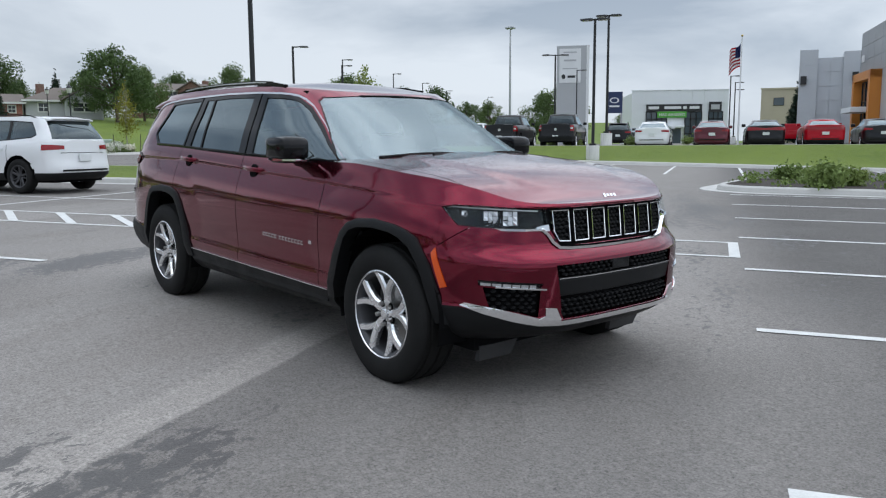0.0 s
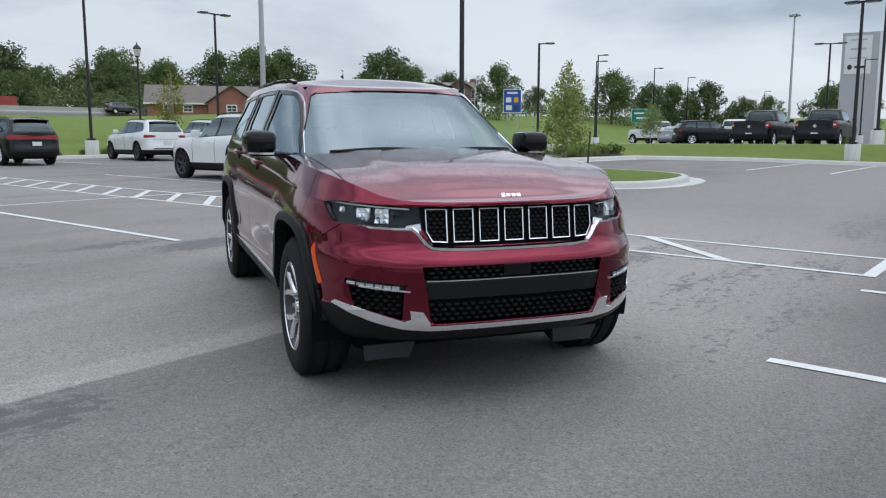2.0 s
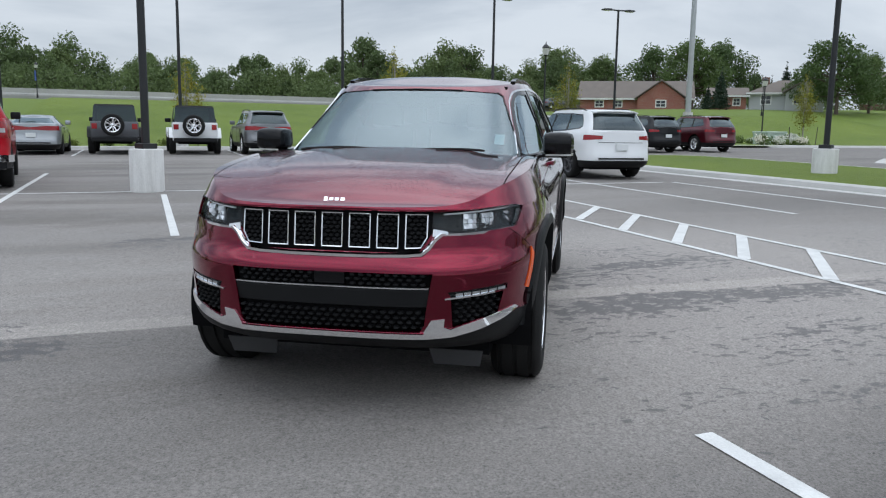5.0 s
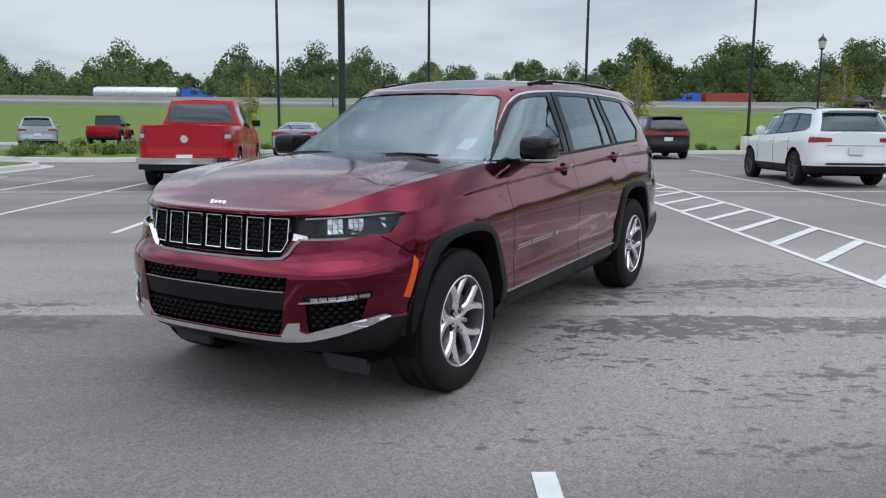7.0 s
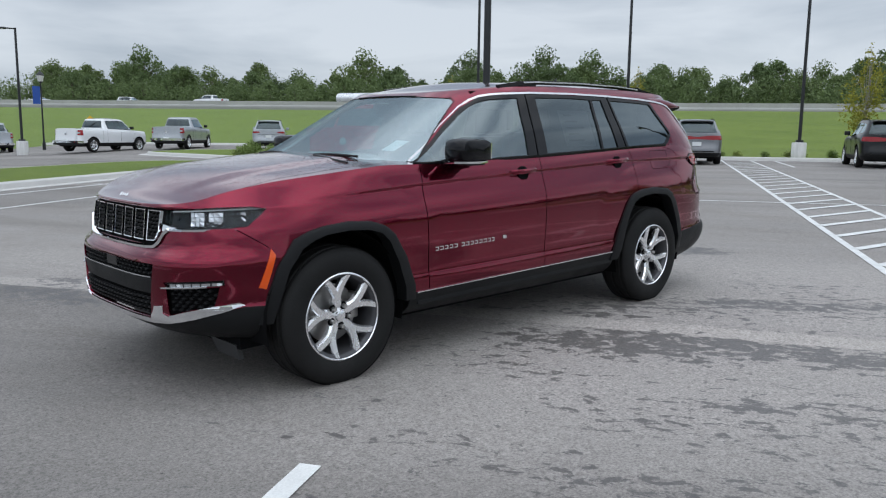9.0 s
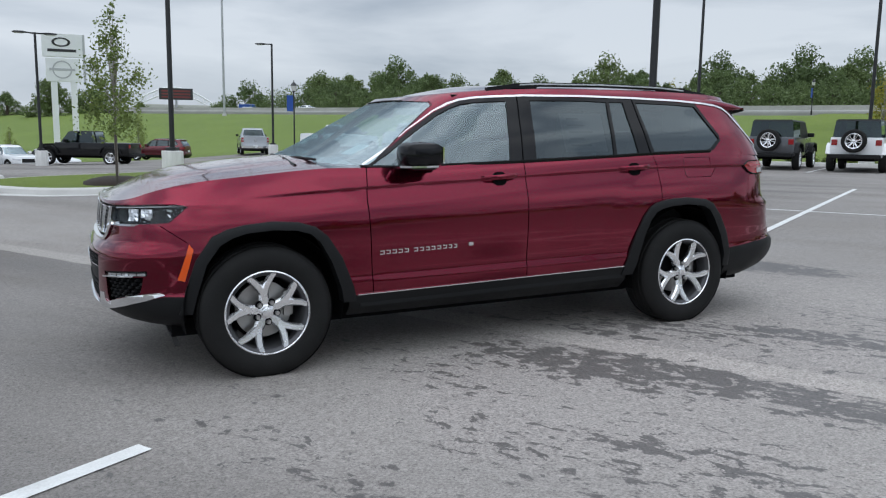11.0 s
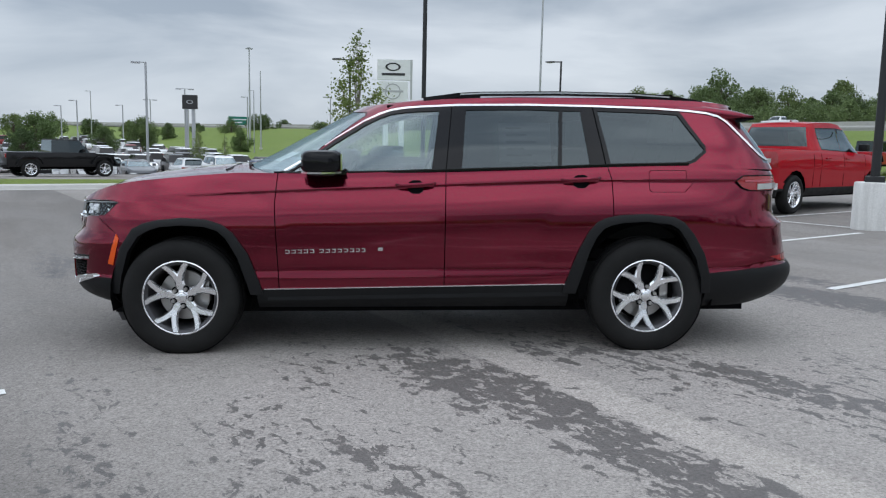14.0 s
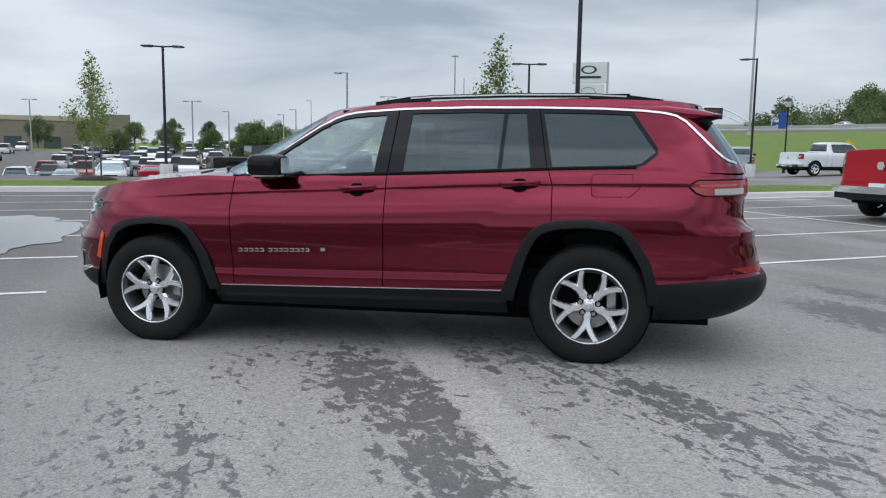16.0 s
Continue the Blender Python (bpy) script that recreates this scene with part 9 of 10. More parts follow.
# scattered far trees to the south
for az, d, zt in ((257.2, 200, 13.5), (259.2, 215, 10), (262, 240, 9), (264.6, 230, 9.5), (267.5, 190, 11.5), (270.0, 185, 13.0), (272.6, 200, 9.5), (275.3, 230, 8.5), (278, 260, 9.5), (279.6, 250, 11), (281.7, 250, 8), (284, 270, 7.5), (286, 260, 7), (288.5, 260, 7.5), (291, 250, 8), (293.3, 240, 8.5), (295.5, 240, 8), (298, 230, 8), (300.5, 230, 8), (303, 215, 7), (306, 215, 7.5), (309, 200, 7)):
    far_tree(WOODS[int(az) % 4], az, d, zt, "broadleaf tree far beyond the southern lot", 10.4, "far southern trees", 0.0)
for az, d, zt in ((289.6, 108, 3.0), (287.2, 116, 4.2), (293.9, 98, 4.3), (294.6, 82, 2.4), (297.5, 120, 3.5), (300.5, 130, 4.0), (303.8, 110, 3.2), (280.5, 125, 3.0)):
    far_tree(OAKS[int(az) % 3], az, d, zt, "small round tree in the southern lot", 11.2, "small trees of the southern lot", -1.0)


def strew(name, spots, per, size, mat, seed, label, category, z_of=ground_z):
    """Low leafy clumps at many spots, one uncountable mass."""
    lobes = []
    rg = random.Random(seed)
    for x, y, r, h in spots:
        for k in range(3):
            lobes.append((x + rg.uniform(-0.4, 0.4) * r, y + rg.uniform(-0.4, 0.4) * r, z_of(x, y) + h * rg.uniform(0.3, 0.45), r * rg.uniform(0.6, 0.9), r * rg.uniform(0.6, 0.9), h * rg.uniform(0.5, 0.65)))
    ob = new(name, leaves_mesh(name, lobes, per * len(spots), size, seed, mat, 0.55, 0.2))
    return tagged(ob, label, category, "", "stuff")


spots = []
u = -130.0
while u < 128:
    x, y = plan(u, -122 + rng.uniform(-2.5, 2.0))
    spots.append((x, y, rng.uniform(2.4, 3.8), rng.uniform(4.2, 7.2)))
    u += rng.uniform(1.8, 3.2)
for k in range(64):
    az, d = 134 + 0.78 * k, rng.uniform(172, 190) if k < 28 else rng.uniform(140, 150)
    if not 166 < az < 179:
        spots.append((4 + d * math.cos(radians(az)), d * math.sin(radians(az)), rng.uniform(2.5, 4.0), rng.uniform(2.5, 4.5)))
strew("undergrowth", spots, 420, 0.36, LEAF_WOOD, 51, "dense leafy undergrowth at the foot of the wood", "undergrowth")


def shrub_kind(seed, r, h, count, leaf, mat):
    rg = random.Random(seed)
    lobes = [(rg.uniform(-0.45, 0.45) * r, rg.uniform(-0.45, 0.45) * r, h * rg.uniform(0.35, 0.6), r * rg.uniform(0.4, 0.65), r * rg.uniform(0.4, 0.65), h * rg.uniform(0.35, 0.48)) for k in range(7)]
    return leaves_mesh("foliage", lobes, count, leaf, seed, mat, 0.7, 0.22)


SHRUBS = [shrub_kind(61, 0.55, 0.62, 620, 0.085, LEAF_SHRUB), shrub_kind(62, 0.45, 0.5, 520, 0.08, LEAF_SHRUB), shrub_kind(63, 0.4, 0.45, 420, 0.09, LEAF_YOUNG)]
FLOWERS = shrub_kind(64, 0.5, 0.5, 300, 0.10, PETAL)


def shrub(x, y, k, s=1.0, label="low leafy shrub in a mulch bed", flowers=False, lift=0.0):
    ob = thing("shrub", x, y, ground_z(x, y) + lift, 0, label, "shrub", "low shrubs of the beds")
    ob.matrix_basis = ob.matrix_basis @ Matrix.Rotation(x * 5 + y, 4, "Z") @ Matrix.Scale(s, 4)
    shared("foliage", SHRUBS[k], ob, Matrix.Identity(4))
    if flowers:
        shared("blossom", FLOWERS, ob, Matrix.Translation((0, 0, 0.12)))


rs = random.Random(8)
# eastern bed, western peninsula, southern bed
for u0, u1, v0, v1, n in ((-19.8, -14.8, 4.0, 19.0, 38), (-30.2, -25.0, -14.0, -11.8, 18), (12, 17.5, -31.5, -25.0, 20)):
    for k in range(n):
        x, y = plan(rs.uniform(u0, u1), rs.uniform(v0, v1))
        shrub(x, y, rs.randrange(3), rs.uniform(0.75, 1.25), lift=0.1)
# creeping plants that cover the eastern bed
cover = []
for k in range(150):
    x, y = plan(rs.uniform(-19.9, -14.6), rs.uniform(3.2, 19.4))
    cover.append((x, y, rs.uniform(0.3, 0.55), rs.uniform(0.14, 0.26)))
strew("ground_cover", cover, 60, 0.09, LEAF_SHRUB, 52, "low creeping plants that cover a mulch bed", "ground cover", lambda x, y: ground_z(x, y) + 0.15)
# strip of low plants along the kerb of the western stalls
for k in range(40):
    u = -24 + 36 * k / 39 + rs.uniform(-0.4, 0.4)
    x, y = plan(u, -33.3 + rs.uniform(-0.3, 0.4))
    shrub(x, y, rs.choice((1, 2)), rs.uniform(0.6, 1.0), "low leafy plant along the western kerb", lift=0.05)
# flower bed on the lawn by the entrance drive
for k in range(46):
    az, d = rs.uniform(163.8, 172.5), rs.uniform(54, 60)
    x, y = 4 + d * math.cos(radians(az)), d * math.sin(radians(az))
    shrub(x, y, rs.randrange(2), rs.uniform(0.9, 1.5), "leafy shrub with white blossom in a flower bed" if k % 2 else "low leafy shrub in a flower bed", bool(k % 2))
# shrubs at the top of the bank
for x, y, s in ((-25.3, 32.4, 1.3), (-26.6, 33.4, 1.2), (-27.4, 32.6, 1.0), (-25.0, 37.5, 1.5), (-24.0, 38.0, 1.3), (-40.5, 62, 2.2), (-43.5, 65, 2.6), (-37.5, 63, 1.8), (-20, 60, 1.6), (-24, 62, 1.4)):
    shrub(x, y, 1, s, "rounded leafy shrub above the bank")

# ---- highway, houses and buildings ----
def along(line, step):
    out = []
    for a, b in zip(line, line[1:]):
        n = max(1, int(math.hypot(b[0] - a[0], b[1] - a[1]) / step))
        for k in range(n):
            t = k / n
            out.append(tuple(a[i] + (b[i] - a[i]) * t for i in range(3)))
    return out


def highway_strip(name, profile, mat, label, category):
    """Sweeps a profile of (offset, height) along the highway; offsets count towards the lot."""
    bm = bmesh.new()
    rows = []
    for u, v, z in along(HIGHWAY, 10):
        rows.append([(*plan(u, v + off), z + dz) for off, dz in profile])
    loft(bm, rows, closed=False)
    bmesh.ops.recalc_face_normals(bm, faces=bm.faces)
    ob = part(name, bm, mat)
    return tagged(ob, label, category, "", "structure")


ROAD_GREY = varied("highway_concrete", (0.30, 0.295, 0.285), 0.85, 0.15, 0.3, 20)
BARRIER = varied("barrier_concrete", (0.34, 0.335, 0.32), 0.85, 0.2, 0.25, 6)
highway_strip("highway", [(8.6, -0.9), (8.6, -0.05), (0, 0.05), (-8.6, -0.05), (-8.6, -0.9)], ROAD_GREY, "pale concrete highway running along the embankment", "road")
highway_strip("highway_barrier", [(8.56, -0.7), (8.5, -0.2), (8.46, 0.12), (8.28, 0.3), (8.2, 0.85), (8.02, 0.85), (7.94, 0.3), (7.76, 0.12), (7.72, -0.06)], BARRIER, "grey concrete barrier wall along the highway", "barrier")

BOX_RED = varied("trailer_red", (0.30, 0.05, 0.035), 0.5, 0.08, 0.6, 8, world=False)
CAB_BLUE = varied("cab_blue", (0.02, 0.11, 0.5), 0.35)
TANK_STEEL = varied("tank_steel", (0.62, 0.63, 0.64), 0.28, 0.05, 0.6, 8, metal=0.75, world=False)


def truck(u, v, z, trailer, label, way):
    """A tractor with a box or tank trailer; way 1 drives along plus u, -1 along minus u."""
    x, y = plan(u, v)
    ob = thing("semi_truck", x, y, z, math.degrees(math.atan2(way * UY, way * UX)), label, "truck")
    ob.matrix_basis = ob.matrix_basis @ Matrix.Diagonal((0.95, 0.9, 0.74, 1))
    bm = bmesh.new()
    side = [(-0.2, 0.7), (-0.2, 3.1), (1.2, 3.3), (2.3, 2.9), (2.9, 2.05), (4.6, 1.85), (4.9, 1.6), (4.95, 0.6)]
    loft(bm, [[(px, yy, pz) for px, pz in side] for yy in (-1.15, 1.15)])
    bmesh.ops.recalc_face_normals(bm, faces=bm.faces)
    bmesh.ops.bevel(bm, geom=bm.edges[:], offset=0.08, segments=2, affect="EDGES")
    part("cab", bm, CAB_BLUE, ob, soft=40)
    bm = bmesh.new()
    loft(bm, [[(2.28, yy, 2.85), (2.36, yy, 2.87), (2.92, yy, 2.12), (2.84, yy, 2.1)] for yy in (-1.0, 1.0)])
    bmesh.ops.recalc_face_normals(bm, faces=bm.faces)
    part("windscreen", bm, DARK_GLASS, ob)
    for s in (-1.16, 1.16):
        bm = bmesh.new()
        box(bm, 1.2, 2.2, s - 0.012, s + 0.012, 2.1, 2.8, 0.005)
        part("side_window", bm, DARK_GLASS, ob)
    if trailer == "box":
        bm = bmesh.new()
        box(bm, -8.2, -0.9, -1.25, 1.25, 1.15, 3.3, 0.04)
        body = part("trailer_box", bm, BOX_RED, ob, "red ribbed box trailer")
        for k in range(18):
            for s in (-1.27, 1.27):
                bm = bmesh.new()
                box(bm, -8.0 + 0.4 * k, -7.92 + 0.4 * k, s - 0.02, s + 0.02, 1.25, 3.2)
                part("rib", bm, BOX_RED, body)
    else:
        bm = bmesh.new()
        rings = []
        for px, rr in ((-13.9, 0.6), (-13.7, 1.0), (-13.2, 1.12), (-1.6, 1.12), (-1.1, 1.0), (-0.9, 0.6)):
            rings.append([(px, rr * math.cos(a * math.pi / 12), 2.35 + rr * 1.05 * math.sin(a * math.pi / 12)) for a in range(24)])
        loft(bm, rings)
        part("tank", bm, TANK_STEEL, ob, "polished steel tank trailer", 40)
        for px in (-12.5, -10, -7.4, -4.8, -2.2):
            bm = bmesh.new()
            rings = [[(px + dx, 1.15 * math.cos(a * math.pi / 12), 2.35 + 1.2 * math.sin(a * math.pi / 12)) for a in range(24)] for dx in (-0.04, 0.04)]
            loft(bm, rings)
            part("tank_band", bm, TANK_STEEL, ob)
    bm = bmesh.new()
    box(bm, -8.0 if trailer == "box" else -13.6, 3.4, -0.45, 0.45, 0.75, 1.12, 0.03)
    part("chassis", bm, TRIM_BLACK, ob)
    for px in (-7.2 if trailer == "box" else -13.0, -6.0 if trailer == "box" else -11.8, -1.4, -0.2, 3.9):
        for s in (-1.0, 1.0):
            bm = bmesh.new()
            tube(bm, (px, s - 0.16, 0.5), (px, s + 0.16, 0.5), 0.5, 0.5, 18)
            part("wheel", bm, RUBBER, ob)
    return ob


hw = lambda u: highway_near(u, -112)[1]
truck(-39.0, -113.2, hw(-35) + 0.02, "box", "blue semi truck with a red box trailer on the highway", 1)
truck(36.5, -112.0, hw(30) + 0.02, "tank", "blue semi truck with a steel tank trailer on the highway", -1)
for u, v, k, c, lab, az in ((88, -112, "van", "white", "white panel van driving on the highway", 120.7), (-60, -108, "suv", "grey", "grey suv driving on the highway", 120.7), (70, -108, "pickup", "white", "white pickup driving on the highway", 300), (104, -108, "sedan", "white", "white sedan driving on the highway", 300)):
    x, y = plan(u, v)
    vehicle(k if k in SPECS else "suv", c, lab).matrix_basis = pose(x, y, hw(u) + 0.04, 0, 0, az)



def brick_material(name, a, b_, mortar):
    m = material(name, a, 0.85)
    t, b = nodes(m)
    br = t.nodes.new("ShaderNodeTexBrick")
    br.inputs["Scale"].default_value = 4.4
    br.inputs["Color1"].default_value = (*a, 1)
    br.inputs["Color2"].default_value = (*b_, 1)
    br.inputs["Mortar"].default_value = (*mortar, 1)
    co = t.nodes.new("ShaderNodeTexCoord")
    mp = t.nodes.new("ShaderNodeMapping")
    mp.inputs["Rotation"].default_value = (radians(90), 0, 0)
    t.links.new(co.outputs["Object"], mp.inputs["Vector"])
    t.links.new(mp.outputs[0], br.inputs["Vector"])
    c = mix(t, ramp(t, tex_noise(t, coords(t), 0.6, 5), [(0.3, grey(0.0)), (0.7, grey(0.35))]), br.outputs[0], tuple(v * 0.6 for v in a))
    t.links.new(c, b.inputs["Base Color"])
    return m


BRICK_RED = brick_material("red_brick", (0.26, 0.075, 0.055), (0.34, 0.11, 0.08), (0.36, 0.32, 0.28))
BRICK_BROWN = brick_material("brown_brick", (0.16, 0.075, 0.055), (0.22, 0.11, 0.085), (0.3, 0.26, 0.23))
SHINGLE = varied("roof_shingle", (0.165, 0.140, 0.122), 0.9, 0.2, 0.8, 12)
SIDING = varied("grey_siding", (0.45, 0.46, 0.47), 0.7, 0.07, 0.6, 10)
TRIM_WHITE = varied("white_trim", (0.72, 0.72, 0.70), 0.55, 0.06, 1.0, 20)
WIN_DARK = material("house_window", (0.03, 0.035, 0.04), 0.08, spec=0.7)


def house(name, x, y, z, az, w, d, h, roof_h, wall, label, windows=(), gables=(), chimney=(), hip=False):
    """A house with its long front along its own x, looking along minus y."""
    ob = thing(name, x, y, z, az, label, "house", "houses beyond the highway")
    bm = bmesh.new()
    box(bm, -w / 2, w / 2, -d / 2, d / 2, -7.0, h)
    part("wall", bm, wall, ob)
    bm = bmesh.new()
    e = 0.5
    inset = d * 0.5 if hip else 0.0
    ridge = w / 2 + (0 if hip else e)
    vs = [bm.verts.new(p) for p in ((-w / 2 - e, -d / 2 - e, h - 0.05), (w / 2 + e, -d / 2 - e, h - 0.05), (w / 2 + e, d / 2 + e, h - 0.05), (-w / 2 - e, d / 2 + e, h - 0.05), (-ridge + inset, 0, h + roof_h), (ridge - inset, 0, h + roof_h))]
    for f in ((0, 1, 5, 4), (2, 3, 4, 5), (1, 2, 5), (3, 0, 4), (3, 2, 1, 0)):
        bm.faces.new([vs[i] for i in f])
    part("roof", bm, SHINGLE, ob)
    bm = bmesh.new()
    box(bm, -w / 2 - e, w / 2 + e, -d / 2 - e - 0.05, -d / 2 - e, h - 0.22, h + 0.02)
    part("fascia", bm, TRIM_WHITE, ob)
    for gx, gw, gh, gwall in gables:
        bm = bmesh.new()
        pts = [(gx - gw / 2, -7.0), (gx + gw / 2, -7.0), (gx + gw / 2, h), (gx, h + gh), (gx - gw / 2, h)]
        loft(bm, [[(px, yy, pz) for px, pz in pts] for yy in (-d / 2 - 1.4, 0)])
        bmesh.ops.recalc_face_normals(bm, faces=bm.faces)
        part("gable", bm, gwall, ob)
        bm = bmesh.new()
        for s in (-1, 1):
            a = (gx + s * (gw / 2 + 0.5), h - 0.4 * gh / gw)
            loft(bm, [[(a[0], yy, a[1]), (gx, yy, h + gh + 0.06), (gx, yy, h + gh + 0.24), (a[0], yy, a[1] + 0.18)] for yy in (-d / 2 - 1.8, 0.2)])
        bmesh.ops.recalc_face_normals(bm, faces=bm.faces)
        part("gable_roof", bm, SHINGLE, ob)
    for wx, wz, ww, wh, out in windows:
        yy = -d / 2 - (1.4 if out else 0)
        bm = bmesh.new()
        box(bm, wx - ww / 2 - 0.12, wx + ww / 2 + 0.12, yy - 0.07, yy + 0.02, wz - 0.12, wz + wh + 0.12)
        win = part("window", bm, TRIM_WHITE, ob)
        for k in (-1, 1):
            for l in (0, 1):
                bm = bmesh.new()
                box(bm, wx + k * ww / 4 - ww * 0.22, wx + k * ww / 4 + ww * 0.22, yy - 0.09, yy - 0.05, wz + l * wh / 2 + 0.04, wz + l * wh / 2 + wh / 2 - 0.04)
                part("pane", bm, WIN_DARK, win)
    for cx, ch in chimney:
        bm = bmesh.new()
        box(bm, cx - 0.55, cx + 0.55, 0.2, 1.2, h, h + roof_h + ch, 0.03)
        part("chimney", bm, BRICK_BROWN, ob)
    return ob


house("house", -128.5, 9.0, 5.2, 86, 17, 10, 1.7, 3.0, BRICK_RED, "broad red brick house under a tall grey-brown roof", [(-5.5, 0.4, 1.2, 0.95, 0), (-2.6, 0.4, 1.2, 0.95, 0), (3.9, 0.4, 1.4, 0.95, 1)], [(3.9, 7.0, 2.6, BRICK_RED)])
house("house", -121.0, 22.0, 5.0, 84, 5.0, 6, 2.2, 1.3, BRICK_RED, "small red brick house with a grey roof", [(-1.2, 0.8, 0.9, 0.95, 0), (1.2, 0.8, 0.9, 0.95, 0)])
house("house", -121, 30, 5.1, 80, 9.5, 8, 2.5, 2.0, SIDING, "grey sided house with a brown hipped roof", [(-2.5, 0.9, 1.3, 1.2, 0), (2.6, 0.9, 3.0, 1.2, 1)], [(2.6, 5.0, 1.6, SIDING)], [(-2.5, 0.5)], True)
house("house", -135.4, 51.9, 6.1, 70, 12.4, 9, 4.4, 1.5, BRICK_BROWN, "tall brown brick mansion with many windows", [(wx, wz, 1.3, 1.6, 0) for wx in (-5.6, -3.0, 0.6, 5.8) for wz in (0.7, 2.7)] + [(3.6, 0.7, 1.5, 1.5, 1), (3.6, 2.7, 1.6, 1.4, 1)], [(3.6, 4.2, 1.5, BRICK_BROWN)], [(-6.2, 0.6), (6.4, 0.6)])

WHITE_PANEL = varied("white_cladding", (0.74, 0.76, 0.78), 0.5, 0.05, 0.4, 8)
GREY_PANEL = varied("grey_metal_cladding", (0.50, 0.52, 0.55), 0.45, 0.06, 0.4, 8, metal=0.1)
DARK_PANEL = varied("dark_grey_cladding", (0.30, 0.31, 0.33), 0.45, 0.08, 0.4, 8, metal=0.1)
BEIGE_WALL = varied("beige_wall", (0.44, 0.39, 0.30), 0.8, 0.07, 0.4, 8)
BROWN_WALL = varied("brown_wall", (0.24, 0.20, 0.165), 0.8, 0.1, 0.3, 8)
ORANGE_PANEL = varied("orange_portal", (0.60, 0.22, 0.035), 0.45, 0.06, 0.6, 10)
GLASS_WALL = material("shop_glass", (0.06, 0.08, 0.095), 0.05, spec=0.8)
SIGN_LIME = varied("banner_green", (0.09, 0.36, 0.05), 0.6, 0.06, 0.6, 10)


def block(name, x, y, z, az, label):
    return thing(name, x, y, z, az, label, "building", "buildings of the northern lot")


def slab(name, parent, mat, x0, x1, y0, y1, z0, z1, label="", bevel=0.02):
    bm = bmesh.new()
    box(bm, x0, x1, y0, y1, z0, z1, bevel)
    return part(name, bm, mat, parent, label)


def panel_wall(parent, mat, x0, x1, z0, z1, y, nx, nz):
    """Cladding panels with open joints."""
    dx, dz = (x1 - x0) / nx, (z1 - z0) / nz
    for i in range(nx):
        for j in range(nz):
            slab("panel", parent, mat, x0 + i * dx + 0.015, x0 + (i + 1) * dx - 0.015, y - 0.06, y, z0 + j * dz + 0.015, z0 + (j + 1) * dz - 0.015, bevel=0)


def glazing(parent, x0, x1, z0, z1, y, nx, nz):
    slab("glass", parent, GLASS_WALL, x0, x1, y - 0.03, y, z0, z1, bevel=0)
    for i in range(nx + 1):
        px = x0 + (x1 - x0) * i / nx
        slab("mullion", parent, TRIM_BLACK, px - 0.06, px + 0.06, y - 0.1, y + 0.01, z0, z1, bevel=0)
    for j in range(nz + 1):
        pz = z0 + (z1 - z0) * j / nz
        slab("transom", parent, TRIM_BLACK, x0, x1, y - 0.09, y + 0.01, pz - 0.05, pz + 0.05, bevel=0)


def lettering(text, parent, mat, size, m, depth=0.02):
    cu = bpy.data.curves.new("lettering", "FONT")
    cu.body = text
    cu.size = size
    cu.extrude = depth
    cu.align_x = "CENTER"
    tmp = bpy.data.objects.new("lettering", cu)
    me = bpy.data.meshes.new_from_object(tmp)
    bpy.data.objects.remove(tmp)
    me.materials.append(mat)
    ob = new("lettering", me)
    ob.parent = parent
    ob.matrix_basis = m
    return ob


# white and glass showroom, front towards the lot
x0, y0, x1, y1 = -66.5, 96.0, -57.5, 104.5
cx, cy = (x0 + x1) / 2, (y0 + y1) / 2
L = math.hypot(x1 - x0, y1 - y0)
gz = ground_z(cx, cy)
sh = block("showroom", cx, cy, gz, math.degrees(math.atan2(y1 - y0, x1 - x0)), "white showroom with glass front and a green banner")
T = 8.7 - gz
slab("wall", sh, WHITE_PANEL, -L / 2 - 1.5, L / 2, 0, 14, -0.5, T - 0.3)
panel_wall(sh, WHITE_PANEL, -L / 2 - 1.5, L / 2, T - 2.0, T, 0, 8, 2)
slab("parapet", sh, WHITE_PANEL, -L / 2 - 1.6, L / 2 + 0.1, -0.15, 0.4, T, T + 0.12)
glazing(sh, -L / 2 + 0.6, -L / 2 + 3.6, 0.4, T - 3.1, -0.07, 4, 4)
glazing(sh, -L / 2 + 6.2, -L / 2 + 8.6, 0.4, T - 3.1, -0.07, 3, 4)
glazing(sh, L / 2 - 2.8, L / 2 - 0.8, 0.4, T - 3.1, -0.07, 3, 4)
slab("name_band", sh, SIGN_DARK, -L / 2 + 0.6, -L / 2 + 8.6, -0.22, -0.06, T - 3.0, T - 2.0, "dark band with pale emblem bars")
for a, b in ((0.9, 2.4), (3.2, 5.6), (5.9, 6.4), (6.8, 8.2)):
    slab("emblem_bar", sh, SIGN_WHITE, -L / 2 + a, -L / 2 + b, -0.25, -0.21, T - 2.7, T - 2.3, bevel=0)
slab("banner", sh, SIGN_LIME, -L / 2 + 2.2, -L / 2 + 6.4, -0.25, -0.15, T - 3.95, T - 3.05, "green banner with white words")
lettering("HAS ARRIVED", sh, SIGN_WHITE, 0.62, Matrix.Translation((-L / 2 + 4.3, -0.27, T - 3.72)) @ Matrix.Rotation(radians(90), 4, "X"))
slab("emblem_panel", sh, SIGN_DARK, L / 2 - 2.8, L / 2 - 1.0, -0.22, -0.06, T - 3.2, T - 1.7)
slab("emblem_bar", sh, SIGN_GREY, L / 2 - 2.5, L / 2 - 1.3, -0.25, -0.21, T - 2.8, T - 2.1, bevel=0)
slab("door", sh, GLASS_WALL, -L / 2 + 4.1, -L / 2 + 5.7, -0.12, -0.03, 0, 2.2)
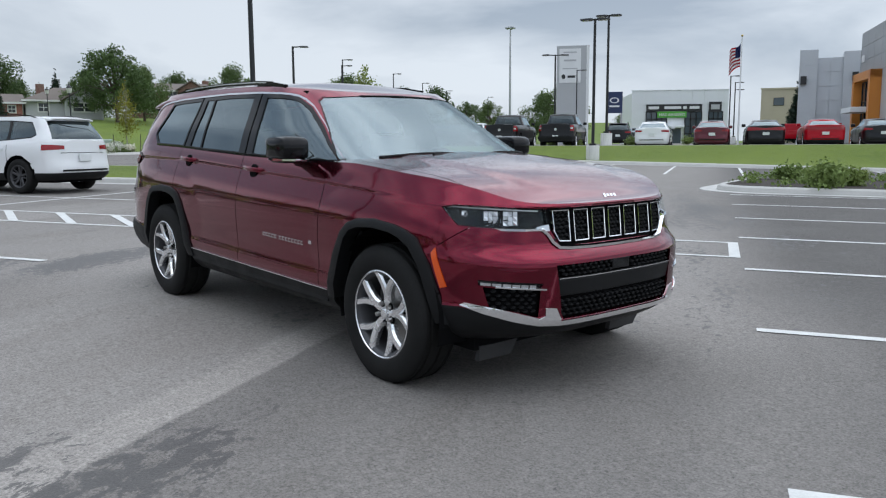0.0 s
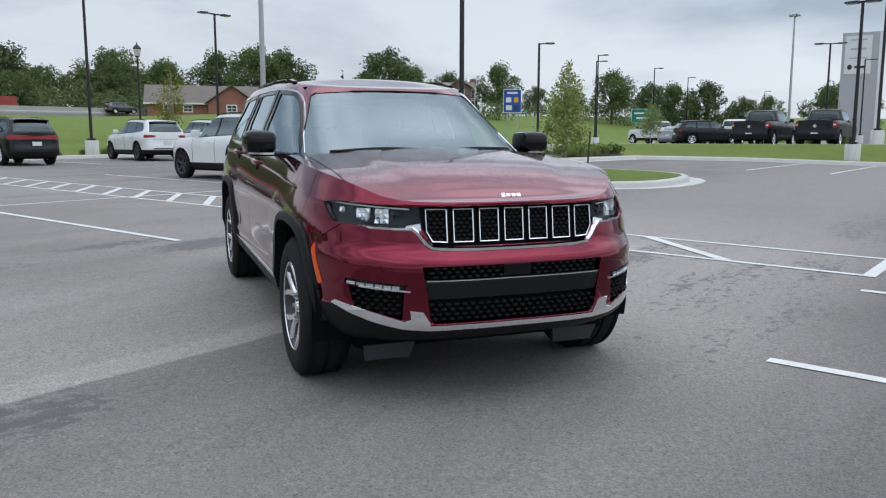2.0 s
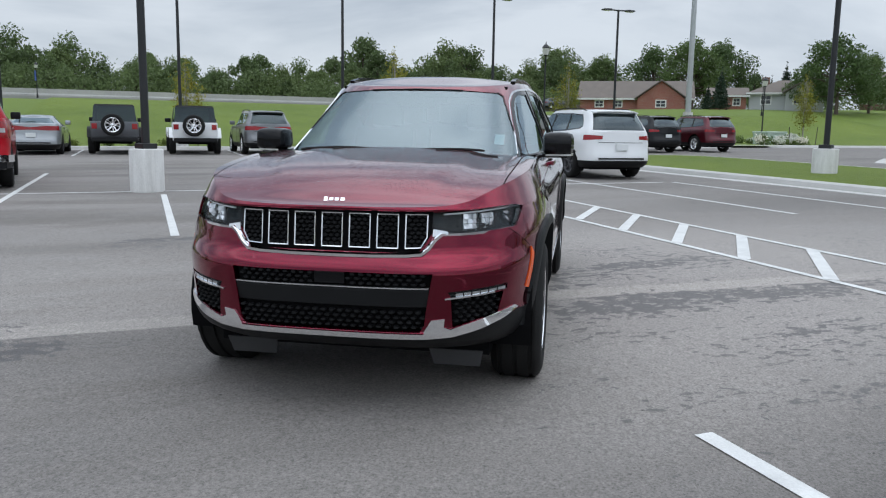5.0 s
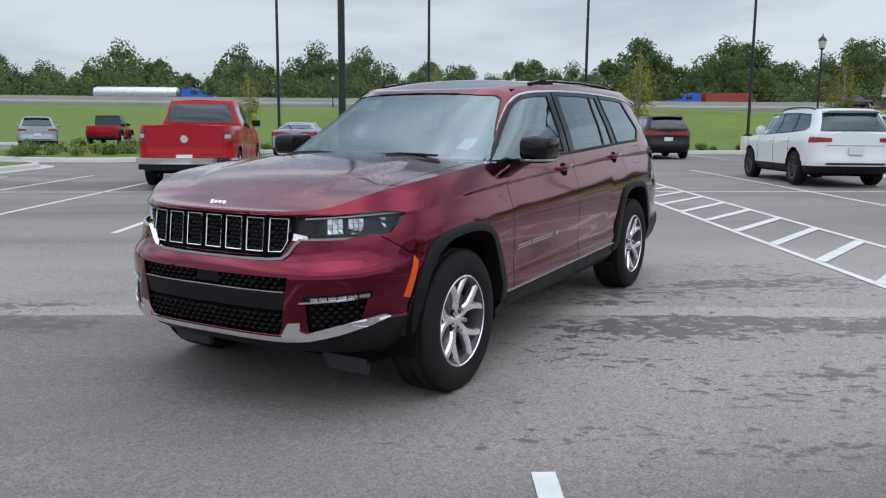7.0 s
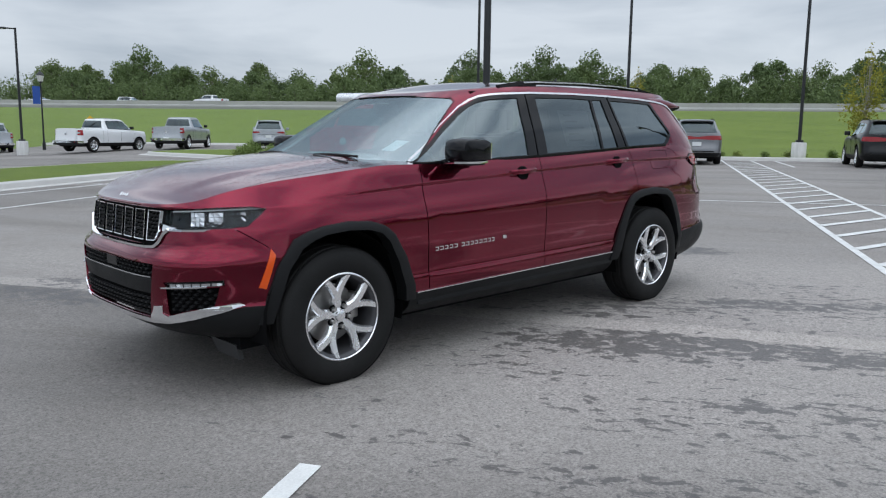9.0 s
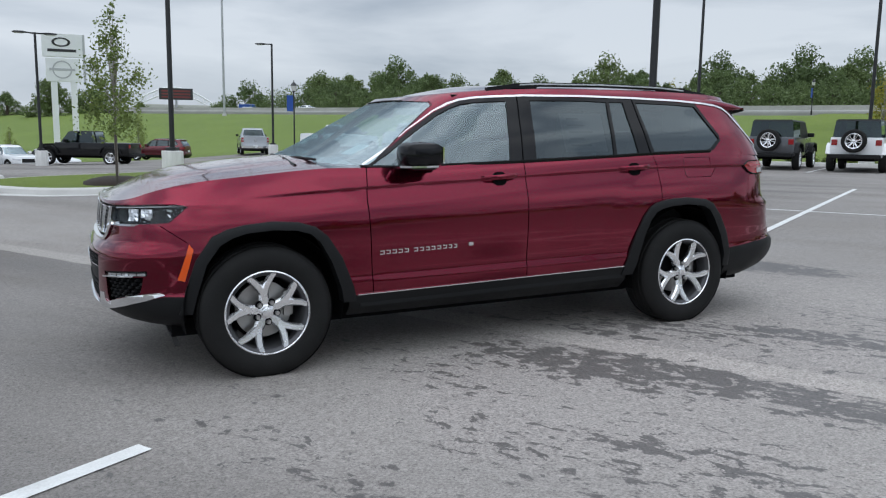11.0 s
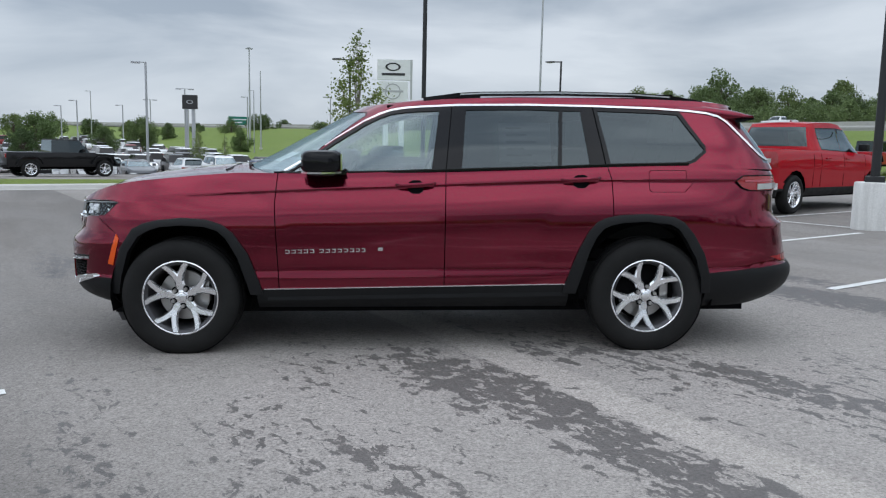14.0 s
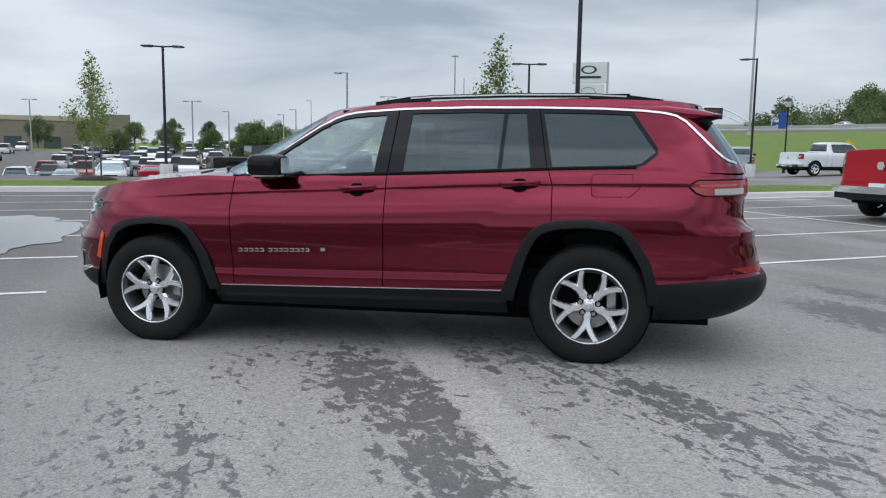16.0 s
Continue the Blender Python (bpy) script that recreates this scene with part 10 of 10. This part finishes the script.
slab("canopy", sh, WHITE_PANEL, -L / 2 + 3.8, -L / 2 + 6.0, -1.2, 0, 2.3, 2.6)

# beige building beside and behind it
bx, by = -45.0, 118.0
bg = block("office_building", bx, by, ground_z(bx, by), 28, "long beige building with small square windows")
T = 8.9 - ground_z(bx, by)
slab("wall", bg, BEIGE_WALL, -13, 14, 0, 12, -0.5, T)
slab("parapet", bg, BEIGE_WALL, -13.1, 14.1, -0.12, 0.4, T, T + 0.25)
for k in range(6):
    wx = -10.5 + 4.2 * k
    for wz in (1.4, T - 2.4):
        w = slab("window", bg, SIGN_DARK, wx - 0.75, wx + 0.75, -0.05, 0.02, wz, wz + 1.2)
        slab("pane", w, GLASS_WALL, wx - 0.66, wx + 0.66, -0.07, -0.03, wz + 0.08, wz + 1.12, bevel=0)

# tall grey building with a stepped front, and the orange-framed entry of the next one
gx, gy = -35.6, 88.0
gr = block("dealership_building", gx, gy, ground_z(gx, gy), 25, "tall grey metal-clad dealership building with stepped parapet")
zg = ground_z(gx, gy)
slab("wall", gr, GREY_PANEL, -3.0, 8.0, 0.5, 16, -0.5, 9.3)
panel_wall(gr, GREY_PANEL, -3.3, -1.4, 0, 11.4 - zg, 0.0, 1, 6)
slab("tower", gr, GREY_PANEL, -3.3, -1.4, 0, 6, -0.5, 11.4 - zg)
panel_wall(gr, GREY_PANEL, -1.4, 1.2, 0, 10.5 - zg, 0.45, 2, 6)
panel_wall(gr, GREY_PANEL, 1.2, 4.5, 0, 11.1 - zg, 0.2, 2, 6)
slab("tower", gr, GREY_PANEL, 1.2, 4.5, 0.2, 6, -0.5, 11.1 - zg)
for px, pz, yy in ((-2.8, 6.6, -0.1), (2.4, 6.9, 0.1)):
    slab("wall_lamp", gr, SIGN_DARK, px - 0.3, px + 0.3, yy - 0.45, yy, pz, pz + 0.9)
gx, gy = -29.6, 82.2
br = block("dealership_building", gx, gy, ground_z(gx, gy), -57, "dark grey dealership building with an orange entry portal")
zg = ground_z(gx, gy)
slab("wall", br, GREY_PANEL, -2.2, 22, 0, 18, -0.5, 11.5 - zg)
panel_wall(br, DARK_PANEL, -2.25, 22, 6.9, 12.2 - zg, -0.02, 8, 3)
panel_wall(br, DARK_PANEL, -2.25, -1.0, 0, 6.9, -0.02, 1, 4)
slab("portal_post", br, ORANGE_PANEL, -1.0, -0.2, -1.0, 0.0, -0.3, 6.9, "orange portal frame")
slab("portal_post", br, ORANGE_PANEL, 6.4, 7.2, -1.0, 0.0, -0.3, 6.9, "orange portal frame")
slab("portal_beam", br, ORANGE_PANEL, -1.0, 7.2, -1.0, 0.0, 6.1, 6.9, "orange portal frame")
glazing(br, -0.2, 6.4, 0, 6.1, -0.12, 4, 3)
slab("canopy", br, WHITE_PANEL, 0.6, 5.6, -2.2, -0.2, 3.0, 3.5)
slab("emblem_bar", br, SIGN_WHITE, -1.6, -0.4, -0.14, -0.08, 8.2, 8.9, bevel=0)

# low brown building at the far side of the southern lot, and the white arched truss beyond
fb = block("store_building", 146, -171, -1.0, 218, "long low brown store with a dark tower")
slab("wall", fb, BROWN_WALL, -60, 18, 0, 25, -1.5, 8.4)
slab("parapet", fb, BEIGE_WALL, -60.2, 18.2, -0.2, 0.5, 7.6, 8.8)
slab("tower", fb, BROWN_WALL, 18, 25, -0.5, 12, -1.5, 9.6)
for k in range(7):
    slab("shop_window", fb, GLASS_WALL, -50 + 9 * k, -46 + 9 * k, -0.15, 0.02, 0.3, 3.5)
tb = thing("arch_bridge", -29.4, -252.3, 5.0, -7, "white arched steel truss over the highway", "bridge")
rings_a, rings_b = [], []
for k in range(17):
    f = k / 16
    a = (-11.5 + 23 * f, 0, 5.0 + 4.6 * math.sin(math.pi * f))
    b = (-11.5 + 23 * f, 0, 3.4 + 4.3 * math.sin(math.pi * f))
    rings_a.append(a)
    rings_b.append(b)
for nm, pts, rr in (("upper_chord", rings_a, 0.28), ("lower_chord", rings_b, 0.24)):
    bm = bmesh.new()
    rod(bm, pts, rr, 8)
    part(nm, bm, SIGN_WHITE, tb)
for k in range(16):
    bm = bmesh.new()
    rod(bm, [rings_a[k], rings_b[k + 1] if k % 2 else rings_b[k]], 0.14, 6)
    part("brace", bm, SIGN_WHITE, tb)
for s in (-11.5, 11.5):
    bm = bmesh.new()
    box(bm, s - 0.5, s + 0.5, -0.5, 0.5, -6, 5.2)
    part("pier", bm, SIGN_WHITE, tb)
bm = bmesh.new()
box(bm, -20, 8, 2, 8, 1.0, 4.2, 0.05)
part("deck", bm, CONCRETE, tb)

# ---- the lower southern lot: rows of cars ----
def far_car_kind(tall, seed):
    """A small-scale car for rows a long way off: shell, glasshouse, wheels and lamps as parts."""
    L, W, Ht = (4.6, 1.84, 1.68) if tall else (4.75, 1.82, 1.45)
    belt = 0.98 if tall else 0.9
    hood = L / 2 - (1.15 if tall else 1.3)
    bm = bmesh.new()
    side = [(-L / 2, 0.42), (-L / 2 - 0.02, 0.72), (-L / 2 + 0.04, belt), (hood - 0.25, belt), (L / 2 - 0.35, belt - 0.12), (L / 2 - 0.03, 0.7), (L / 2, 0.42), (L / 2 - 0.15, 0.24), (-L / 2 + 0.15, 0.24)]
    loft(bm, [[(px * (1 - 0.03 * abs(s)), s * W / 2 * (0.93 if abs(s) == 1 else 1), pz) for px, pz in side] for s in (-1, -0.9, 0.9, 1)])
    bmesh.ops.recalc_face_normals(bm, faces=bm.faces)
    body = mesh_from(bm, "body", [], 35)
    rear = -L / 2 + (0.12 if tall else 0.75)
    bm = bmesh.new()
    pts = [(rear, belt - 0.03), (rear + (0.42 if tall else 0.7), Ht - 0.07), (hood - 1.0, Ht - 0.07), (hood - 0.2, belt - 0.03)]
    loft(bm, [[(px, s * (W / 2 - (0.07 if pz < belt else 0.30)), pz) for px, pz in pts] for s in (-1, 1)])
    bmesh.ops.recalc_face_normals(bm, faces=bm.faces)
    glass_me = mesh_from(bm, "glasshouse", GLOSS_BLACK)
    bm = bmesh.new()
    rr = [(rear + (0.34 if tall else 0.64), Ht - 0.10), (rear + (0.46 if tall else 0.8), Ht - 0.02), (-0.2, Ht), (hood - 1.0, Ht - 0.03), (hood - 0.92, Ht - 0.11)]
    loft(bm, [[(px, s * (W / 2 - 0.28 + 0.02 * (pz < Ht - 0.09)), pz) for px, pz in rr] for s in (-1, -0.85, 0.85, 1)])
    bmesh.ops.recalc_face_normals(bm, faces=bm.faces)
    roof = mesh_from(bm, "roof", [], 40)
    bm = bmesh.new()
    tube(bm, (0, -0.1, 0), (0, 0.1, 0), 0.33, 0.33, 14)
    wheel_me = mesh_from(bm, "wheel", RUBBER)
    bm = bmesh.new()
    tube(bm, (0, -0.11, 0), (0, 0.11, 0), 0.21, 0.21, 10)
    rim_me = mesh_from(bm, "rim", ALLOY)
    bm = bmesh.new()
    box(bm, -0.05, 0.05, -0.13, 0.13, -0.07, 0.07, 0.02)
    lamp = mesh_from(bm, "tail_lamp", RED_LENS)
    bm = bmesh.new()
    box(bm, -0.12, 0.06, -0.18, 0.18, -0.06, 0.06, 0.02)
    head = mesh_from(bm, "headlamp", CLEAR_LENS)
    return dict(L=L, W=W, belt=belt, body=body, glass=glass_me, roof=roof, wheel=wheel_me, rim=rim_me, lamp=lamp, head=head)


FAR_KINDS = [far_car_kind(True, 1), far_car_kind(False, 2)]
FAR_COAT = {"white": (0.86, 0.87, 0.88), "silver": (0.42, 0.43, 0.45), "grey": (0.15, 0.155, 0.165), "black": (0.015, 0.016, 0.018), "red": (0.28, 0.02, 0.02), "blue": (0.03, 0.06, 0.16)}
FAR_MAT = {}
for key, col in FAR_COAT.items():
    FAR_MAT[key] = material("far_coat_" + key, col, 0.32, 0.0 if key == "white" else 0.25, 1.0)
FAR_MESH = {}


def far_car(x, y, z, az, k, colour):
    kd = FAR_KINDS[k]
    if (k, colour) not in FAR_MESH:
        pair = []
        for me in (kd["body"], kd["roof"]):
            c = me.copy()
            c.materials.append(FAR_MAT[colour])
            pair.append(c)
        FAR_MESH[(k, colour)] = pair
    body, roof = FAR_MESH[(k, colour)]
    ob = thing("parked_car", x, y, z, az, "%s %s in a long row of parked cars" % (colour, "suv" if k == 0 else "sedan"), "car", "cars of the southern lot")
    I = Matrix.Identity(4)
    shared("body", body, ob, I)
    shared("glasshouse", kd["glass"], ob, I)
    shared("roof", roof, ob, I)
    for px in (-kd["L"] / 2 + 0.95, kd["L"] / 2 - 0.88):
        for s in (-1, 1):
            shared("wheel", kd["wheel"], ob, Matrix.Translation((px, s * (kd["W"] / 2 - 0.09), 0.33)))
    for s in (-1, 1):
        shared("tail_lamp", kd["lamp"], ob, Matrix.Translation((-kd["L"] / 2 + 0.02, s * (kd["W"] / 2 - 0.2), kd["belt"] - 0.14)))
    return ob


FULL = {}


def full_car(x, y, az, tall, colour):
    """A fully shaped car for the nearest rows of the southern lot."""
    key = (tall, colour)
    at = pose(x, y, ground_z(x, y) + 0.03, 0, 0, az)
    if key in FULL:
        return copy_thing(FULL[key], at)
    what = "%s %s in a near row of the southern lot" % (colour, "suv" if tall else "sedan")
    FULL[key] = vehicle("suv" if tall else "sedan", colour, what)
    FULL[key].matrix_basis = at


rc = random.Random(21)
for row, u in enumerate((49.5, 56, 69.5, 75, 88.5, 94, 107.5, 113, 127, 140, 154)):
    v = -26.0 + rc.uniform(0, 2)
    last = 6 if row == 0 else 46 + row * 3
    while v < last:
        if rc.random() < 0.84 and not (abs(v - 14 - row) < 3.4 and row > 1):
            x, y = plan(u + rc.uniform(-0.35, 0.35), v)
            c = rc.choices(("white", "silver", "grey", "black", "red", "blue"), (66, 12, 9, 6, 4, 3))[0]
            az = math.degrees(math.atan2(UY, UX)) + (180 if row % 2 == 0 else 0) + rc.uniform(-1.5, 1.5)
            tall = rc.random() < 0.6
            if row < 2 and -24 < v < 34:
                full_car(x, y, az, tall, c)
            else:
                far_car(x, y, ground_z(x, y) + 0.03, az, 0 if tall else 1, c)
        v += 2.85 if row < 6 else 3.6
drape("southern_lot", 44.0, 170.0, -29.0, 90.0, 2.0, 0.02, ASPHALT)
tagged(bpy.data.objects["southern_lot"], "grey asphalt of the lower southern lot", "pavement", "", "structure")
